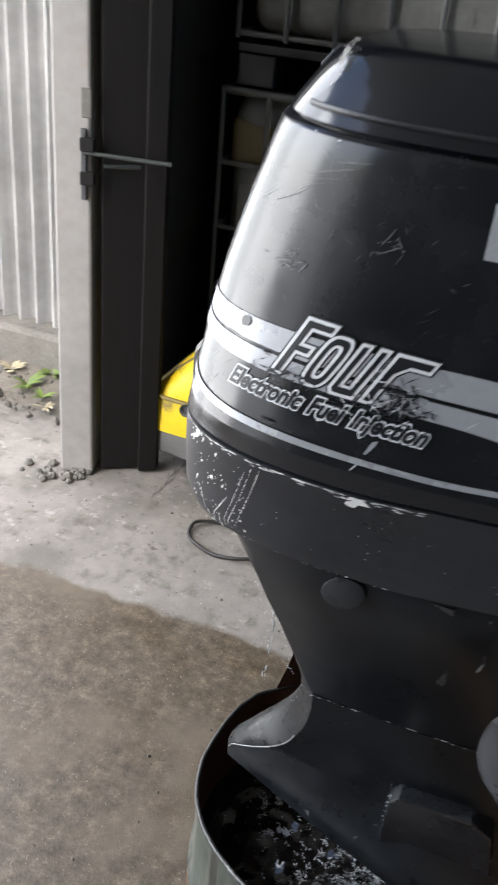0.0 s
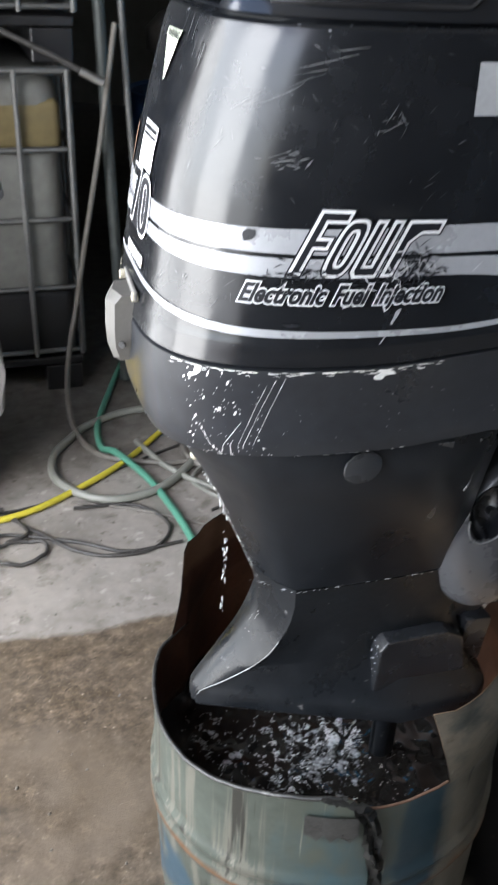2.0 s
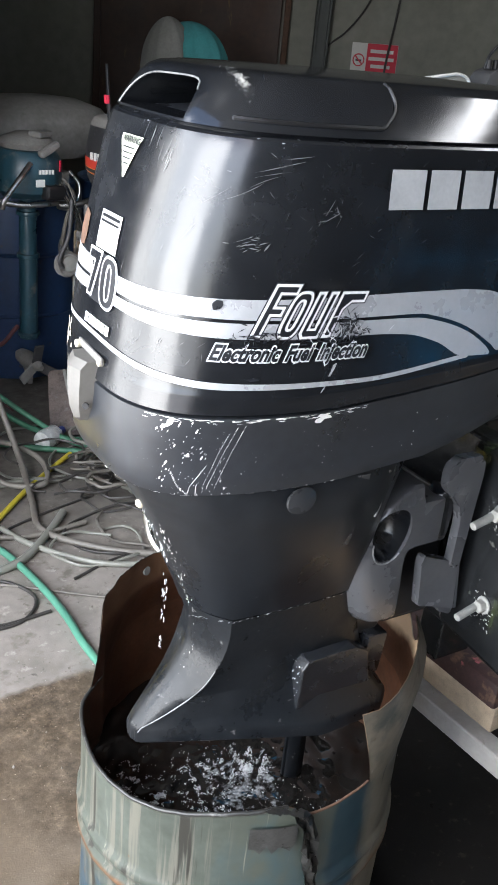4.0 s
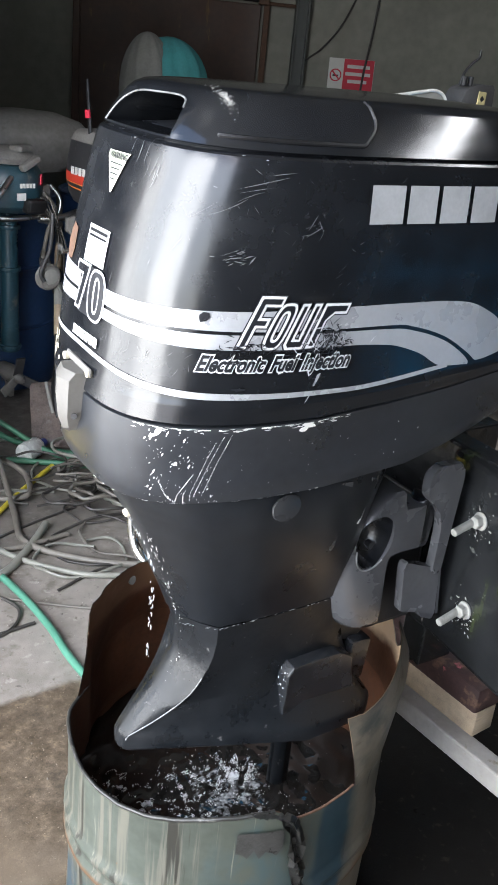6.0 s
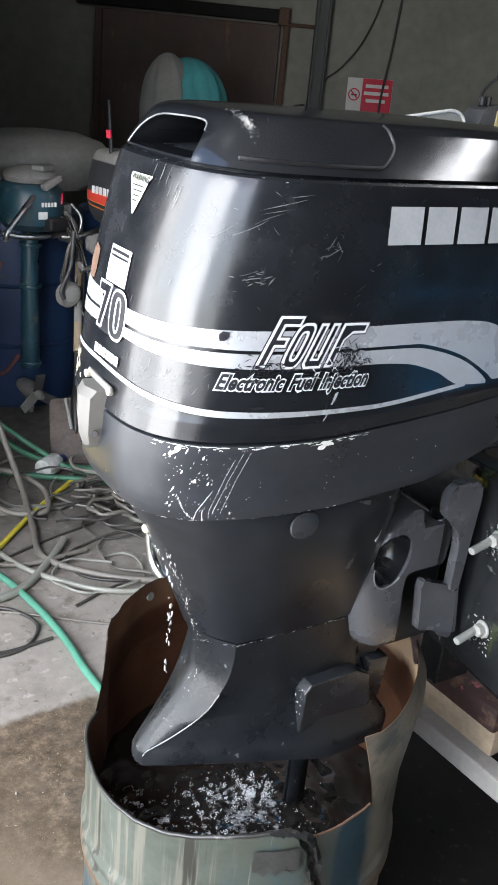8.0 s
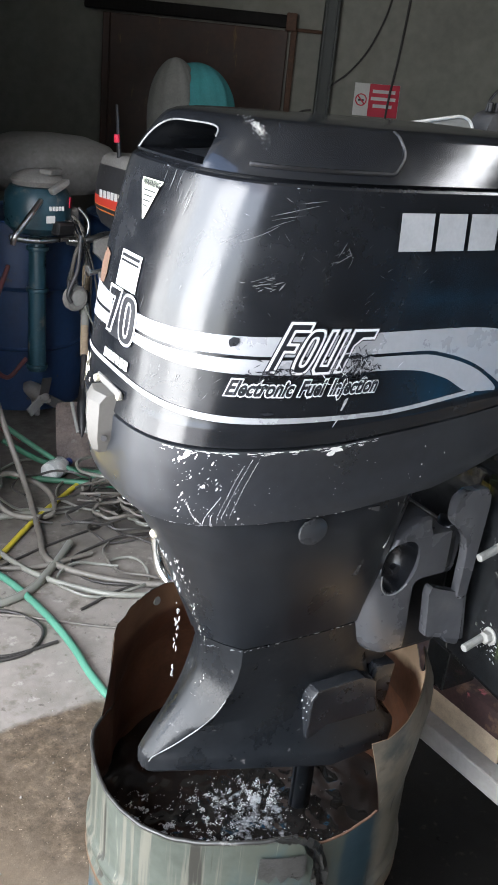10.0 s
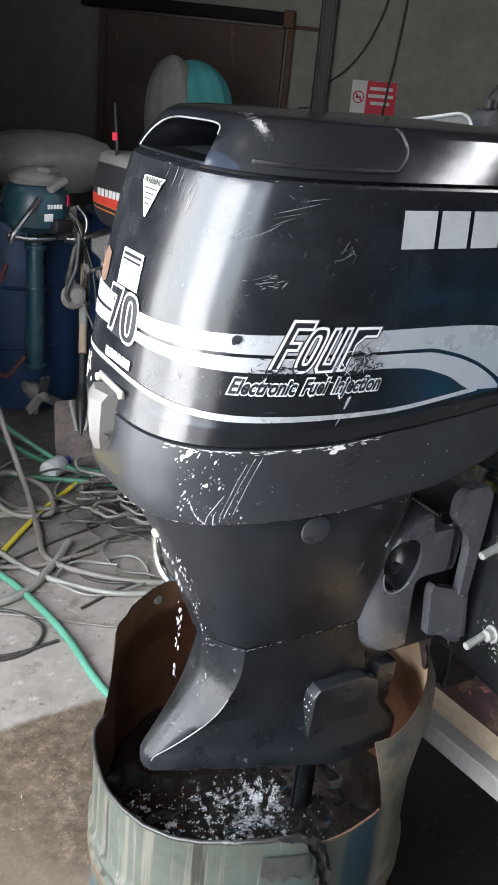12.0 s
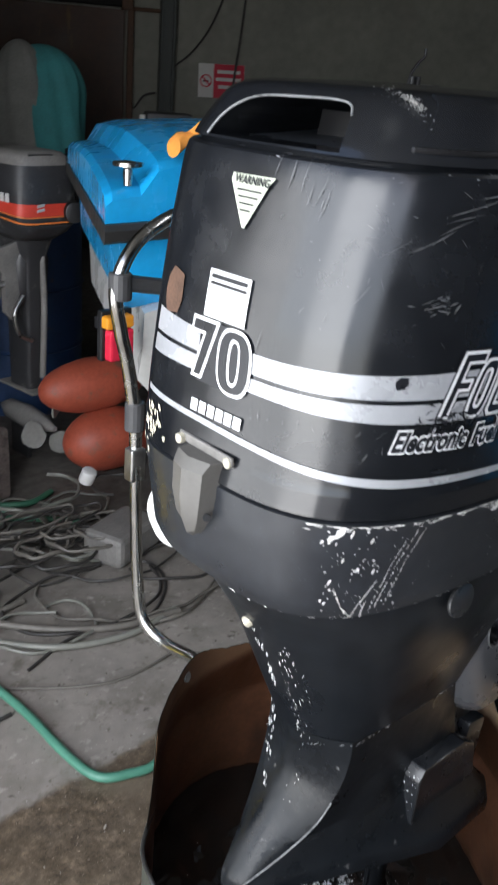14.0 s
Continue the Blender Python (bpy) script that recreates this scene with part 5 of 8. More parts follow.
LOW = [
    (0.764, -0.172, 0.021, -0.131, 0.139, 0.080, 0.144, 0.122),
    (0.735, -0.163, 0.019, -0.130, 0.1375, 0.085, 0.143, 0.126),
    (0.708, -0.160, 0.018, -0.133, 0.1355, 0.092, 0.142, 0.130),
    (0.688, -0.163, 0.018, -0.138, 0.1330, 0.098, 0.142, 0.135),
    (0.668, -0.171, 0.018, -0.146, 0.1295, 0.105, 0.142, 0.140),
    (0.650, -0.181, 0.018, -0.154, 0.1260, 0.112, 0.143, 0.145),
    (0.636, -0.190, 0.018, -0.162, 0.1225, 0.118, 0.146, 0.150),
    (0.620, -0.203, 0.018, -0.174, 0.1170, 0.124, 0.150, 0.155),
    (0.606, -0.215, 0.018, -0.187, 0.1110, 0.128, 0.155, 0.160),
    (0.592, -0.226, 0.018, -0.201, 0.1045, 0.134, 0.163, 0.165),
    (0.578, -0.236, 0.018, -0.217, 0.0975, 0.140, 0.170, 0.170),
    (0.565, -0.246, 0.016, -0.234, 0.0905, 0.145, 0.180, 0.180),
    (0.556, -0.253, 0.013, -0.246, 0.0855, 0.148, 0.190, 0.190),
    (0.548, -0.257, 0.012, -0.251, 0.0840, 0.150, 0.195, 0.190),
    (0.528, -0.257, 0.012, -0.251, 0.0840, 0.150, 0.195, 0.190),
    (0.520, -0.250, 0.010, -0.240, 0.0820, 0.140, 0.180, 0.180),
    (0.512, 0.062, 0.004, 0.075, 0.076, 0.095, 0.076, 0.105),
    (0.280, 0.062, 0.004, 0.075, 0.076, 0.095, 0.076, 0.105),
]
part("lower_leg", loft([leg_ring(*r) for r in LOW[::-1]]), M["wetleg"], motor, "wet black lower leg sweeping into its plate", smooth=38)
part("ridge_edge", tube([(r[3] - 0.0004, -r[4] - 0.0004, r[0]) for r in LOW[4:14]], 0.0011, 6, 3), M["paleedge"], motor, "thin pale line along the lower leg's ridge", smooth=60)
plug_bm = cylbm(0.0225, 0.005, (0, 0, 0), n=28, bevel=0.0015)
plug_bm.transform(pose(-0.101, -0.2315, 1.013, 78, 0, 1) @ pose(0, 0, 0, 0, 0, 14) @ Matrix.Diagonal((1.06, 0.80, 1, 1)))
plug = part("round_plug", plug_bm, M["plug"], motor, "round black plug", smooth=40)
part("exhaust_box", prism([(-0.008, 0.572), (-0.006, 0.648), (0.006, 0.664), (0.100, 0.664), (0.128, 0.648), (0.142, 0.580), (0.120, 0.552), (0.010, 0.556)], -0.168, -0.10, 0.0035), M["wetbox"], motor, "raised black exhaust box", smooth=22)


def specks(name, places, material, label):
    """Tiny flattened flecks: (point, radius, stretch)."""
    vv, ff = [], []
    ball = bmesh.new()
    bmesh.ops.create_icosphere(ball, subdivisions=1, radius=1.0)
    bv, bf = [v.co.copy() for v in ball.verts], [[v.index for v in f.verts] for f in ball.faces]
    ball.free()
    for p, r, (sx, sy, sz), turn in places:
        m = Matrix.Translation(p) @ pose(0, 0, 0, 0, turn, 0) @ Matrix.Diagonal((r * sx, r * sy, r * sz, 1))
        k0 = len(vv)
        vv += [tuple(m @ v) for v in bv]
        ff += [[k0 + i for i in f] for f in bf]
    me = bpy.data.meshes.new(name)
    me.from_pydata(vv, [], ff)
    bm = bmesh.new()
    bm.from_mesh(me)
    bpy.data.meshes.remove(me)
    return tagged(part(name, bm, material, motor, label), kind="stuff")


rows = []
for k in range(70):
    x, z = random.gauss(-0.02, 0.07), random.gauss(0.575, 0.025)
    rows.append((Vector((min(max(x, -0.13), 0.12), -(lerp(z, sorted([(r[0], r[4]) for r in LOW])) + 0.002), max(z, 0.534))), random.choice((0.0004, 0.0006, 0.001)), (random.uniform(0.8, 2.0), 0.4, random.uniform(1, 4)), random.uniform(-25, 25)))
specks("splash_drop", rows, M["foam"], "splashed drops on the wet leg")
rows = []
for k in range(260):
    r = random.choice((0.0003, 0.0004, 0.0006, 0.0009))
    if k < 110:
        rows.append((Vector((-0.0075 + random.uniform(-0.001, 0.003), random.uniform(-0.165, -0.135), random.uniform(0.568, 0.658))), r, (0.5, 1.0, random.uniform(1, 3)), 0))
    else:
        rows.append((Vector((random.uniform(0.03, 0.12), -0.1675, 0.562 + random.uniform(-0.004, 0.008))), r, (random.uniform(1, 3), 0.4, 0.8), random.uniform(-20, 20)))
specks("wet_glint", rows, M["foam"], "tiny drops clinging to the box")
# crusty white wear down the stern edge of the leg, in broken streaks
edge_x, edge_w = sorted([(r[0], r[1]) for r in LOW + LEG]), sorted([(r[0], r[2]) for r in LOW + LEG])
rows = []
for k in range(170):
    z = random.choice((random.uniform(0.60, 0.95), random.gauss(0.785, 0.014), random.gauss(0.86, 0.03), random.gauss(0.90, 0.012)))
    z = min(max(z, 0.58), 1.0)
    rows.append((Vector((lerp(z, edge_x) + random.uniform(0.0, 0.003), LEG_Y - lerp(z, edge_w) * random.gauss(0.7, 0.45), z)), random.choice((0.0003, 0.0004, 0.0005, 0.0007)), (0.4, random.uniform(0.5, 1.4), random.uniform(1.5, 6.0)), -18 if z > 0.76 else -5))
specks("edge_wear", rows, M["chip"], "white wear along the leg's stern edge")
rows = []
for k in range(34):
    x = random.choice((random.uniform(-0.185, -0.12), random.uniform(-0.13, 0.08)))
    f = (x + 0.134) / 0.216
    y = -(0.143 + 0.003 * f) if x > -0.134 else -(0.090 + (0.143 - 0.090) * (x + 0.194) / 0.06)
    rows.append((Vector((x, y - 0.0025, 0.766 + random.gauss(0, 0.0006))), random.uniform(0.0003, 0.0007), (random.uniform(2, 9), 0.6, 1.0), 0))
specks("seam_wear", rows, M["greydecal"], "worn pale seam")

part("water_hose", tube([(-0.19, 0.17, 1.04), (-0.20, 0.20, 0.985), (-0.20, 0.195, 0.955), (-0.19, 0.175, 0.93), (-0.16, 0.13, 0.93)], 0.0085, 10), M["boatwhite"], motor, "bent white water hose", smooth=60)
part("hose_tip", cylbm(0.007, 0.010, (-0.250, -0.052, 0.946), (30, 40, 0), n=12, bevel=0.002), M["corrode"], motor, "pale corroded fitting")
# cooling water falling from the fitting in a broken stream of drops
FALL = [(0.946, -0.250, -0.056), (0.915, -0.238, -0.062), (0.885, -0.222, -0.066), (0.860, -0.213, -0.068), (0.80, -0.2115, -0.070), (0.73, -0.2135, -0.071), (0.64, -0.216, -0.072)]
rows = []
for k in range(74):
    z = random.choice((random.uniform(0.86, 0.946), random.gauss(0.87, 0.008), random.gauss(0.865, 0.012), random.gauss(0.80, 0.012), random.gauss(0.755, 0.010), random.gauss(0.70, 0.008)))
    z = min(max(z, 0.64), 0.946)
    x, y = lerp(z, sorted([(p[0], p[1]) for p in FALL])), lerp(z, sorted([(p[0], p[2]) for p in FALL]))
    wide = 0.0008 + 0.004 * (0.95 - z)
    rows.append((Vector((x + random.gauss(0, wide), y + random.gauss(0, wide * 1.5), z)), random.choice((0.0006, 0.0009, 0.0013, 0.0018)), (random.uniform(0.5, 1.0), random.uniform(0.5, 1.0), random.uniform(1.5, 4.0)), random.uniform(-12, 8)))
specks("water_stream", rows, M["drop"], "thin broken stream of cooling water")
# ---- swivel and clamp brackets
def softened(poly, r, n=4):
    """An outline with its corners rounded."""
    out = []
    m = len(poly)
    for i in range(m):
        a, b, c = Vector(poly[i - 1]), Vector(poly[i]), Vector(poly[(i + 1) % m])
        k = min(r, (a - b).length * 0.45, (c - b).length * 0.45)
        p, q = b + (a - b).normalized() * k, b + (c - b).normalized() * k
        out += [tuple(p * (1 - t) ** 2 + b * (2 * t * (1 - t)) + q * t * t) for t in [j / n for j in range(n + 1)]]
    return out


def swivel_ring(z, x0, x1, r, y):
    """Across the casting: rounded over towards the leg, square at the bow edge."""
    turn = [(x0 + r * (1 - math.sin(a)), y + r * 1.3 * (1 - math.cos(a))) for a in [math.pi / 2 * (1 - k / 8) for k in range(9)]]
    return [(x0, -0.03, z)] + [(x, yy, z) for x, yy in turn] + [(x1 - 0.004, y, z), (x1 - 0.001, y + 0.001, z), (x1, y + 0.004, z), (x1, -0.03, z)]


SWIVEL = [  # height, leg side x, bow side x, rounding, face y
    (0.700, 0.112, 0.178, 0.030, -0.162), (0.704, 0.104, 0.1775, 0.034, -0.164), (0.722, 0.086, 0.176, 0.044, -0.166), (0.760, 0.072, 0.1735, 0.046, -0.168), (0.800, 0.066, 0.171, 0.040, -0.168),
    (0.826, 0.068, 0.172, 0.032, -0.168), (0.834, 0.070, 0.178, 0.030, -0.168), (0.838, 0.071, 0.190, 0.029, -0.168), (0.8385, 0.0715, 0.238, 0.029, -0.168), (0.860, 0.083, 0.239, 0.026, -0.168),
    (0.890, 0.100, 0.239, 0.024, -0.168), (0.916, 0.117, 0.238, 0.022, -0.168), (0.9175, 0.118, 0.236, 0.022, -0.168), (0.918, 0.1185, 0.196, 0.022, -0.168), (0.930, 0.132, 0.191, 0.020, -0.167), (0.945, 0.156, 0.190, 0.012, -0.165), (0.950, 0.166, 0.189, 0.008, -0.160)]
swivel = part("swivel_bracket", loft([swivel_ring(*r) for r in SWIVEL]), M["bracket"], motor, "charcoal cast swivel bracket", smooth=35)
hole = bmesh.new()
bmesh.ops.create_uvsphere(hole, u_segments=32, v_segments=20, radius=1.0, matrix=pose(0.136, -0.172, 0.868, 0, 18, 0) @ Matrix.Diagonal((0.036, 0.052, 0.048, 1)))
cut(swivel, hole)
for p in swivel.data.polygons:
    p.use_smooth = True
swivel.data.set_sharp_from_angle(angle=radians(35))
# added black liner that stands in for the shade inside the hollow
cup = bmesh.new()
bmesh.ops.create_uvsphere(cup, u_segments=32, v_segments=20, radius=1.0, matrix=pose(0.136, -0.172, 0.868, 0, 18, 0) @ Matrix.Diagonal((0.0352, 0.0510, 0.0472, 1)))
bmesh.ops.delete(cup, geom=[v for v in cup.verts if v.co.y < -0.1675 or v.co.x + 0.45 * (v.co.z - 0.868) < 0.098], context="VERTS")
part("hollow_shade", cup, M["cowl"], motor, "glossy black liner added as the hollow's shade", smooth=60)
part("hollow_rim", tube([(0.136 + 0.036 * math.cos(a) + 0.10 * 0.3 * math.sin(a) * 0.3, -0.1685, 0.868 + 0.048 * math.sin(a)) for a in [math.pi * (1.05 + 0.7 * k / 10) for k in range(11)]], 0.0014, 6), M["paleedge"], motor, "rubbed rim of the hollow", smooth=60)
part("swivel_bolt", cylbm(0.008, 0.014, (0.153, -0.136, 0.846), (90, 0, 0), n=8, bevel=0.002), M["plug"], motor, "small bolt in the swivel's hollow")
# raised rib and moulding line on the leg's side, towards the bow
part("side_rib", loft([[(x0 - 0.004, -y + 0.004, z), (x0, -y - 0.0035, z), (x1, -y - 0.0045, z), (x1 + 0.004, -y + 0.004, z)] for x0, x1, y, z in ((-0.008, 0.012, 0.2262, 1.032), (-0.005, 0.014, 0.2215, 1.000), (-0.001, 0.018, 0.2105, 0.960), (0.003, 0.022, 0.1990, 0.925), (0.006, 0.024, 0.1920, 0.903), (0.009, 0.022, 0.1895, 0.895))]), M["plug"], motor, "raised rib on the leg's side", smooth=40)
part("moulding_line", tube([(0.050, -0.2265, 1.030), (0.051, -0.2205, 0.990), (0.055, -0.2120, 0.960), (0.052, -0.2100, 0.945)], 0.0022, 6), M["plug"], motor, "moulding line on the leg's side", smooth=60)
part("swivel_web", boxbm((0.012, 0.05, 0.12), (0.060, -0.175, 0.985), (0, 10, 0), 0.004), M["pan"], motor)
part("tilt_tube", cylbm(0.026, 0.30, (0.262, 0.0, 0.875), (90, 0, 0), n=24, bevel=0.006), M["cowl"], motor, "glossy black tilt tube", smooth=40)
part("tilt_arm", loft([[(0.250 + w * math.cos(a), -0.142 + 0.022 * math.sin(a), z) for a in [2 * math.pi * k / 16 for k in range(16)]] for z, w in ((0.835, 0.014), (0.842, 0.022), (0.870, 0.027), (0.900, 0.026), (0.918, 0.020), (0.924, 0.010))]), M["cowl"], motor, "glossy black tilt arm", smooth=50)
for side in (-1, 1):
    near, far = side * 0.176, side * 0.158
    br = part("clamp_bracket", prism(softened([(0.226, 0.970), (0.227, 0.938), (0.246, 0.920), (0.264, 0.900), (0.272, 0.870), (0.271, 0.782), (0.291, 0.776), (0.303, 0.960), (0.298, 0.990), (0.236, 0.990)], 0.014, 6), min(near, far), max(near, far), 0.005), M["bracket"], motor, "charcoal clamp bracket", smooth=35)
    part("bracket_foot", prism(softened([(0.209, 0.800), (0.213, 0.814), (0.298, 0.782), (0.313, 0.684), (0.304, 0.690), (0.300, 0.676), (0.270, 0.690), (0.268, 0.700), (0.219, 0.715)], 0.003), min(near * 0.97, far * 0.97), max(near * 0.97, far * 0.97), 0.003), M["bracket"], motor, "charcoal clamp foot", smooth=35)
part("pivot_block", boxbm((0.12, 0.22, 0.24), (0.255, 0.0, 0.76), bevel=0.012), M["black"], motor)
part("trim_block", boxbm((0.044, 0.05, 0.085), (0.164, -0.120, 0.612), (0, 6, 0), 0.006), M["wetbox"], motor, "wet black block beside the exhaust box", smooth=40)
part("swivel_shaft", cylbm(0.023, 0.10, (0.122, -0.104, 0.690), (0, 4, 0), n=24, bevel=0.006), M["black"], motor, "black steering shaft below the swivel", smooth=40)
part("hose_clip", cylbm(0.030, 0.05, (0.155, -0.10, 0.675), (90, 0, 0), n=20, bevel=0.004), M["black"], motor)

# ---- the cut steel drum with torn walls, and the water in it
R = 0.290


def wall_radius(a, z):
    """a in degrees; torn flaps lean in at the far stern and out near the bow."""
    dent = lerp(a, [(-180, 0.010), (-170, 0.016), (-155, 0.017), (-135, 0.010), (-115, 0.002), (-100, 0.0), (100, 0.0), (120, -0.010), (143, -0.026), (150, -0.014), (158, -0.002), (170, 0.004), (180, 0.010)])
    r = R + dent * min(max((z - 0.03) / 0.2, 0.0), 1.0) * (min(max((0.62 - z) / 0.14, 0.0), 1.0) if a > 0 else 1.0)
    for hz in (0.262, 0.302):
        r += 0.008 * math.exp(-(((z - hz) / 0.012) ** 2))
    if z > 0.47:
        if 60 < a < 160:
            r -= 0.24 * (z - 0.47) * min(1, (a - 60) / 15) * (1 - 0.35 * max(0.0, (a - 128) / 20))
        if -95 < a < 5:
            r += 0.12 * (z - 0.47) - (0.55 * max(z - 0.625, 0) * min(1.0, (a + 80) / 40) if a > -80 else 0)
    return r + 0.0015 * math.sin(radians(a) * 8 + z * 9)


def lip(a):
    rows = [(-180, 0.458), (-166, 0.463), (-143, 0.470), (-125, 0.488), (-111, 0.498), (-106, 0.500), (-103, 0.478), (-96, 0.472), (-87, 0.477), (-76, 0.486), (-70, 0.49), (-50, 0.50), (0, 0.50), (60, 0.49),
            (92, 0.50), (100, 0.50), (140, 0.465), (150, 0.46), (172, 0.462), (180, 0.458)]
    return lerp(a, rows) + 0.002 * math.sin(a * 1.7) * math.sin(a * 0.31)


def shell(cols, z_low, z_high, thick=0.0022, rows=14, inner=False):
    """A wall piece over columns of (angle at the bottom, angle at the top)."""
    bm = bmesh.new()
    grid = []
    for a0, a1, zl, zh in cols:
        col = []
        for j in range(rows + 1):
            f = j / rows
            z = zl + (zh - zl) * f
            a = a0 + (a1 - a0) * f
            r = wall_radius(a, z) - (thick if inner else 0)
            col.append(bm.verts.new((r * math.cos(radians(a)), r * math.sin(radians(a)), z)))
        grid.append(col)
    for ca, cb in zip(grid, grid[1:]):
        for j in range(rows):
            bm.faces.new((ca[j], cb[j], cb[j + 1], ca[j + 1]))
    return bm


drum = thing("oil_drum", None, "faded green steel drum with a torn, bent rim, full of water", "drum")
angles = [-180 + 2.5 * k for k in range(145)]
cols = [(a, a, 0.0, lip(a)) for a in angles]
part("wall", shell(cols, 0, 0, rows=48), M["drum"], drum, "faded green painted drum wall with white drips", smooth=50)
part("wall_inside", shell(cols, 0, 0, rows=30, inner=True), M["rustin"], drum, "rusty brown inside of the drum", smooth=50)
part("bottom", cylbm(0.286, 0.006, (0, 0, 0.012), n=64), M["rustin"], drum)


def flap(name, rows_low, top, n, jag, label):
    """A standing torn piece: bottom edge on the rim, top edge by angle."""
    out, inn = [], []
    a0, a1 = rows_low
    rr = random.Random(len(label))
    for k in range(n + 1):
        a = a0 + (a1 - a0) * k / n
        t0, t1 = top[0][0], top[-1][0]
        b = t0 + (t1 - t0) * k / n
        out.append((a, b, lip(a) - 0.004, lerp(b, top) + rr.uniform(-jag, jag)))
    p = part(name, shell(out, 0, 0, rows=12), M["drum"] if a0 > 0 else M["flapout"], drum, label, smooth=50)
    part(name + "_inside", shell(out, 0, 0, rows=12, inner=True, thick=0.0018), M["flapbrown"] if a0 > 0 else M["flaptan"], drum, "rusty inside of the torn flap" if a0 > 0 else "inside of the torn flap, dark rust below and tan above", smooth=50)
    return p


flap("torn_flap", (-75, 3), [(-90, 0.676), (-84, 0.674), (-74, 0.692), (-66, 0.700), (-58, 0.700), (-48, 0.698), (-41, 0.696), (-35, 0.690), (-32, 0.672), (-29, 0.635), (-26, 0.600), (-23, 0.590), (-20, 0.604), (-15, 0.628), (-12, 0.630), (-9, 0.604), (-6, 0.580), (0, 0.556), (3, 0.50)], 48, 0.0016, "torn flap of the drum standing up")
flap("stern_flap", (64, 150.5), [(64, 0.50), (68, 0.595), (80, 0.620), (88, 0.622), (97, 0.640), (106, 0.652), (115, 0.660), (125, 0.664), (133, 0.663), (136, 0.655), (138, 0.645), (143.5, 0.647), (145, 0.640), (145.3, 0.60), (146, 0.56), (147, 0.53), (148.6, 0.505), (150.5, 0.466)], 64, 0.0018, "torn rusty flap of the drum standing up")
# no opening is cut: a pale disc paints the light seen through the hole
part("hole_light", cylbm(0.009, 0.004, (0.2515 * math.cos(radians(112)), 0.2515 * math.sin(radians(112)), 0.620), (0, 98, 112), n=9), M["greycloth"], drum, "pale disc painted as light through a small rust hole")


def lip_bead(a0, a1, r, name, material, label):
    line = []
    n = int(abs(a1 - a0) / 3)
    for k in range(n + 1):
        a = a0 + (a1 - a0) * k / n
        z = lip(a)
        rad = wall_radius(a, min(z, 0.47))
        line.append(Vector((rad * math.cos(radians(a)), rad * math.sin(radians(a)), z)))
    return part(name, tube(line, r, n=8, smooth=False), material, drum, label, smooth=60)


lip_bead(142, 180, 0.0036, "rim_bead", M["drumlip"], "dark rolled rim edge")
lip_bead(-180, -107, 0.0036, "rim_bead", M["drumlip"], "dark rolled rim edge")
lip_bead(-101, -76, 0.0022, "raw_edge", M["rust"], "raw cut edge")
# the bent strip hanging over the rim at the tear
strip_line = [(-112, 0.500, 0.006), (-108, 0.502, 0.010), (-104, 0.497, 0.012), (-101, 0.47, 0.012), (-99.5, 0.42, 0.010), (-97.5, 0.37, 0.008), (-96, 0.32, 0.004), (-95, 0.27, 0.003)]
bm = bmesh.new()
q = random.Random(31)
dense = [(lerp(f, [(k, r[0]) for k, r in enumerate(strip_line)]), lerp(f, [(k, r[1]) for k, r in enumerate(strip_line)]), lerp(f, [(k, r[2]) for k, r in enumerate(strip_line)])) for f in [k * 0.25 for k in range(29)]]
rows = []
for a, z, off in dense:
    t, o = Vector((-math.sin(radians(a)), math.cos(radians(a)), 0)), Vector((math.cos(radians(a)), math.sin(radians(a)), 0))
    w = 0.013 + q.uniform(-0.002, 0.002)
    base = o * (R + 0.004 + off * 0.8) + Vector((0, 0, z))
    rows.append([bm.verts.new(base + t * (w * u + q.gauss(0, 0.0015)) + o * (q.uniform(-0.001, 0.007) + 0.006 * math.sin(u * 4 + z * 40))) for u in (-1, -0.6, -0.2, 0.2, 0.6, 1)])
for ra, rb in zip(rows, rows[1:]):
    for k in range(5):
        bm.faces.new((ra[k], ra[k + 1], rb[k + 1], rb[k]))
bmesh.ops.solidify(bm, geom=bm.faces[:], thickness=0.0016)
part("torn_strip", bm, M["lead"], drum, "crumpled dark strip torn from the rim", smooth=25)
part("rim_patch", shell([(a, a, 0.415 + 0.01 * math.sin(a * 2), 0.462) for a in np.linspace(-118, -103, 9)], 0, 0, rows=4), M["lead"], drum, "dark patch folded over the rim").scale = (1.016, 1.016, 1)

# water: dark, churned by the propeller
bm = bmesh.new()
WZ = 0.30
nr, na = 46, 120
ringsv = []
for i in range(1, nr + 1):
    ringsv.append([])
    for k in range(na):
        a = 2 * math.pi * k / na
        rad = (wall_radius((math.degrees(a) + 180) % 360 - 180, WZ) - 0.004) * i / nr
        x, y = rad * math.cos(a), rad * math.sin(a)
        hz = 0.008 * noise.noise((x * 22, y * 22, 1.0)) + 0.004 * noise.noise((x * 55, y * 55, 4.0)) + 0.0015 * noise.noise((x * 130, y * 130, 9.0))
        ringsv[-1].append(bm.verts.new((x, y, WZ + hz)))
mid = bm.verts.new((0, 0, WZ))
for k in range(na):
    bm.faces.new((mid, ringsv[0][k], ringsv[0][(k + 1) % na]))
for ra, rb in zip(ringsv, ringsv[1:]):
    for k in range(na):
        bm.faces.new((ra[k], rb[k], rb[(k + 1) % na], ra[(k + 1) % na]))
solo("water", bm, M["water"], "dark churned water in the drum", "water", 60, kind="structure")
bm = bmesh.new()
rnd = random.Random(21)
drop = bmesh.new()
bmesh.ops.create_icosphere(drop, subdivisions=1, radius=1.0)
dv = [v.co.copy() for v in drop.verts]
df = [[v.index for v in f.verts] for f in drop.faces]
drop.free()
vv, ff = [], []
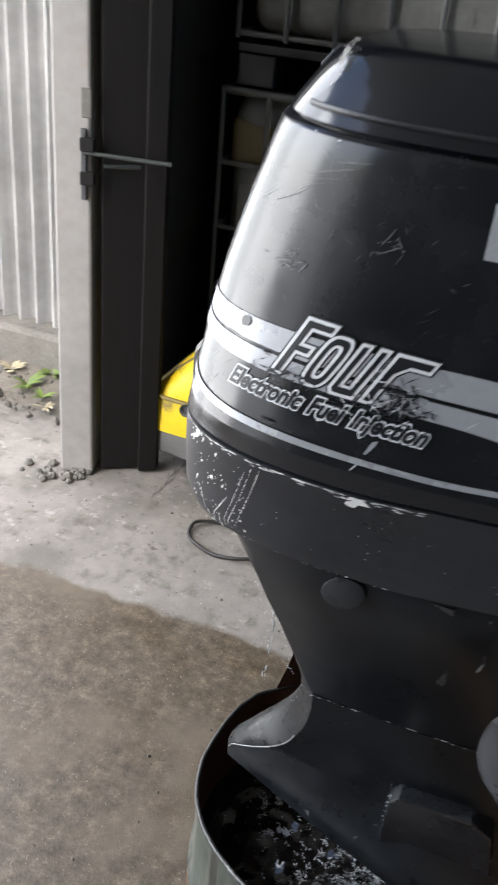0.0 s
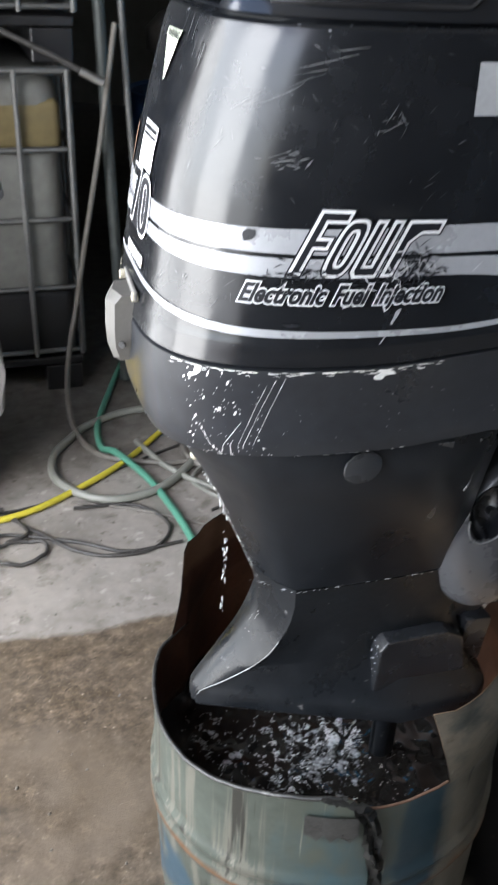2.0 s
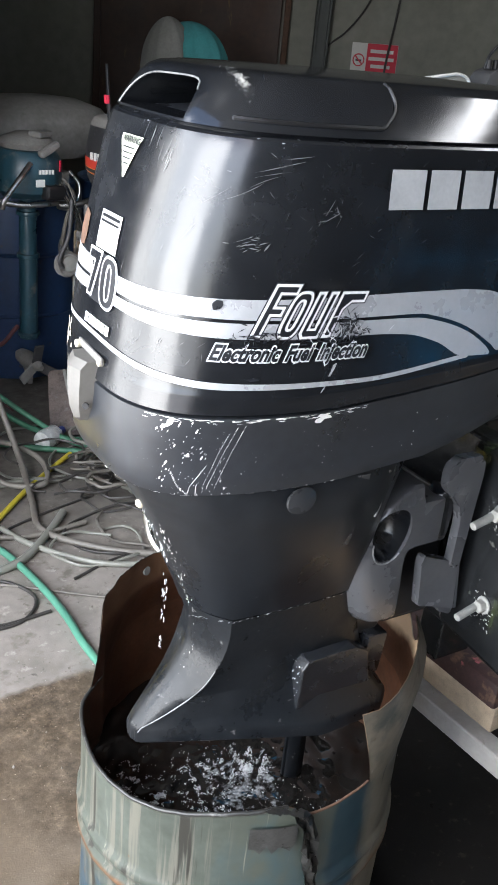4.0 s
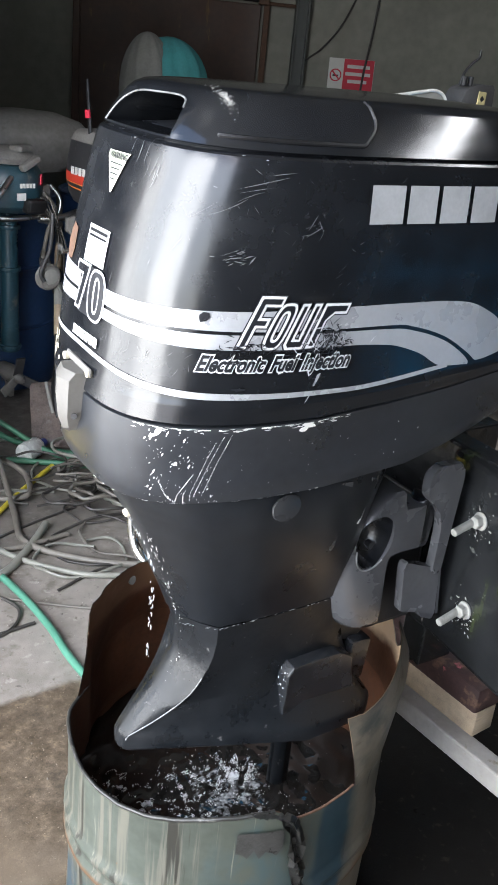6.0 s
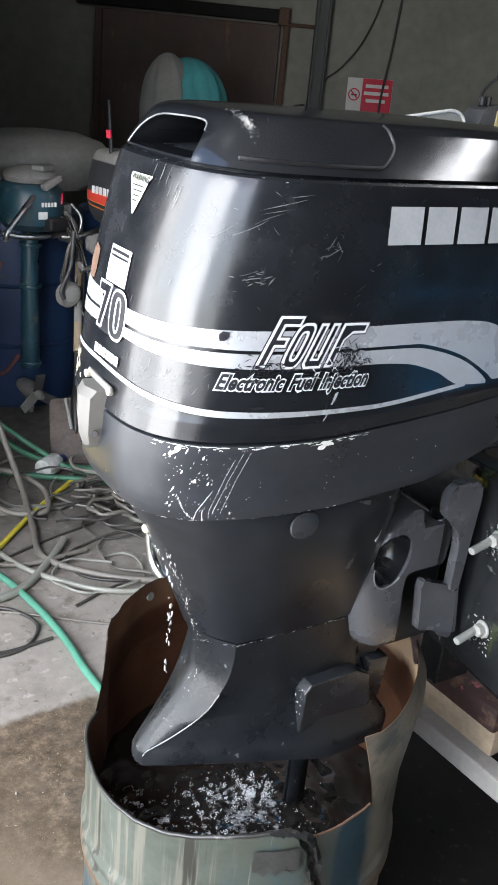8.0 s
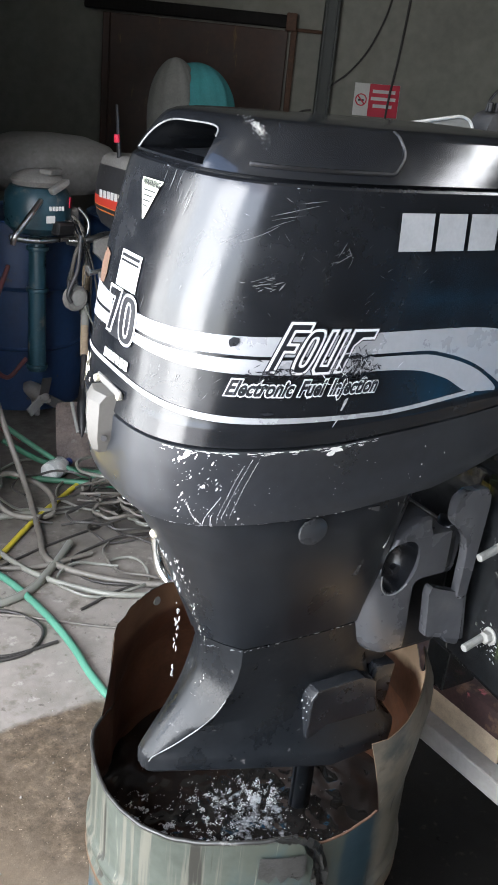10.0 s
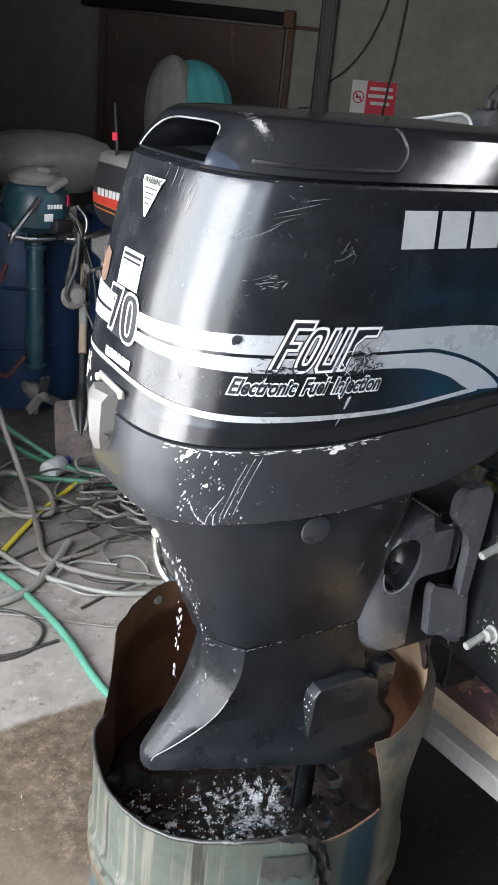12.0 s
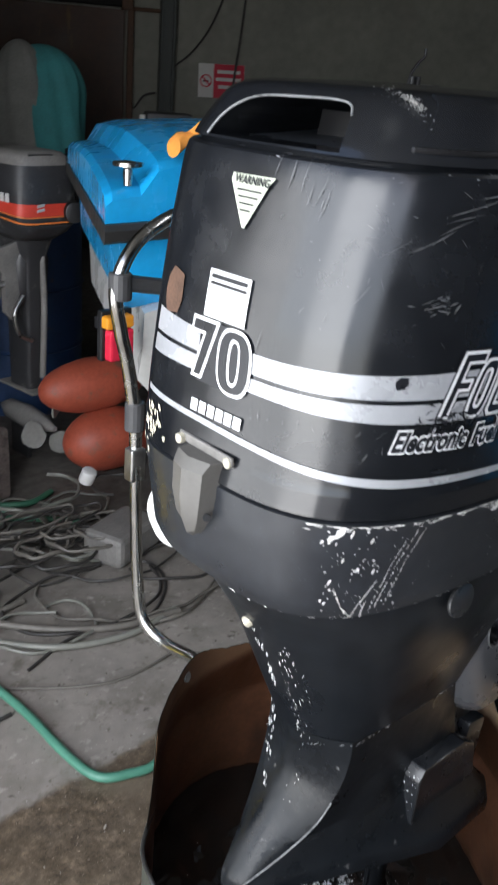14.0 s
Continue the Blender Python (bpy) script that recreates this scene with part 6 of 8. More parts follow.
for k in range(26000):
    cx, cy, spread, rise = rnd.choice(((0.015, -0.012, 0.022, 0.030), (0.03, -0.02, 0.016, 0.034), (-0.03, 0.0, 0.022, 0.020), (-0.09, -0.012, 0.022, 0.014), (-0.10, -0.10, 0.020, 0.008), (-0.17, -0.015, 0.018, 0.006), (-0.2, 0.05, 0.02, 0.006), (-0.03, -0.05, 0.08, 0.005)))
    x, y = rnd.gauss(cx, spread), rnd.gauss(cy, spread)
    lump = noise.noise((x * 60, y * 60, 3.0)) + 0.6 * noise.noise((x * 150, y * 150, 7.0))
    if x * x + y * y > 0.25**2 or lump < 0.10 + 0.45 * rnd.random():
        continue
    r = rnd.choice((0.0003, 0.0004, 0.0005, 0.0007, 0.0010))
    base = 0.008 * noise.noise((x * 22, y * 22, 1.0)) + 0.004 * noise.noise((x * 55, y * 55, 4.0)) + 0.0015 * noise.noise((x * 130, y * 130, 9.0))
    m = Matrix.Translation((x, y, WZ + base + rise * max(lump, 0) * rnd.random())) @ pose(0, 0, 0, rnd.uniform(-40, 40), rnd.uniform(-40, 40), rnd.uniform(0, 360)) @ Matrix.Diagonal((r * rnd.uniform(0.8, 1.8), r * rnd.uniform(0.8, 1.3), r * rnd.uniform(0.6, 1.1), 1))
    n0 = len(vv)
    vv += [m @ v for v in dv]
    ff += [[n0 + i for i in f] for f in df]
bm.free()
bm = bmesh.new()
me = bpy.data.meshes.new("froth")
me.from_pydata([tuple(v) for v in vv], [], ff)
bm.from_mesh(me)
bpy.data.meshes.remove(me)
solo("froth", bm, M["foam"], "white splashes and froth on the water", "froth", 60, kind="stuff")

# ---- the stand the motor hangs on: wet black board with bolts, timbers and a painted beam
board = thing("mounting_board", None, "wet black mounting board, green with algae, with clamp bolts", "board")
part("panel", boxbm((0.05, 0.66, 0.38), (0.368, 0.03, 0.80), bevel=0.006), M["board"], board)
for y in (-0.05, 0.25):
    part("batten", boxbm((0.09, 0.06, 0.52), (0.4385, y, 0.736), bevel=0.004), M["board"], board, "dark upright batten")
part("front_plank", boxbm((0.035, 0.26, 0.37), (0.340, -0.24, 0.800), (0, 0, -6), bevel=0.012), M["board"], board)
for y, z in ((-0.211, 0.892), (-0.220, 0.720)):
    part("clamp_bolt", cylbm(0.007, 0.055, (0.292, y + 0.004, z - 0.006), (0, 80, 5), n=12, bevel=0.0015), M["zinc"], board, "salt-crusted clamp bolt")
    part("washer", cylbm(0.016, 0.005, (0.3225, y, z), (0, 90, -6), n=20, bevel=0.002), M["zinc"], board, "salt-crusted washer")
    part("nut", cylbm(0.0115, 0.014, (0.314, y, z), (0, 90, 0), n=6, bevel=0.002), M["zinc"], board, "salt-crusted nut")
    bm = bmesh.new()
    q = random.Random(int(z * 1000))
    for k in range(90):
        r = q.choice((0.0005, 0.0007, 0.001, 0.002))
        dy = q.gauss(0, 0.014)
        bmesh.ops.create_icosphere(bm, subdivisions=1, radius=r * 0.7, matrix=pose(0.3215 + 0.1 * dy, y + dy, z + q.gauss(-0.008, 0.016), q.uniform(0, 90), 0, 0) @ Matrix.Diagonal((0.5, q.uniform(0.8, 3), 1.0, 1)))
    tagged(part("salt_crust", bm, M["zinc"], board, "white salt crust"), kind="stuff")
solo("timber_block", boxbm((0.10, 0.34, 0.06), (0.497, -0.022, 0.4455), (0, 0, 3), 0.008), M["redwood"], "weathered red painted timber under the board", "timber", 30)
solo("timber_block", boxbm((0.06, 0.46, 0.061), (0.482, 0.040, 0.384), (0, 0, 4), 0.004), M["wood"], "pale sawn timber laid on the beam", "timber", 30)
trestle = thing("support_beam", None, "off-white painted beam carrying the motor's stand", "beam")
part("beam", boxbm((0.045, 1.5, 0.048), (0.462, -0.30, 0.329), (0, 0, 4), 0.005), M["paintedbeam"], trestle)
for yy in (-0.85, 0.35):
    part("leg", boxbm((0.04, 0.08, 0.304), (0.462, yy, 0.152), bevel=0.004), M["paintedbeam"], trestle)

# ---- yellow pressure washer by the door
washer = thing("pressure_washer", pose(-0.80, 1.46, 0), "dirty yellow pressure washer on wheels with a dark handle", "pressure washer")


def washer_ring(x, z0, z1, half, crown):
    """Across the machine: straight sides that round over into a dusty crown."""
    ring = []
    for k in range(15):
        f = k / 14
        a = math.pi * f
        y = -math.cos(a)
        lift = abs(math.sin(a)) ** 0.45
        ring.append((x, half * math.copysign(abs(y) ** 0.55, y) * (1 - 0.16 * lift * (crown - z0)), z0 + (z1 - z0) * lift))
    return ring


SHELL_TOP = [(-0.290, 0.20), (-0.286, 0.252), (-0.270, 0.283), (-0.240, 0.315), (-0.193, 0.371), (-0.140, 0.424), (-0.081, 0.474), (-0.03, 0.512), (0.024, 0.548), (0.07, 0.566), (0.109, 0.575), (0.18, 0.577), (0.247, 0.574), (0.262, 0.55), (0.270, 0.48)]
SHELL_LOW = [(-0.290, 0.170), (-0.20, 0.160), (-0.05, 0.156), (-0.02, 0.170), (0.02, 0.205), (0.07, 0.232), (0.122, 0.240), (0.18, 0.232), (0.225, 0.215), (0.27, 0.24)]
part("shell", loft([washer_ring(x, lerp(x, SHELL_LOW), z, 0.118 + 0.016 * min(1, (x + 0.30) / 0.06), 0.58) for x, z in SHELL_TOP]), M["yellow"], washer, "dusty yellow plastic shell", smooth=40)
part("crown_dust", loft([[(x, y, lerp(x, SHELL_TOP) + 0.0025 - 1.3 * y * y) for y in (-0.085, -0.05, 0.0, 0.05, 0.085)] + [(x, y, lerp(x, SHELL_TOP) - 0.012 - 1.3 * y * y) for y in (0.085, -0.085)] for x in (-0.268, -0.2, -0.1, 0.0, 0.06)]), M["dirtyellow"], washer, "dusty brown crown of the shell", smooth=40)
part("base", prism([(-0.292, 0.168), (-0.286, 0.125), (-0.266, 0.095), (-0.22, 0.080), (-0.10, 0.072), (0.00, 0.075), (0.03, 0.13), (0.20, 0.13), (0.24, 0.10), (0.262, 0.13), (0.255, 0.215), (0.05, 0.215), (0.0, 0.185), (-0.05, 0.154)], -0.130, 0.130, 0.012), M["greyplast"], washer, "grey plastic base", smooth=35)
part("wheel_arch", prism([(0.122 + 0.128 * math.cos(a), 0.105 + 0.128 * math.sin(a)) for a in [math.pi * (-0.06 + 1.12 * k / 18) for k in range(19)]], -0.136, -0.10, 0.006), M["darkgrey"], washer, "dark grey wheel arch", smooth=35)
for yy in (-0.152, 0.152):
    wheel = part("wheel", revolve([(0.02, -0.024), (0.092, -0.024), (0.101, -0.016), (0.104, 0), (0.101, 0.016), (0.092, 0.024), (0.02, 0.024)], 44, (0.122, yy, 0.104), (90, 0, 0)), M["rubber"], washer, "black rubber tyre", smooth=40)
    part("hub", revolve([(0.004, -0.026), (0.03, -0.029), (0.050, -0.026), (0.055, -0.030), (0.084, -0.029), (0.090, -0.022), (0.092, 0.018), (0.004, 0.02)], 36, (0.122, yy, 0.104), (-90, 0, 0)), M["greyplast"], wheel, "dusty grey hub", smooth=40)
part("recess", boxbm((0.064, 0.016, 0.105), (-0.045, -0.133, 0.398), (0, 4, 0), bevel=0.007), M["black"], washer, "dark recessed hose holder")
part("recess_peg", tube([(-0.045, -0.142, 0.362), (-0.043, -0.146, 0.40), (-0.044, -0.141, 0.432)], 0.010, 8), M["darkgrey"], washer, smooth=50)
part("dial", revolve([(0.004, 0.0), (0.012, 0.0), (0.016, 0.006), (0.022, 0.008), (0.023, -0.01)], 24, (-0.124, -0.137, 0.262), (90, 0, 0)), M["darkgrey"], washer, "round dark dial", smooth=40)
part("trim_line", tube([(-0.283, -0.118, 0.288), (-0.20, -0.131, 0.283), (-0.06, -0.1335, 0.283), (0.0, -0.1335, 0.300), (0.05, -0.1335, 0.330), (0.122, -0.1335, 0.346), (0.20, -0.1335, 0.338), (0.264, -0.1335, 0.322)], 0.007, 8), M["dirtyellow"], washer, "dirt line along the shell", smooth=60)
for i in range(4):
    part("vent_slot", boxbm((0.010, 0.010, 0.090), (0.128 + 0.036 * i, -0.130, 0.440), (0, 3, 0), bevel=0.003), M["dirtyellow"], washer)
for i in range(4):
    part("roof_rib", boxbm((0.018, 0.21, 0.030), (0.120 + 0.038 * i, 0, 0.572), bevel=0.006), M["dirtyellow"], washer, "dusty rib")
part("outlet", cylbm(0.017, 0.06, (-0.052, -0.146, 0.252), (30, 0, 0), n=16, bevel=0.003), M["steel"], washer, "metal hose outlet")
for yy in (-0.115, 0.115):
    part("handle_bar", tube([(0.262, yy, 0.24), (0.262, yy, 0.50), (0.258, yy, 0.70), (0.262, yy, 0.775), (0.285, yy, 0.82), (0.375, yy, 0.915)], 0.016, 10), M["darkgrey"], washer, "dark bent handle bar", smooth=60)
    part("handle_joint", cylbm(0.024, 0.05, (0.258, yy, 0.765), n=14, bevel=0.005), M["darkgrey"], washer, smooth=40)
part("grip", cylbm(0.019, 0.24, (0.375, 0, 0.915), (90, 0, 0), n=14, bevel=0.004), M["darkgrey"], washer)
part("lance_holder", prism([(0.286, 0.50), (0.345, 0.515), (0.350, 0.43), (0.338, 0.315), (0.320, 0.285), (0.300, 0.32), (0.288, 0.42)], -0.155, -0.10, 0.010), M["greyplast"], washer, "grey lance holder", smooth=35)
part("lance_clip", boxbm((0.034, 0.03, 0.030), (0.300, -0.125, 0.555), bevel=0.008), M["clearplast"], washer)

# ---- caged plastic tanks, stacked
def caged_tank(name, m, label, upper):
    t = thing(name, m, label, "tank", group="stacked caged tanks")
    W, D, H = 0.98, 1.0, 0.98
    z0 = 0.14
    part("bottle", boxbm((W - 0.05, D - 0.05, H - 0.04), (0, 0, z0 + H / 2), bevel=0.07, seg=4), M["tank"], t, "milky plastic tank", smooth=40)
    if not upper:
        part("yellowed_band", boxbm((W - 0.045, D - 0.045, 0.17), (0, 0, z0 + 0.80), bevel=0.03, seg=3), M["tankyellow"], t, "yellowed band of the tank", smooth=40)
        part("label_plate", boxbm((0.42, 0.004, 0.40), (-0.20, -D / 2 - 0.010, z0 + 0.47), bevel=0.001), M["plate"], t, "dull metal label plate")
        part("white_strip", boxbm((0.57, 0.004, 0.055), (-0.085, -D / 2 - 0.008, z0 + 0.685), bevel=0.001), M["plate"], t, "pale strip")
    if not upper:
        part("dark_base", boxbm((W - 0.03, D - 0.03, 0.25), (0, 0, z0 + 0.125), bevel=0.03, seg=3), M["black"], t, "black bottom quarter of the tank", smooth=40)
    for z in (0.02, 0.26, 0.50, 0.73, 0.97):
        pts = [(-W / 2, -D / 2, z0 + z), (W / 2, -D / 2, z0 + z), (W / 2, D / 2, z0 + z), (-W / 2, D / 2, z0 + z), (-W / 2, -D / 2, z0 + z)]
        r = 0.014 if z > 0.9 else 0.010
        part("cage_ring", tube(pts, r, 8, smooth=False), M["cage"], t, smooth=60)
    for k in range(7):
        f = -W / 2 + W * k / 6
        part("cage_bar", cylbm(0.009, 0.97, (f, -D / 2 - 0.006, z0 + 0.49), n=8), M["cage"], t)
        part("cage_bar", cylbm(0.009, 0.97, (W / 2 + 0.006, f, z0 + 0.49), n=8), M["cage"], t)
    for k in range(3):
        part("pallet_foot", boxbm((0.13, D, 0.10), (-W / 2 + 0.07 + (W - 0.14) * k / 2, 0, 0.05), bevel=0.006), M["black"], t)
    part("pallet_deck", boxbm((W, D, 0.03), (0, 0, 0.118), bevel=0.006), M["black"], t)
    return t


caged_tank("caged_tank", pose(-0.645, 2.52, 0, 0, 0, 0), "dirty caged plastic tank on a pallet, yellowed towards its top", False)
caged_tank("caged_tank", pose(-0.62, 2.53, 1.13, 0, 0, 1), "white caged plastic tank stacked on another", True)

# ---- back of the workshop
def old_outboard(m):
    """Small old teal outboard on a blue drum's stand, with its steering clamp."""
    o = thing("old_outboard", m, "small old teal outboard motor with a dusty top", "outboard motor")
    part("head", revolve([(0.03, 0.86), (0.10, 0.87), (0.135, 0.90), (0.142, 0.97), (0.135, 1.03), (0.115, 1.06), (0.05, 1.075), (0.01, 1.078)], 28), M["bluemotor"], o, "dark teal engine head", smooth=40)
    part("flywheel", revolve([(0.01, 1.06), (0.105, 1.065), (0.112, 1.085), (0.10, 1.105), (0.05, 1.125), (0.01, 1.13)], 24), M["dustygrey"], o, "dusty grey flywheel cover", smooth=40)
    part("starter", boxbm((0.09, 0.06, 0.025), (0.03, -0.06, 1.125), (0, 0, 30), 0.008), M["dustygrey"], o)
    for k in range(5):
        part("name_mark", boxbm((0.010, 0.006, 0.018), (-0.012 + 0.014 * k, -0.1405, 0.988), bevel=0.001), M["signwhite"], o, "white maker's mark")
    part("badge", boxbm((0.04, 0.006, 0.03), (-0.012, -0.143, 0.945), bevel=0.002), M["signwhite"], o, "white sticker")
    part("flag_sticker", boxbm((0.022, 0.006, 0.045), (0.098, -0.102, 1.005), (0, 8, 44), 0.002), M["redlens"], o, "small red and white sticker")
    part("carburettor", boxbm((0.06, 0.05, 0.06), (0.13, -0.05, 0.95), (0, 0, 20), 0.012), M["dustygrey"], o)
    part("fuel_line", tube([(0.12, -0.08, 0.95), (0.16, -0.11, 0.88), (0.12, -0.12, 0.80), (0.11, -0.1, 0.70), (0.12, -0.06, 0.62)], 0.009, 8), M["cable"], o, smooth=60)
    part("shaft", cylbm(0.040, 0.62, (0, 0, 0.56), n=24, r2=0.036), M["bluemotor"], o, "dark teal shaft housing", smooth=40)
    for z in (0.80, 0.62, 0.27):
        part("collar", cylbm(0.048, 0.018, (0, 0, z), n=24, bevel=0.003), M["bluemotor"], o, smooth=40)
    part("clamp_bar", tube([(-0.15, -0.05, 0.86), (-0.05, -0.07, 0.845), (0.10, -0.07, 0.85), (0.20, -0.05, 0.86)], 0.012, 8), M["steel"], o, "steel clamp bar", smooth=60)
    part("clamp_screw", cylbm(0.012, 0.12, (0.14, -0.10, 0.83), (90, 0, 20), n=10), M["steel"], o)
    part("carry_handle", tube([(0.13, -0.06, 0.70), (0.10, -0.10, 0.66), (0.12, -0.11, 0.62), (0.15, -0.08, 0.63), (0.15, -0.05, 0.69)], 0.010, 8), M["darkgrey"], o, smooth=60)
    part("gearcase", revolve([(0.012, -0.10), (0.032, -0.06), (0.040, 0.0), (0.030, 0.08), (0.010, 0.14)], 18, (0, 0.02, 0.14), (90, 0, 0)), M["dustygrey"], o, smooth=40)
    part("skeg", prism([(-0.03, 0.16), (0.03, 0.16), (0.02, 0.02), (0.0, 0.02)], 0.012, 0.028), M["dustygrey"], o)
    for k in range(3):
        part("blade", boxbm((0.045, 0.012, 0.10), (0.055 * math.sin(k * 2.09), -0.085, 0.14 + 0.055 * math.cos(k * 2.09)), (20, k * 120, 0), 0.005), M["greycloth" if k == 2 else "darkgrey"], o, "propeller blade")
    part("tiller", tube([(-0.05, -0.13, 1.02), (-0.12, -0.18, 0.97), (-0.19, -0.2, 0.90), (-0.20, -0.19, 0.86)], 0.011, 8), M["steel"], o, "bent steel tiller arm", smooth=60)
    part("recoil_grip", boxbm((0.10, 0.035, 0.03), (0.03, -0.135, 1.075), (0, -25, 12), 0.010), M["dustygrey"], o, "grey starter grip")
    part("air_box", boxbm((0.10, 0.05, 0.06), (0.05, -0.135, 0.905), (0, 4, 10), 0.014), M["black"], o, "black air box")
    part("hook", tube([(0.155, -0.07, 0.98), (0.19, -0.09, 0.93), (0.185, -0.1, 0.88), (0.16, -0.1, 0.85)], 0.007, 8), M["steel"], o, smooth=60)
    part("clamp_bar", tube([(0.10, -0.09, 0.845), (0.17, -0.12, 0.85), (0.25, -0.12, 0.87), (0.29, -0.11, 0.87)], 0.015, 8), M["steel"], o, "steel clamp handle", smooth=60)
    for k in range(4):
        part("control_wire", tube([(0.06 + 0.02 * k, -0.13, 0.94), (0.12 + 0.02 * k, -0.17, 0.82 - 0.03 * k), (0.10 + 0.04 * k, -0.15, 0.66 - 0.05 * k), (0.16 + 0.03 * k, -0.1, 0.52 - 0.08 * k)], 0.004, 6), M["cable" if k % 2 else "blackcable"], o, smooth=60)
    return o


def black_outboard(m):
    """Black outboard with an orange to red stripe: square-shouldered cowl, slim leg with its swivel bracket."""
    o = thing("black_outboard", m, "dusty black outboard motor with an orange-red stripe", "outboard motor")

    def sec(z, w, d, tilt=0.0, power=0.38, n=40):
        return [(w * math.copysign(abs(math.cos(a)) ** power, math.cos(a)), d * math.copysign(abs(math.sin(a)) ** power, math.sin(a)), z + tilt * math.sin(a)) for a in [2 * math.pi * k / n for k in range(n)]]

    part("cowl", loft([sec(1.045, 0.146, 0.178, 0.016), sec(1.06, 0.157, 0.188, 0.014), sec(1.15, 0.154, 0.186, 0.006), sec(1.235, 0.141, 0.172), sec(1.262, 0.130, 0.160), sec(1.276, 0.112, 0.142), sec(1.280, 0.07, 0.10)]), M["mariner"], o, "black engine cowl", smooth=40)
    part("top_dust", loft([sec(1.236, 0.1415, 0.1725), sec(1.263, 0.131, 0.161), sec(1.2775, 0.113, 0.143), sec(1.2815, 0.07, 0.10)]), M["dustygrey"], o, "dust-covered cowl top", smooth=40)
    part("red_stripe", loft([sec(1.075, 0.1575, 0.1885, 0.013), sec(1.112, 0.1572, 0.1882, 0.006)], caps=False), M["redstripe"], o, smooth=40)
    part("orange_stripe", loft([sec(1.050, 0.1525, 0.1835, 0.016), sec(1.0745, 0.1576, 0.1886, 0.013)], caps=False), M["orangestripe"], o, smooth=40)
    for i in range(7):
        part("name_block", boxbm((0.004, 0.022, 0.030), (-0.1575, 0.075 - 0.033 * i, 1.122 + 0.0005 * i), bevel=0.001), M["signwhite"], o)
    for i in range(2):
        part("power_block", boxbm((0.035, 0.004, 0.010), (-0.05, -0.1895, 1.085 + 0.016 * i), (0, -8, 0), 0.001), M["greydecal"], o)
    part("rear_scoop", boxbm((0.12, 0.06, 0.022), (-0.02, -0.125, 1.262), bevel=0.006), M["black"], o, "black scoop mouth")
    part("lower_pan", loft([sec(0.965, 0.085, 0.12), sec(0.995, 0.13, 0.160), sec(1.03, 0.150, 0.180, 0.010), sec(1.046, 0.150, 0.182, 0.016)]), M["mariner"], o, "dusty black lower pan", smooth=40)
    part("leg", loft([sec(0.36, 0.035, 0.07), sec(0.70, 0.042, 0.075), sec(0.88, 0.052, 0.09), sec(0.98, 0.085, 0.12)]), M["mariner"], o, "dusty black leg", smooth=40)
    part("leg_ridge", tube([(0.030, -0.085, 0.90), (0.036, -0.088, 0.70), (0.030, -0.080, 0.42)], 0.014, 10), M["dustygrey"], o, "dusty grey water tube", smooth=50)
    part("swivel", loft([sec(0.70, 0.060, 0.050, 0, 0.6), sec(0.74, 0.085, 0.070, 0, 0.6), sec(0.88, 0.092, 0.085, 0, 0.6), sec(0.93, 0.070, 0.07, 0, 0.6)]), M["mariner"], o, "dusty swivel bracket", smooth=40)
    for yy in (-0.05, 0.07):
        part("clamp_arm", prism([(-0.19, 0.93), (-0.06, 0.96), (-0.05, 0.78), (-0.10, 0.66), (-0.14, 0.70), (-0.13, 0.84), (-0.19, 0.88)], yy - 0.012, yy + 0.012, 0.005), M["dustygrey"], o, "dusty grey clamp arm", smooth=30)
        part("clamp_screw", cylbm(0.010, 0.10, (-0.17, yy, 0.80), (0, 82, 0), n=10), M["steel"], o)
        part("clamp_pad", cylbm(0.022, 0.010, (-0.215, yy, 0.807), (0, 82, 0), n=14, bevel=0.002), M["dustygrey"], o)
    part("tilt_lever", tube([(-0.07, -0.09, 0.76), (-0.12, -0.10, 0.70), (-0.10, -0.10, 0.62), (-0.03, -0.09, 0.58)], 0.009, 8), M["steel"], o, smooth=60)
    pts, faces = text_mesh("20", 0.050, 0, 0.001, 1.0, 0.9)
    part("power_number", laid(pts, faces, lambda u, v: Vector((-0.0945, 0.03 - u, 0.86 + v))), M["signwhite"], o, "white number 20")
    part("tiller_boss", cylbm(0.040, 0.06, (0.10, -0.195, 1.075), (90, 0, -20), n=20, bevel=0.008), M["black"], o, "black tiller boss", smooth=40)
    part("plate", boxbm((0.11, 0.24, 0.012), (0, 0.0, 0.37), bevel=0.005), M["dustygrey"], o, "dusty cavitation plate")
    part("gearcase", revolve([(0.01, -0.18), (0.040, -0.12), (0.048, 0.0), (0.036, 0.12), (0.01, 0.2)], 20, (0, 0, 0.24), (90, 0, 0)), M["dustygrey"], o, smooth=40)
    part("skeg", prism([(-0.01, 0.22), (0.01, 0.22), (0.008, 0.06), (-0.008, 0.06)], -0.02, 0.10), M["mariner"], o)
    for k in range(3):
        a = k * 2.09 + 0.4
        blade = []
        for j in range(7):
            f = j / 6
            r, w, tw = 0.04 + 0.11 * f, 0.055 * math.sin(math.pi * (0.15 + 0.75 * f)), 0.7 - 0.5 * f
            mid_p = Vector((r * math.sin(a), -0.17, 0.24 + r * math.cos(a)))
            across = Vector((math.cos(a) * math.cos(tw), math.sin(tw), -math.sin(a) * math.cos(tw)))
            thick = Vector((-math.cos(a) * math.sin(tw), math.cos(tw), math.sin(a) * math.sin(tw))) * 0.004
            blade.append([mid_p + across * w + thick, mid_p + thick * 1.6, mid_p - across * w + thick, mid_p - across * w - thick, mid_p - thick, mid_p + across * w - thick])
        part("blade", loft(blade), M["greycloth"], o, "pale grey propeller blade", smooth=50)
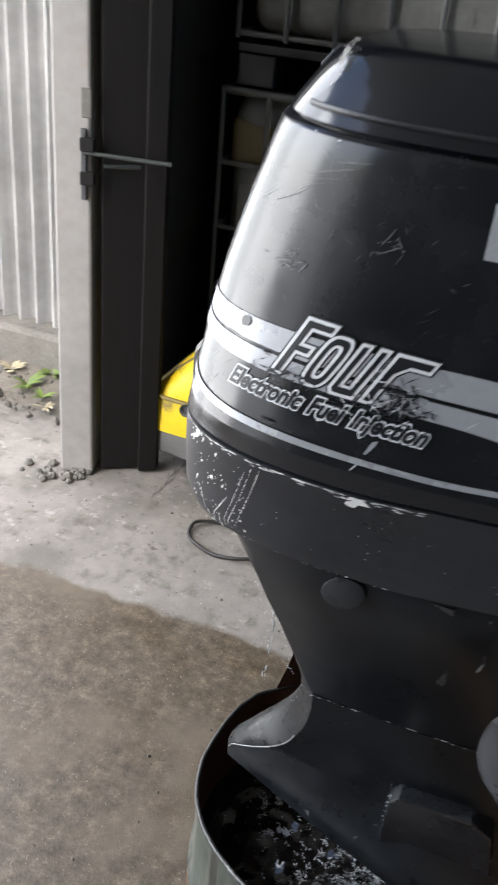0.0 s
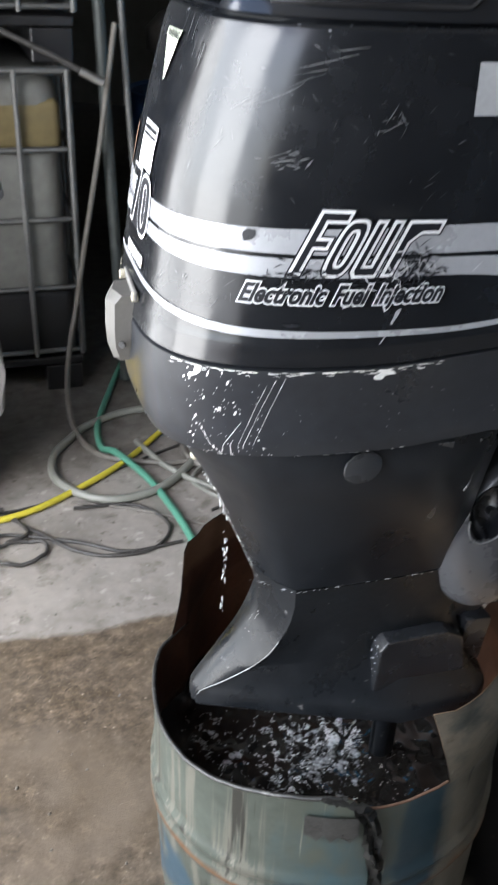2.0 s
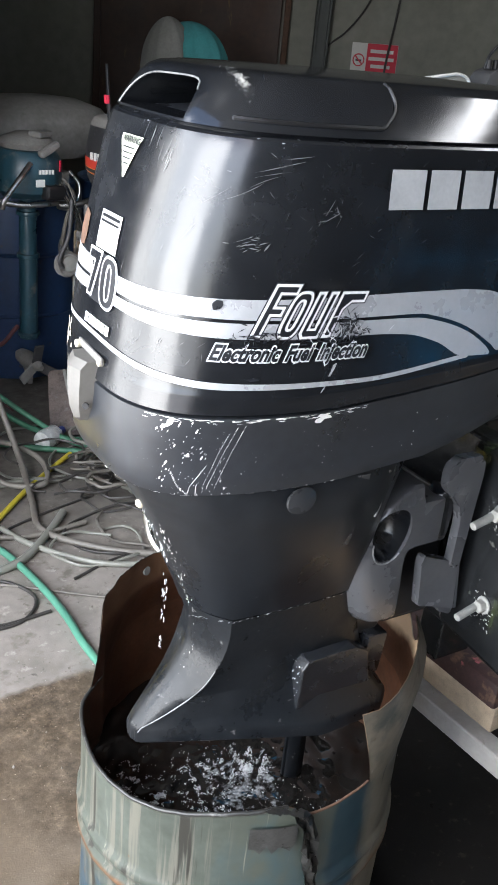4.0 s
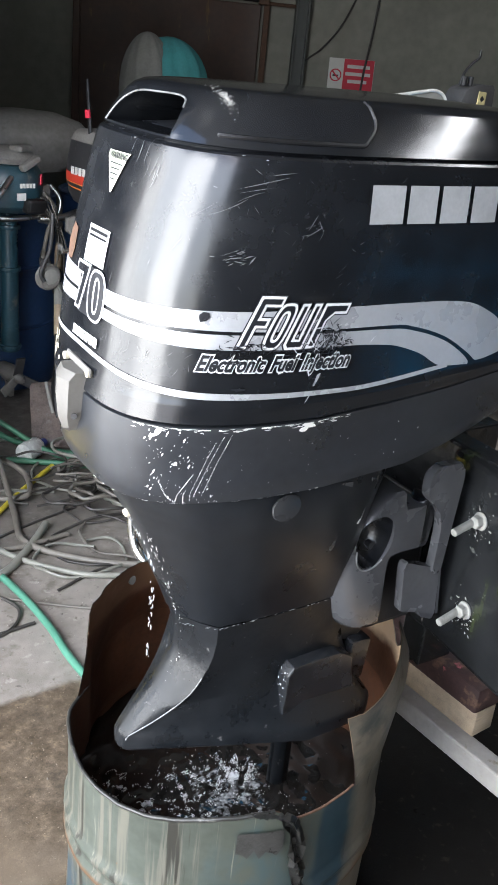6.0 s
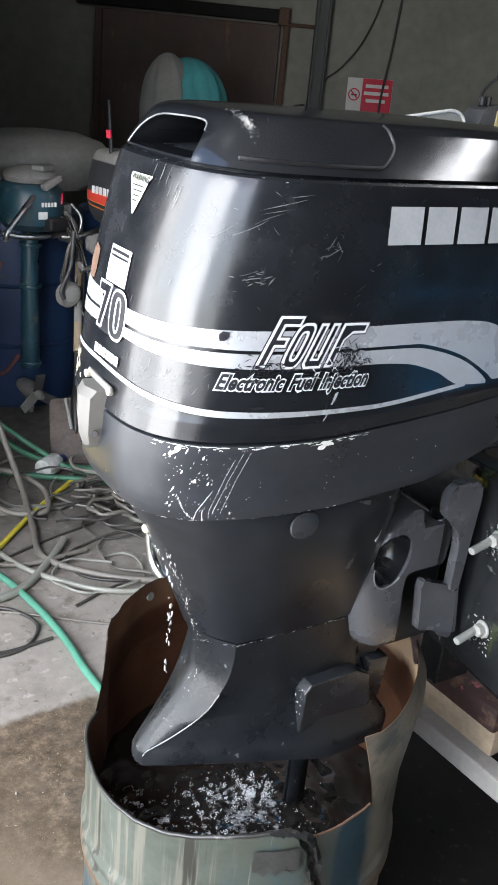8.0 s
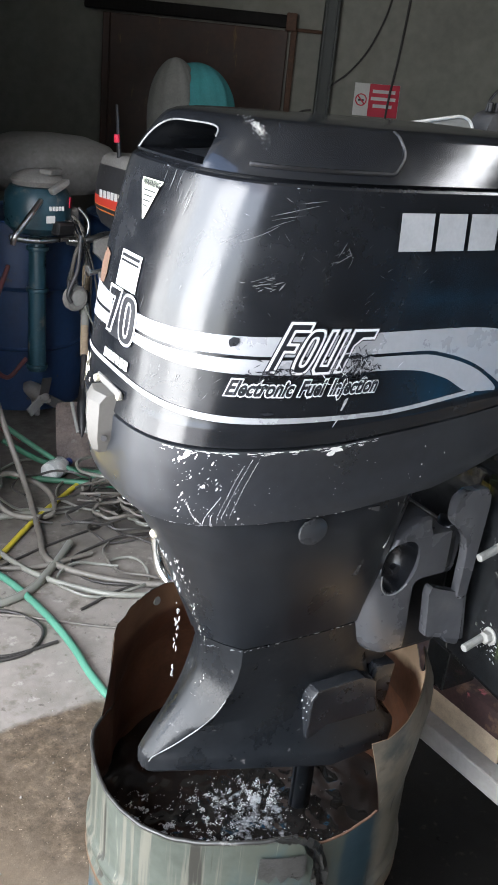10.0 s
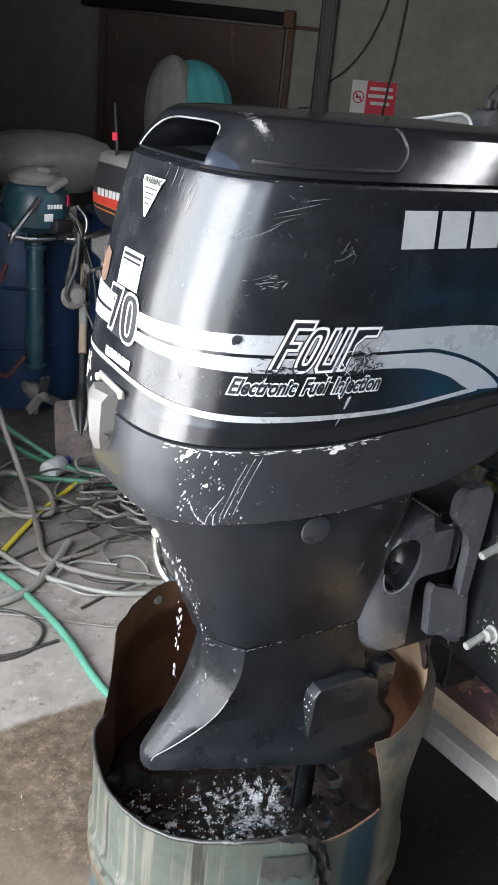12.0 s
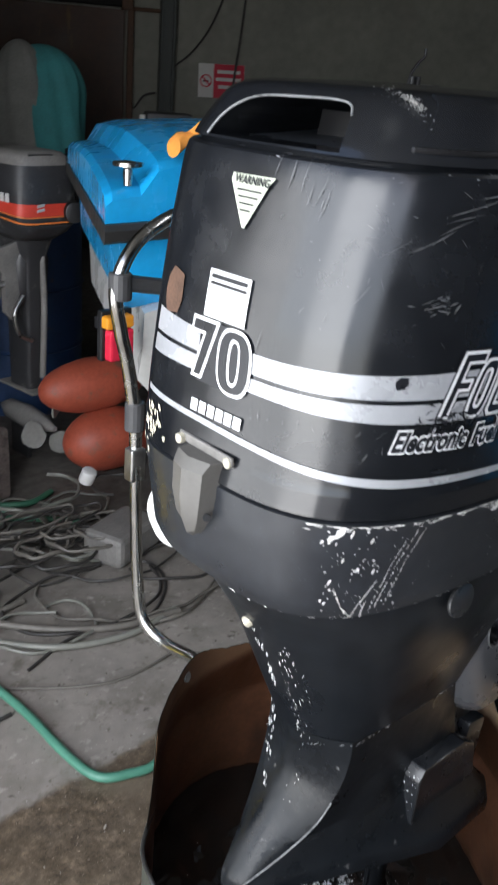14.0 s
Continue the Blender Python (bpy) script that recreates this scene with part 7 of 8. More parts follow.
    part("aerial", cylbm(0.010, 0.20, (-0.125, 0.0, 1.37), (0, -6, 0), n=8, r2=0.006), M["black"], o)
    part("aerial_band", cylbm(0.0125, 0.03, (-0.130, 0, 1.345), (0, -6, 0), n=10), M["signred"], o, "red band")
    return o


def blue_drum(m):
    d = thing("blue_drum", m, "dark blue steel drum", "drum", group="blue drums at the back")
    prof = [(0.01, 0.0), (0.288, 0.0), (0.290, 0.29), (0.300, 0.30), (0.290, 0.31), (0.290, 0.57), (0.300, 0.58), (0.290, 0.59), (0.288, 0.87), (0.295, 0.88), (0.288, 0.885), (0.275, 0.872), (0.01, 0.87)]
    part("body", revolve(prof, 40), M["bluedrum"], d, smooth=35)
    part("bung", cylbm(0.03, 0.015, (0.18, 0, 0.878), n=16, bevel=0.003), M["steel"], d)
    return d


old_outboard(pose(0.46, 2.66, -0.0, 0, 0, 8))
black_outboard(pose(0.80, 2.38, -0.055, 0, 0, 6) @ Matrix.Diagonal((0.9, 0.95, 1.0, 1.0)))
blue_drum(pose(0.52, 3.08, 0, 0, 0, 20))
blue_drum(pose(1.14, 3.05, 0, 0, 0, 140))
# grey hooded outboard behind, dim
g = thing("grey_outboard", pose(0.80, 3.55, 0.06), "dusty grey outboard cowl in the dark", "outboard motor")
ell = lambda z, w, d: [(w * math.cos(a), d * math.sin(a), z) for a in [2 * math.pi * k / 28 for k in range(28)]]
part("cowl", loft([ell(0.86, 0.28, 0.2), ell(0.93, 0.40, 0.23), ell(1.02, 0.40, 0.23), ell(1.09, 0.33, 0.2), ell(1.13, 0.2, 0.13), ell(1.14, 0.06, 0.05)]), M["hood"], g, smooth=50)
part("leg", loft([ell(-0.058, 0.06, 0.09), ell(0.5, 0.07, 0.1), ell(0.87, 0.12, 0.14)]), M["mariner"], g, smooth=50)
# square-mouthed shovel leaning against the blue drum, blade down
SHOVEL_UP = Vector((0.232, 0.601, 0.765)).normalized()
SHOVEL_ACROSS = Vector((0.933, -0.360, 0.0)).normalized()
SHOVEL_OUT = SHOVEL_ACROSS.cross(SHOVEL_UP)
SHOVEL_FOOT = Vector((0.468, 2.105, 0.0))


def shovel_at(u, v, lift=0.0):
    """u across the blade, v up along the shaft, lift out of its face, in metres."""
    return SHOVEL_FOOT + SHOVEL_ACROSS * u + SHOVEL_UP * v + SHOVEL_OUT * lift


shovel = thing("shovel", None, "dirty flat shovel with a taped shaft leaning on a drum", "shovel")
bm = bmesh.new()
rows = []
for v, half in ((0.004, 0.086), (0.02, 0.098), (0.10, 0.104), (0.20, 0.110), (0.272, 0.112), (0.286, 0.106), (0.290, 0.092)):
    rows.append([bm.verts.new(shovel_at(half * k / 7, v, 0.010 - 0.018 * (k / 7) ** 2)) for k in range(-7, 8)])
for ra, rb in zip(rows, rows[1:]):
    for k in range(14):
        bm.faces.new((ra[k], ra[k + 1], rb[k + 1], rb[k]))
bmesh.ops.solidify(bm, geom=bm.faces[:], thickness=0.003)
part("blade", bm, M["shovelblade"], shovel, "dirty, rust-stained steel blade", smooth=40)
part("socket", loft([[shovel_at(r * math.cos(a), v, 0.012 + 0.8 * r * math.sin(a)) for a in [2 * math.pi * k / 12 for k in range(12)]] for v, r in ((0.13, 0.002), (0.16, 0.012), (0.26, 0.026), (0.31, 0.020), (0.36, 0.015))]), M["black"], shovel, "dark forged socket", smooth=50)
# folds beside the socket, coloured pale to paint the highlights on them
for side in (-1, 1):
    part("shoulder_highlight", tube([shovel_at(side * 0.016, 0.15, 0.014), shovel_at(side * 0.030, 0.21, 0.016), shovel_at(side * 0.046, 0.285, 0.012)], 0.008, 8), M["greycloth"], shovel, "fold beside the socket, its highlight painted pale", smooth=60)
for name, v0, v1, r, key, label in (("shaft", 0.30, 0.95, 0.013, "rubber", "dark shaft"), ("grip", 0.504, 0.640, 0.0175, "wood", "bare wood sleeve"), ("wrap", 0.640, 0.745, 0.0185, "greycloth", "pale tape wrapped round the shaft"), ("grip", 0.810, 0.930, 0.0175, "wood", "bare wood sleeve"), ("shaft_end", 0.93, 1.13, 0.015, "steel", "steel end of the shaft")):
    part(name, tube([shovel_at(0, v0 + (v1 - v0) * k / 4, 0.004) for k in range(5)], r, 12), M[key], shovel, label, smooth=60)
tackle = thing("pulley_block", pose(0.575, 2.50, 0.617, 0, 0, 8), "dusty grey pulley hanging by a bent tube on the clamp bar", "pulley")
part("sheave", revolve([(0.006, -0.018), (0.046, -0.020), (0.056, -0.010), (0.047, 0.0), (0.056, 0.010), (0.046, 0.020), (0.006, 0.018)], 28, (0, 0, 0), (90, 0, 0)), M["dustygrey"], tackle, "dusty grey wheel", smooth=40)
part("cheek", cylbm(0.036, 0.046, (0.004, 0, 0.004), (90, 0, 0), n=9, bevel=0.006), M["greycloth"], tackle, "pale worn cheek", smooth=40)
part("hanger", tube([(-0.035, -0.03, -0.01), (-0.050, -0.03, 0.03), (-0.010, -0.03, 0.12), (0.0, -0.03, 0.20), (0.01, -0.02, 0.27)], 0.009, 8), M["darkgrey"], tackle, "bent dark tube", smooth=60)
part("line", tube([(0.03, -0.03, -0.03), (0.06, -0.04, -0.10), (0.10, -0.05, -0.19)], 0.004, 6), M["whitehose"], tackle, "thin pale line", smooth=60)
# rusty door in the back wall, its head beam, the steel post, the sign
wall_pose = Matrix.Translation(WN * WD) @ pose(0, 0, 0, 0, 0, math.degrees(math.atan2(WT.y, WT.x)))
door = thing("door_2", wall_pose, "rust-streaked brown steel door under a dark head beam", "door", kind="structure")
part("leaf", boxbm((1.52, 0.05, 1.94), (-0.48, -0.03, 0.97), bevel=0.006), M["rustdoor"], door)
part("head_beam", boxbm((1.75, 0.10, 0.10), (-0.58, -0.06, 2.01), bevel=0.01), M["darkdoor"], door, "dark timber head beam")
part("hinge_bracket", boxbm((0.09, 0.12, 0.14), (0.30, -0.06, 2.01), bevel=0.01), M["rust"], door)
part("jamb", boxbm((0.05, 0.08, 1.96), (0.33, -0.04, 0.98), bevel=0.006), M["rust"], door)
part("upright", boxbm((0.06, 0.07, 1.94), (-1.27, -0.04, 0.97), bevel=0.006), M["rustdoor"], door)
part("rod", cylbm(0.014, 0.26, (0.45, -0.06, 1.955), (0, 90, 0), n=8), M["rust"], door)
sp = thing("steel_post", wall_pose, "grey-green steel column against the wall", "post", kind="structure")
part("web", boxbm((0.10, 0.10, 3.4), (0.632, -0.06, 1.7), bevel=0.004), M["steelpost"], sp)
part("flange", boxbm((0.02, 0.14, 3.4), (0.580, -0.08, 1.7), bevel=0.003), M["steelpost"], sp)
part("flange", boxbm((0.02, 0.14, 3.4), (0.682, -0.08, 1.7), bevel=0.003), M["steelpost"], sp)
sign = thing("safety_sign", wall_pose, "red and white no smoking sign on the wall", "sign")
part("white_panel", boxbm((0.40, 0.006, 0.27), (1.12, -0.006, 1.46), (0, -1, 0)), M["signwhite"], sign)
part("red_panel", boxbm((0.265, 0.006, 0.27), (1.185, -0.011, 1.46), (0, -1, 0)), M["signred"], sign, "red text panel")
part("ban_ring", revolve([(0.042, -0.002), (0.052, -0.002), (0.052, 0.002), (0.042, 0.002), (0.042, -0.002)], 28, (0.985, -0.012, 1.455), (90, 0, 0), caps=False), M["signred"], sign, "red prohibition ring")
part("ban_bar", boxbm((0.085, 0.004, 0.012), (0.985, -0.0125, 1.455), (0, 45, 0)), M["signred"], sign)
part("ban_mark", boxbm((0.05, 0.004, 0.014), (0.985, -0.0105, 1.452)), M["ink"], sign)
for i, w in enumerate((0.20, 0.22, 0.17)):
    part("text_bar", boxbm((w, 0.004, 0.028), (1.18, -0.0155, 1.535 - 0.06 * i), (0, -1, 0)), M["signwhite"], sign)
w3 = lambda x, z, off=-0.03: tuple(wall_pose @ Vector((x, off, z)))
solo("wall_cable", tube([w3(1.17, 2.6), w3(1.12, 2.2), w3(1.0, 1.88), w3(0.85, 1.67), w3(0.72, 1.56), w3(0.66, 1.5)], 0.008, 8), M["blackcable"], "thin dark cable slung across the wall", "cable", 60)
solo("wall_cable", tube([w3(1.30, 2.7), w3(1.29, 2.26), w3(1.26, 1.81), w3(1.22, 1.39), w3(1.20, 0.6), w3(1.22, 0.02)], 0.010, 8), M["blackcable"], "dark cable hanging down the wall", "cable", 60)
solo("conduit", tube([w3(0.34, 1.45, -0.05), w3(0.36, 1.2, -0.05), w3(0.45, 1.30, -0.05), w3(0.55, 1.33, -0.05)], 0.008, 8), M["blackcable"], "thin looping wire by the post", "wire", 60)

# teal cover thrown over a tall motor far back
cov = thing("covered_motor", pose(2.155, 4.61, 0, 0, 0, 28), "motor under a teal cloth with a pale grey wrap", "covered motor")


def dome(w, d, z0, z1, seed, spread=0.0):
    rr = []
    for j in range(21):
        f = min(math.sin(j / 20 * math.pi / 2), 0.9995)
        z = z0 + (z1 - z0) * f
        k0 = (1 - max(0, (f - 0.55) / 0.45) ** 2.2) ** 0.5
        ring = []
        for k in range(48):
            a = 2 * math.pi * k / 48
            fold = 1 + 0.07 * math.sin(a * 7 + seed + 2 * f) * (1.15 - f) + 0.035 * math.sin(a * 13 + f * 5) + 0.05 * math.sin(a * 3 + seed * 2 + f * 6)
            ring.append((w * k0 * fold * math.cos(a) * (1 + spread * (1 - f)), d * k0 * fold * math.sin(a) * (1 + spread * (1 - f)), z))
        rr.append(ring)
    return loft(rr)


part("teal_cloth", dome(0.21, 0.25, 0.95, 1.61, 0.3, 0.1), M["teal"], cov, "teal cloth hanging in folds", smooth=60).location = (0.035, 0.0, 0.0)
part("grey_wrap", dome(0.14, 0.17, 0.90, 1.626, 1.9, 0.05), M["greycloth"], cov, "pale grey cloth draped over the top", smooth=60).location = (-0.108, 0.070, 0.0)
part("body", boxbm((0.25, 0.25, 0.95), (0, 0, 0.475), bevel=0.05), M["mariner"], cov)
# dim shelf clutter by the rusty door
cl = thing("tool_bench", pose(2.75, 4.25, 0, 0, 0, -28), "dark tool bench with boxes in the gloom", "bench")
part("top", boxbm((1.1, 0.5, 0.05), (0, 0, 1.0), bevel=0.008), M["darkdoor"], cl)
for xx in (-0.5, 0.5):
    for yy in (-0.2, 0.2):
        part("leg", boxbm((0.06, 0.06, 0.98), (xx, yy, 0.49), bevel=0.004), M["darkdoor"], cl)
solo("toolbox", boxbm((0.30, 0.2, 0.24), (2.85, 4.20, 1.145), (0, 0, -28), 0.02), M["darkgrey"], "dark box on the bench", "box", 30)
solo("white_tube", cylbm(0.02, 0.22, (2.62, 4.16, 1.14), n=14, bevel=0.003), M["signwhite"], "white tube standing on the bench", "tube", 40)

# ---- blue boat behind the motor, its boarding ladder and trailer lamp
boat = thing("boat", pose(0.24, 0.99, 0, 0, 0, 4), "bright blue and white boat with a black rubbing strake", "boat")


WIDE = 1.10


def rake(x, y):
    """The stern runs aslant: the far side starts further on."""
    return x + 0.62 * y * max(0.0, 1 - x / 2.9)


def hull_ring(x, z0, z1, bulge):
    """Cross-section at x: up the near side, over the deck, down the far side."""
    near = [(0.06 * (1 - j / 5) ** 2 - bulge * math.sin(math.pi * j / 5), z0 + (z1 - z0) * j / 5) for j in range(6)]
    return [(rake(x, y), y, z) for y, z in near + [(WIDE * 0.5, z1 + 0.002), (WIDE, z1), (WIDE - 0.1, z0)]]


part("hull", loft([hull_ring(0.12, 0.80, 0.99, 0.0), hull_ring(0.16, 0.76, 0.995, 0.01), hull_ring(0.8, 0.70, 0.99, 0.02), hull_ring(2.2, 0.72, 1.0, 0.02), hull_ring(2.9, 0.78, 1.02, 0.0)]), M["boatwhite"], boat, "white lower hull", smooth=30)
part("topside", loft([hull_ring(0.06, 1.005, 1.165, 0.0), hull_ring(0.08, 0.990, 1.168, 0.005), hull_ring(0.8, 0.975, 1.17, 0.015), hull_ring(2.2, 0.99, 1.18, 0.015), hull_ring(2.95, 1.0, 1.2, 0.0)]), M["boatblue"], boat, "bright blue topside", smooth=30)
part("strake", loft([[(rake(x, y), y, z) for y, z in ((-0.018, 1.165), (-0.030, 1.172), (-0.032, 1.195), (-0.018, 1.206), (WIDE + 0.02, 1.206), (WIDE + 0.02, 1.165))] for x in (-0.005, 0.0, 1.0, 2.9)]), M["rubber"], boat, "black rubber rubbing strake", smooth=30)
part("deck", loft([[(rake(x, y), y, z) for y, z in ((-0.005, 1.207), (0.0, z1 - 0.02), (0.015, z1 - 0.006), (0.03, z1), (0.1, z1 + 0.010), (0.2, z1 + 0.018), (0.35, z1 + 0.026), (0.5, z1 + 0.03), (0.8, z1 + 0.018), (WIDE - 0.05, z1), (WIDE, 1.207))] for x, z1 in [(x, lerp(x, [(0.0, 1.262), (0.02, 1.275), (0.10, 1.282), (0.15, 1.335), (0.24, 1.350), (0.6, 1.36), (1.5, 1.37), (2.9, 1.40)])) for x in [0.0, 0.01, 0.02, 0.04, 0.07, 0.10, 0.12, 0.15, 0.19, 0.24] + [0.3 + 0.1 * k for k in range(27)]]]), M["boatblue"], boat, "bright blue deck moulding", smooth=28)
part("cleat", revolve([(0.010, 0.0), (0.011, 0.035), (0.034, 0.042), (0.034, 0.050), (0.004, 0.054)], 20, (0.085, 0.03, 1.282)), M["chrome"], boat, "bright mooring cleat", smooth=40)
COAMING = softened([(0.86, 1.355), (0.885, 1.484), (1.10, 1.516), (1.145, 1.506), (1.170, 1.470), (1.178, 1.37)], 0.02, 6)
part("seat_back", prism(COAMING, 0.085, 0.115), M["greycloth"], boat, "pale grey moulded seat back", smooth=30)
part("seat_piping", tube([(x, 0.083, z) for x, z in COAMING[4:-4]], 0.005, 8, 1), M["boatwhite"], boat, "white edge of the seat back", smooth=60)
part("windscreen_frame", boxbm((0.60, 0.04, 0.05), (1.62, 0.06, 1.430), (0, -4, 0), 0.012), M["boatwhite"], boat, "white coaming")
part("ladder_plate", boxbm((0.10, 0.012, 0.11), (0.345, -0.012, 1.275), (0, -14, 0), 0.004), M["darkgrey"], boat, "dark ladder plate")
winch = thing("hand_winch", pose(1.53, 1.20, 1.36, 0, 0, 4), "dark hand winch with a yellow tag on the boat's deck", "winch")
part("body", prism(softened([(-0.075, 0.0), (-0.062, 0.12), (-0.045, 0.165), (0.00, 0.180), (0.09, 0.185), (0.10, 0.0)], 0.012), -0.03, 0.05, 0.004), M["darkgrey"], winch, "dark winch housing", smooth=35)
for xx in (-0.042, -0.012):
    part("knob", cylbm(0.009, 0.03, (xx, -0.01, 0.190), n=12, bevel=0.003), M["black"], winch)
part("handle", tube([(-0.050, 0.0, 0.175), (-0.036, 0.0, 0.215), (-0.005, 0.0, 0.245), (0.022, 0.0, 0.262), (0.024, 0.0, 0.285)], 0.0045, 8), M["black"], winch, "thin bent black handle", smooth=60)
part("tag", boxbm((0.036, 0.003, 0.050), (0.030, -0.033, 0.137), (0, 3, 0)), M["tagyellow"], winch, "pale yellow tag with a dark mark")
part("tag_mark", boxbm((0.014, 0.002, 0.014), (0.030, -0.035, 0.140), (0, 45, 0)), M["ink"], winch)
solo("rag", loft([[(0.42 + 0.15 * f + 0.012 * math.cos(a) * (1 + math.sin(f * 9)), 0.99 + 0.02 * math.sin(a) + 0.01 * math.sin(9 * f), 1.368 + 0.065 * f + (0.012 + 0.014 * math.sin(f * 7 + 1) ** 2) * math.sin(a + 1)) for a in [2 * math.pi * k / 12 for k in range(12)]] for f in [j / 10 for j in range(11)]]), M["orange"], "crumpled orange rag on the boat's deck", "rag", 50)
stand = thing("boat_stand", pose(0.24, 0.99, 0, 0, 0, 4), "dark steel stand under the boat's hull", "stand")
for xx in (1.1, 2.4):
    part("bearer", boxbm((0.10, 0.80, 0.06), (xx, 0.52, 0.70 if xx < 2 else 0.71), bevel=0.006), M["darkdoor"], stand, "dark timber bearer")
    for yy in (0.2, 0.84):
        part("leg", boxbm((0.06, 0.06, 0.68), (xx, yy, 0.34), bevel=0.004), M["darkdoor"], stand)
ladder = thing("boarding_ladder", None, "bright tubular boarding ladder hanging from the boat", "ladder")
part("rail_tube", tube([(0.47, 0.94, 1.245), (0.36, 0.80, 1.262), (0.20, 0.69, 1.275), (0.09, 0.66, 1.235), (0.040, 0.65, 1.16), (0.050, 0.65, 1.08), (0.067, 0.65, 1.015), (0.088, 0.65, 0.90), (0.094, 0.65, 0.80)], 0.0135, 12), M["chrome"], ladder, "bright bent tube", smooth=60)
part("lower_tube", tube([(0.086, 0.64, 0.80), (0.090, 0.64, 0.70), (0.094, 0.635, 0.56), (0.100, 0.62, 0.45), (0.112, 0.56, 0.415), (0.112, 0.45, 0.435), (0.07, 0.37, 0.47), (0.03, 0.33, 0.50), (0.0, 0.305, 0.49)], 0.0125, 12), M["chrome"], ladder, "bright bent tube", smooth=60)
part("tread", boxbm((0.24, 0.04, 0.028), (0.17, 0.655, 1.145), (0, 10, 0), 0.008), M["darkgrey"], ladder, "grey plastic tread")
part("joint", cylbm(0.022, 0.05, (0.048, 0.65, 1.16), n=16, bevel=0.004), M["darkgrey"], ladder, "grey joint")
part("joint", cylbm(0.020, 0.06, (0.088, 0.65, 0.90), n=16, bevel=0.004), M["darkgrey"], ladder, "grey joint")
part("hinge", boxbm((0.034, 0.03, 0.07), (0.088, 0.645, 0.80), (0, 0, 0), 0.005), M["steel"], ladder, "steel hinge")
lamp = thing("trailer_lamp", None, "red and amber trailer lamp below the boat's stern", "trailer lamp")
part("amber_lens", boxbm((0.075, 0.03, 0.030), (0.275, 0.985, 0.985), (0, 0, 0), 0.006), M["amberlens"], lamp, "amber lens")
part("red_lens", boxbm((0.065, 0.03, 0.075), (0.280, 0.985, 0.930), (0, 0, 0), 0.006), M["redlens"], lamp, "red lens")
part("base", boxbm((0.085, 0.02, 0.12), (0.28, 1.005, 0.950), bevel=0.004), M["black"], lamp)
part("bracket", boxbm((0.03, 0.10, 0.03), (0.30, 1.05, 0.955), bevel=0.004), M["black"], lamp, "black lamp bracket")
# red floats under the boat
for x, y, r, z, s in ((1.02, 2.12, 0.13, 0.13, 1.5), (1.0, 2.20, 0.11, 0.34, 2.2)):
    solo("float", loft([[(x + s * r * math.cos(b) * 1.0, y + r * math.sin(b) * math.cos(a), z + r * math.sin(b) * math.sin(a)) for a in [2 * math.pi * k / 20 for k in range(20)]] for b in [math.pi * (0.04 + 0.92 * j / 12) for j in range(13)]]), M["redbuoy"], "faded red plastic float on the floor", "float", 60, group="red floats")

# unseen blue skiff on trestles by the front wall, added to put blue in the hood's reflection
skiff = thing("skiff", pose(2.55, -1.85, 0, 0, 0, 6), "unseen blue skiff on low trestles, added for the hood's blue reflection", "boat")
part("hull", loft([[(x, -w * math.cos(a), 0.92 + sheer - d * math.sin(a) ** 0.8) for a in [math.pi * k / 16 for k in range(17)]] for x, w, d, sheer in ((-1.05, 0.03, 0.16, 0.10), (-0.8, 0.17, 0.38, 0.05), (-0.3, 0.34, 0.50, 0.0), (0.6, 0.36, 0.5, 0.0), (1.1, 0.33, 0.46, 0.02))]), M["boatblue"], skiff, "bright blue hull", smooth=50)
for xx in (-0.4, 0.8):
    part("trestle", boxbm((0.07, 0.6, 0.43), (xx, 0, 0.215), bevel=0.006), M["wood"], skiff, "raw wood trestle")

# ---- hoses and cables on the floor
def hose(name, pts, r, material, label, step=8, n=8):
    return solo(name, tube(pts, r, n, step), material, label, "hose" if "hose" in name else "cable", 60)


hose("green_hose", [(0.023, 2.209, 0.012), (-0.076, 1.942, 0.012), (-0.153, 1.707, 0.012), (-0.165, 1.545, 0.014), (-0.128, 1.476, 0.03), (-0.052, 1.32, 0.014), (-0.01, 1.124, 0.012), (0.008, 0.95, 0.012), (0.009, 0.795, 0.012), (0.027, 0.677, 0.012), (0.093, 0.637, 0.012), (0.178, 0.63, 0.012), (0.36, 0.72, 0.012)], 0.0115, M["ghose"], "pale green garden hose lying in a bend")
hose("dark_hose", [(0.15, 2.1, 0.02), (0.3, 2.0, 0.02), (0.5, 1.88, 0.02), (0.66, 1.75, 0.015)], 0.012, M["darkghose"], "dark green hose on the floor")
hose("yellow_hose", [(-0.852, 1.30, 0.232), (-0.850, 1.275, 0.17), (-0.835, 1.24, 0.07), (-0.81, 1.215, 0.025), (-0.76, 1.20, 0.012), (-0.62, 1.195, 0.012), (-0.45, 1.22, 0.012), (-0.30, 1.30, 0.012), (-0.10, 1.45, 0.012), (0.15, 1.72, 0.012), (0.40, 1.95, 0.012)], 0.010, M["yhose"], "yellow high pressure hose")
hose("grey_hose", [(-0.838, 1.32, 0.20), (-0.83, 1.28, 0.10), (-0.76, 1.235, 0.02), (-0.6, 1.215, 0.03), (-0.5, 1.23, 0.03)], 0.008, M["blackcable"], "dark hose beside the yellow one")
hose("milky_hose", [(0.0, 2.0, 1.25), (-0.06, 2.0, 0.9), (-0.13, 2.0, 0.55), (-0.17, 2.0, 0.337), (-0.201, 1.95, 0.238), (-0.234, 1.85, 0.121), (-0.243, 1.72, 0.039), (-0.22, 1.6, 0.013), (-0.191, 1.525, 0.012), (-0.129, 1.466, 0.012), (0.05, 1.40, 0.012), (0.25, 1.42, 0.012)], 0.0095, M["cable"], "milky hose hanging from the tanks to the floor")
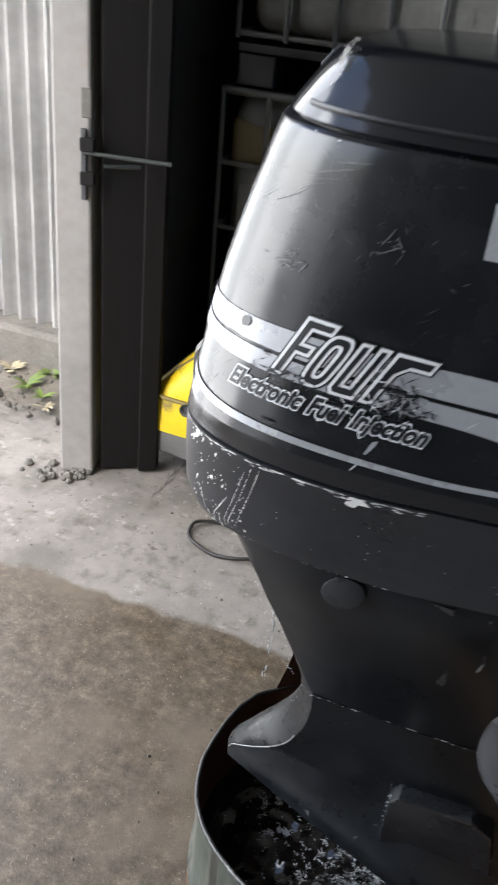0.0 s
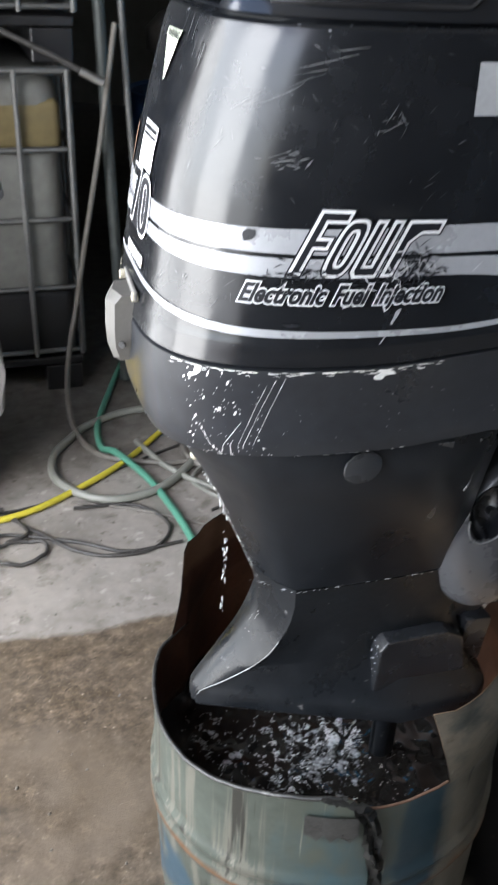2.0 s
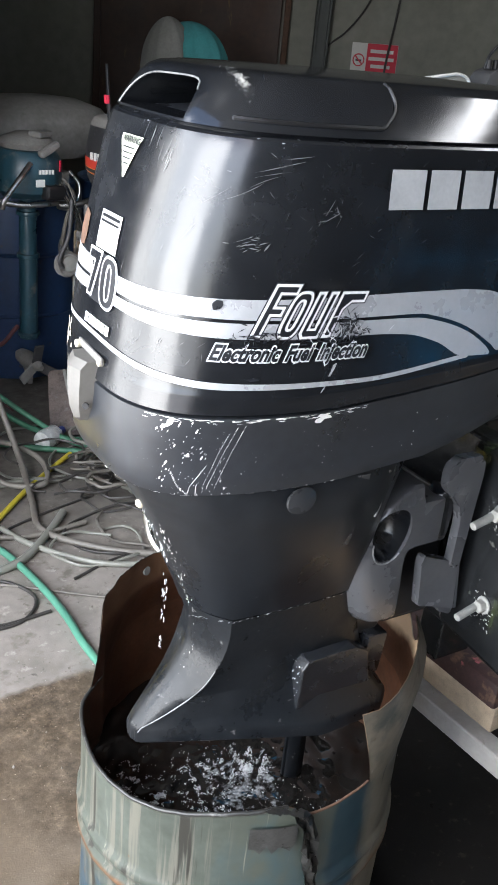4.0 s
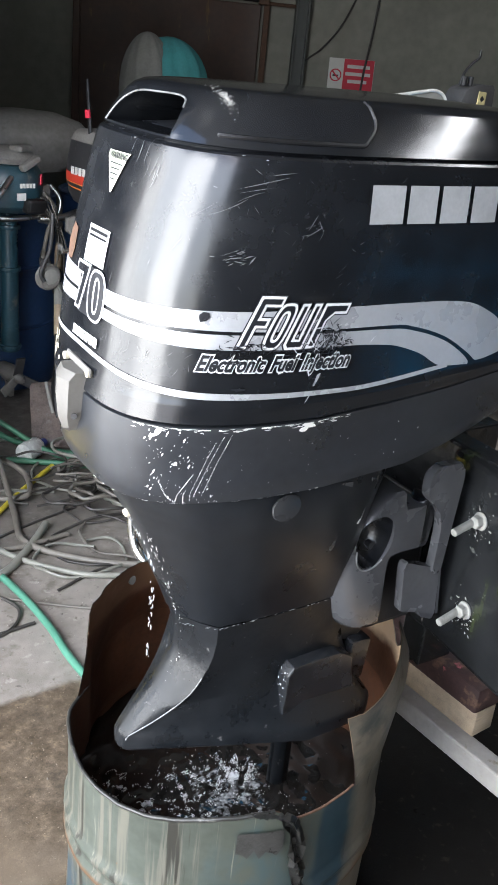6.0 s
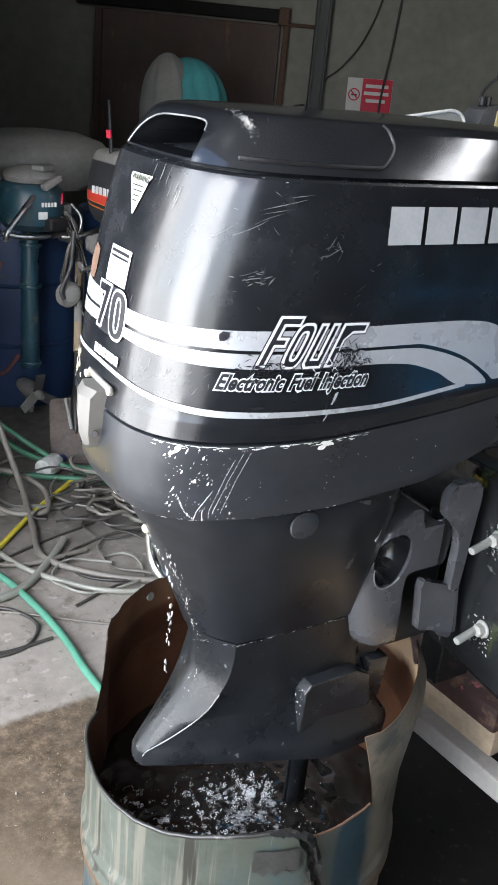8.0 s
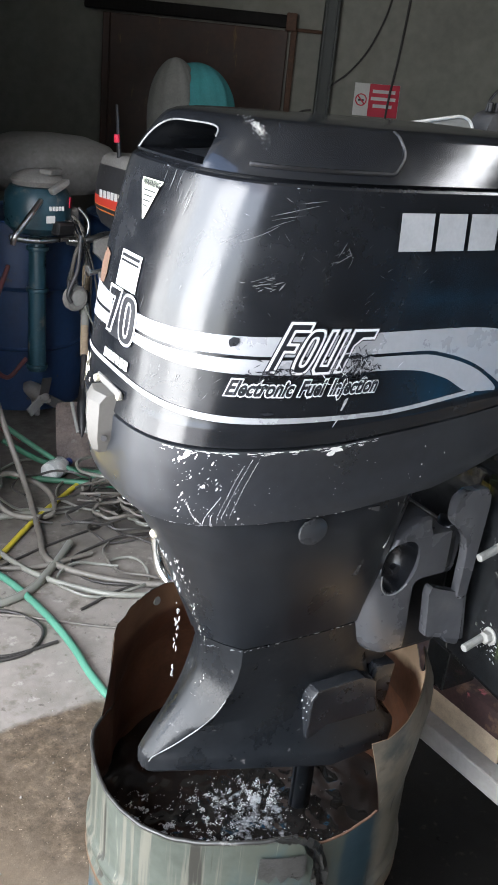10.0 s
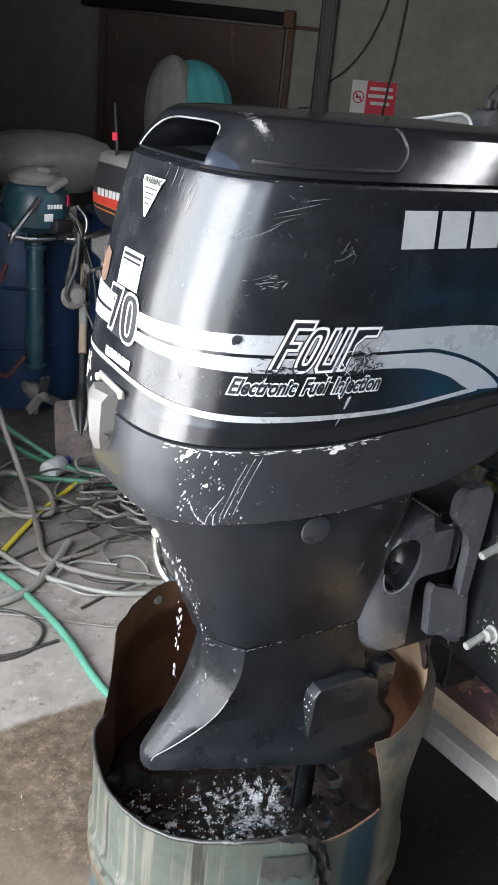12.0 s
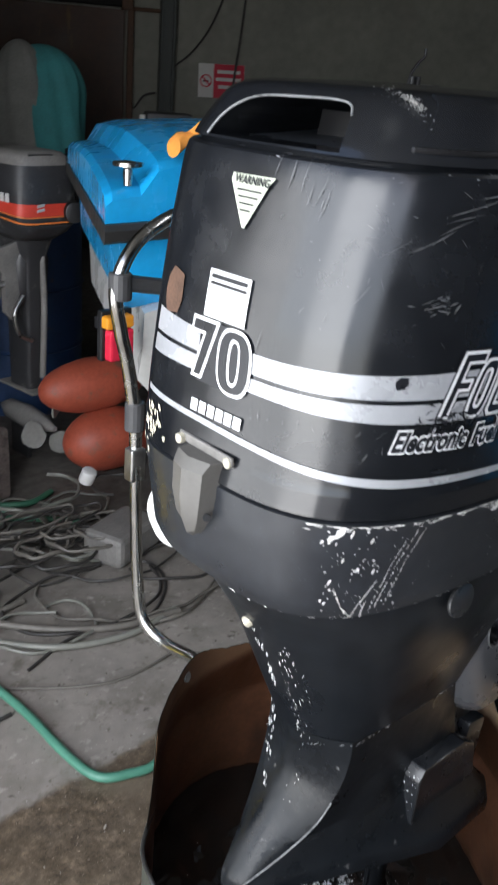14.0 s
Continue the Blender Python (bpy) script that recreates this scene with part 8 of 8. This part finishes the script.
hose("milky_hose", [(0.3, 1.75, 0.012), (0.0, 1.78, 0.012), (-0.18, 1.71, 0.012), (-0.269, 1.611, 0.014), (-0.324, 1.525, 0.014), (-0.337, 1.41, 0.014), (-0.305, 1.33, 0.014), (-0.233, 1.255, 0.014), (-0.137, 1.229, 0.014), (-0.01, 1.273, 0.014), (0.12, 1.406, 0.014), (0.2, 1.5, 0.02)], 0.0135, M["whitehose"], "thick milky hose in a wide bend on the floor")
hose("milky_hose", [(-0.05, 1.55, 0.02), (0.02, 1.38, 0.013), (0.12, 1.24, 0.013), (0.24, 1.14, 0.013), (0.42, 1.09, 0.013), (0.6, 1.12, 0.013)], 0.010, M["whitehose"], "milky hose on the floor")
hose("thin_cable", [(-0.30, 1.26, 0.006), (-0.10, 1.166, 0.006), (0.157, 0.99, 0.006), (0.3, 0.94, 0.006), (0.5, 0.96, 0.006)], 0.004, M["cable"], "thin grey cable across the floor")
rnd = random.Random(4)
# loops of black cable by the washer
def loop(cx, cy, rx, ry, turn, z=0.007, gap=0.0):
    pts = []
    for k in range(15):
        a = turn + (2 * math.pi - gap) * k / 14
        pts.append((cx + rx * math.cos(a) * (1 + 0.05 * math.sin(3 * a)), cy + ry * math.sin(a) * (1 + 0.06 * math.cos(2 * a)), z + 0.004 * (k % 3)))
    return pts


hose("black_cable", loop(-0.66, 1.07, 0.13, 0.085, 0.5) + [(-0.48, 1.13, 0.007), (-0.30, 1.05, 0.006), (-0.18, 0.98, 0.006), (-0.02, 0.99, 0.006)], 0.0055, M["blackcable"], "looped black cable on the floor")
hose("black_cable", loop(-0.47, 1.04, 0.075, 0.055, 2.0) + [(-0.44, 1.13, 0.012), (-0.52, 1.28, 0.006), (-0.62, 1.34, 0.006)], 0.0055, M["blackcable"], "looped black cable on the floor")
hose("black_cable", [(-0.58, 1.33, 0.006), (-0.42, 1.136, 0.008), (-0.32, 1.02, 0.006), (-0.22, 0.97, 0.006), (-0.10, 0.98, 0.006), (-0.04, 1.08, 0.006), (-0.12, 1.2, 0.006), (-0.3, 1.22, 0.01)], 0.0055, M["blackcable"], "black cable in a wide loop")
hose("black_cable", [(-0.72, 1.24, 0.006), (-0.55, 1.24, 0.01), (-0.38, 1.27, 0.006), (-0.2, 1.38, 0.006), (0.1, 1.52, 0.006), (0.35, 1.6, 0.006)], 0.005, M["blackcable"], "black cable on the floor")
# the tangle of pale cable further back
for k in range(26):
    cx, cy = rnd.gauss(0.50, 0.14), rnd.gauss(1.68, 0.12)
    hose("cable_coil", loop(cx, cy, rnd.uniform(0.06, 0.19), rnd.uniform(0.05, 0.14), rnd.uniform(0, 6), 0.008 + 0.004 * k, rnd.uniform(0.2, 1.6)), rnd.choice((0.0045, 0.0055, 0.007)), M[rnd.choice(("cable", "cable", "whitehose", "blackcable", "blackcable"))], "tangled grey cable coil on the floor", 6, 6)
for k in range(12):
    x, y, a = rnd.uniform(0.1, 0.7), rnd.uniform(1.35, 1.85), rnd.uniform(0, 6.28)
    bend = rnd.choice((-1, 1)) * rnd.uniform(0.25, 0.6)
    pts = []
    for j in range(14):
        pts.append((x, y, 0.008 + 0.006 * (j % 3)))
        a += bend + rnd.gauss(0, 0.2)
        x, y = x + 0.075 * math.cos(a), y + 0.06 * math.sin(a)
    hose("tangled_cable", pts, rnd.choice((0.004, 0.005)), M[rnd.choice(("cable", "cable", "blackcable", "whitehose"))], "loose cable on the floor", 6, 6)
hose("black_cable", loop(0.42, 1.33, 0.26, 0.17, 1.0, 0.006, 0.8), 0.005, M["blackcable"], "black cable in a wide loop")
hose("black_cable", [(0.1, 1.12, 0.006), (0.28, 1.18, 0.006), (0.5, 1.14, 0.006), (0.66, 1.25, 0.006), (0.7, 1.4, 0.006), (0.55, 1.5, 0.012)], 0.005, M["blackcable"], "black cable on the floor")
bx = thing("plug_box", pose(0.68, 1.52, 0, 0, 0, 20), "dirty grey plug box half under cables", "box")
part("body", boxbm((0.24, 0.16, 0.11), (0, 0, 0.055), bevel=0.02), M["dustygrey"], bx)
part("socket", boxbm((0.05, 0.006, 0.05), (-0.04, -0.082, 0.06), bevel=0.004), M["black"], bx, "dark socket")
solo("plastic_cup", cylbm(0.028, 0.05, (0.72, 1.80, 0.16), (20, 10, 0), n=16, bevel=0.004), M["signwhite"], "small white plastic cup on the cables", "cup", 40)
# silver pipes standing by the tanks
pipes = thing("pipe", None, "grey pipe leaning beside the tanks", "pipe")
part("tube", tube([(0.0, 2.02, 0.02), (-0.03, 2.06, 1.0), (-0.06, 2.10, 2.2)], 0.020, 12, 4), M["steelpost"], pipes, smooth=60)
pipes = thing("pipe", None, "thin pale pipe leaning beside the tanks", "pipe")
part("tube", tube([(0.10, 2.0, 0.02), (0.045, 2.06, 1.0), (0.0, 2.10, 2.2)], 0.011, 10, 4), M["cage"], pipes, smooth=60)
lance = thing("spray_lance", None, "spray lance with a steel nozzle joint hanging by the tanks", "lance")
part("tube", tube([(-0.42, 1.99, 1.26), (-0.22, 1.97, 1.17), (-0.08, 1.95, 1.10)], 0.010, 10), M["blackcable"], lance, smooth=60)
part("joint", tube([(-0.12, 1.955, 1.118), (-0.05, 1.945, 1.085)], 0.014, 10, 2, smooth=False), M["steel"], lance, "steel joint")
bot = thing("bottle", pose(0.30, 2.02, 0.042, 0, 90, 35) @ Matrix.Diagonal((0.85, 0.85, 0.85, 1.0)), "cloudy plastic bottle with a blue cap lying on the floor", "bottle")
part("body", revolve([(0.01, 0.0), (0.045, 0.0), (0.048, 0.02), (0.048, 0.10), (0.02, 0.135), (0.016, 0.14), (0.01, 0.14)], 20), M["clearplast"], bot, smooth=40)
part("cap", cylbm(0.020, 0.025, (0, 0, 0.152), n=16, bevel=0.002), M["bluecap"], bot, "blue cap")

# hoses slung and lying at the foot of the old motor
hose("maroon_hose", [(0.30, 2.55, 0.75), (0.22, 2.45, 0.62), (0.18, 2.42, 0.42), (0.26, 2.45, 0.30), (0.36, 2.5, 0.36)], 0.010, M["maroon"], "dark maroon hose hanging in a loop")
hose("maroon_hose", [(0.26, 2.6, 0.7), (0.20, 2.5, 0.5), (0.17, 2.45, 0.28), (0.22, 2.42, 0.10), (0.30, 2.38, 0.03)], 0.009, M["maroon"], "dark maroon hose hanging to the floor")
hose("dark_hose", [(0.20, 2.30, 0.08), (0.32, 2.16, 0.03), (0.45, 2.05, 0.015), (0.58, 1.98, 0.015), (0.7, 2.02, 0.015)], 0.012, M["darkghose"], "dark green hose on the floor")
hose("dark_hose", [(0.16, 2.22, 0.20), (0.30, 2.10, 0.10), (0.42, 2.0, 0.03), (0.55, 1.90, 0.015)], 0.011, M["darkghose"], "dark green hose on the floor")
hose("grey_hose", [(0.10, 2.12, 0.42), (0.13, 2.02, 0.25), (0.16, 1.84, 0.06), (0.13, 1.62, 0.014), (0.10, 1.42, 0.014), (0.22, 1.26, 0.014), (0.40, 1.14, 0.014), (0.6, 1.1, 0.014)], 0.012, M["cable"], "thick grey hose sweeping over the floor")
hose("grey_hose", [(0.05, 2.1, 0.30), (0.02, 1.95, 0.14), (0.06, 1.78, 0.03), (0.20, 1.70, 0.03), (0.24, 1.85, 0.05), (0.14, 1.98, 0.08), (0.0, 1.9, 0.1)], 0.011, M["cable"], "thick grey hose in a standing loop")

# grit and crumbs on the floor
q = random.Random(77)
vv, ff = [], []
ball = bmesh.new()
bmesh.ops.create_icosphere(ball, subdivisions=1, radius=1.0)
bv, bf = [v.co.copy() for v in ball.verts], [[v.index for v in f.verts] for f in ball.faces]
ball.free()
for k in range(300):
    x, y = q.uniform(-1.35, 0.6), q.uniform(-0.1, 1.9)
    if x * x + y * y < 0.32**2:
        continue
    r = q.choice((0.0010, 0.0013, 0.0018, 0.0025, 0.004))
    m = pose(x, y, r * 0.35, q.uniform(0, 90), q.uniform(0, 90), q.uniform(0, 360)) @ Matrix.Diagonal((r * q.uniform(0.8, 1.8), r, r * q.uniform(0.5, 0.9), 1))
    n0 = len(vv)
    vv += [tuple(m @ v) for v in bv]
    ff += [[n0 + i for i in f] for f in bf]
me = bpy.data.meshes.new("floor_grit")
me.from_pydata(vv, [], ff)
bm = bmesh.new()
bm.from_mesh(me)
bpy.data.meshes.remove(me)
solo("floor_grit", bm, M["gritstone"], "pale crumbs and grit scattered over the floor", "grit", kind="stuff")
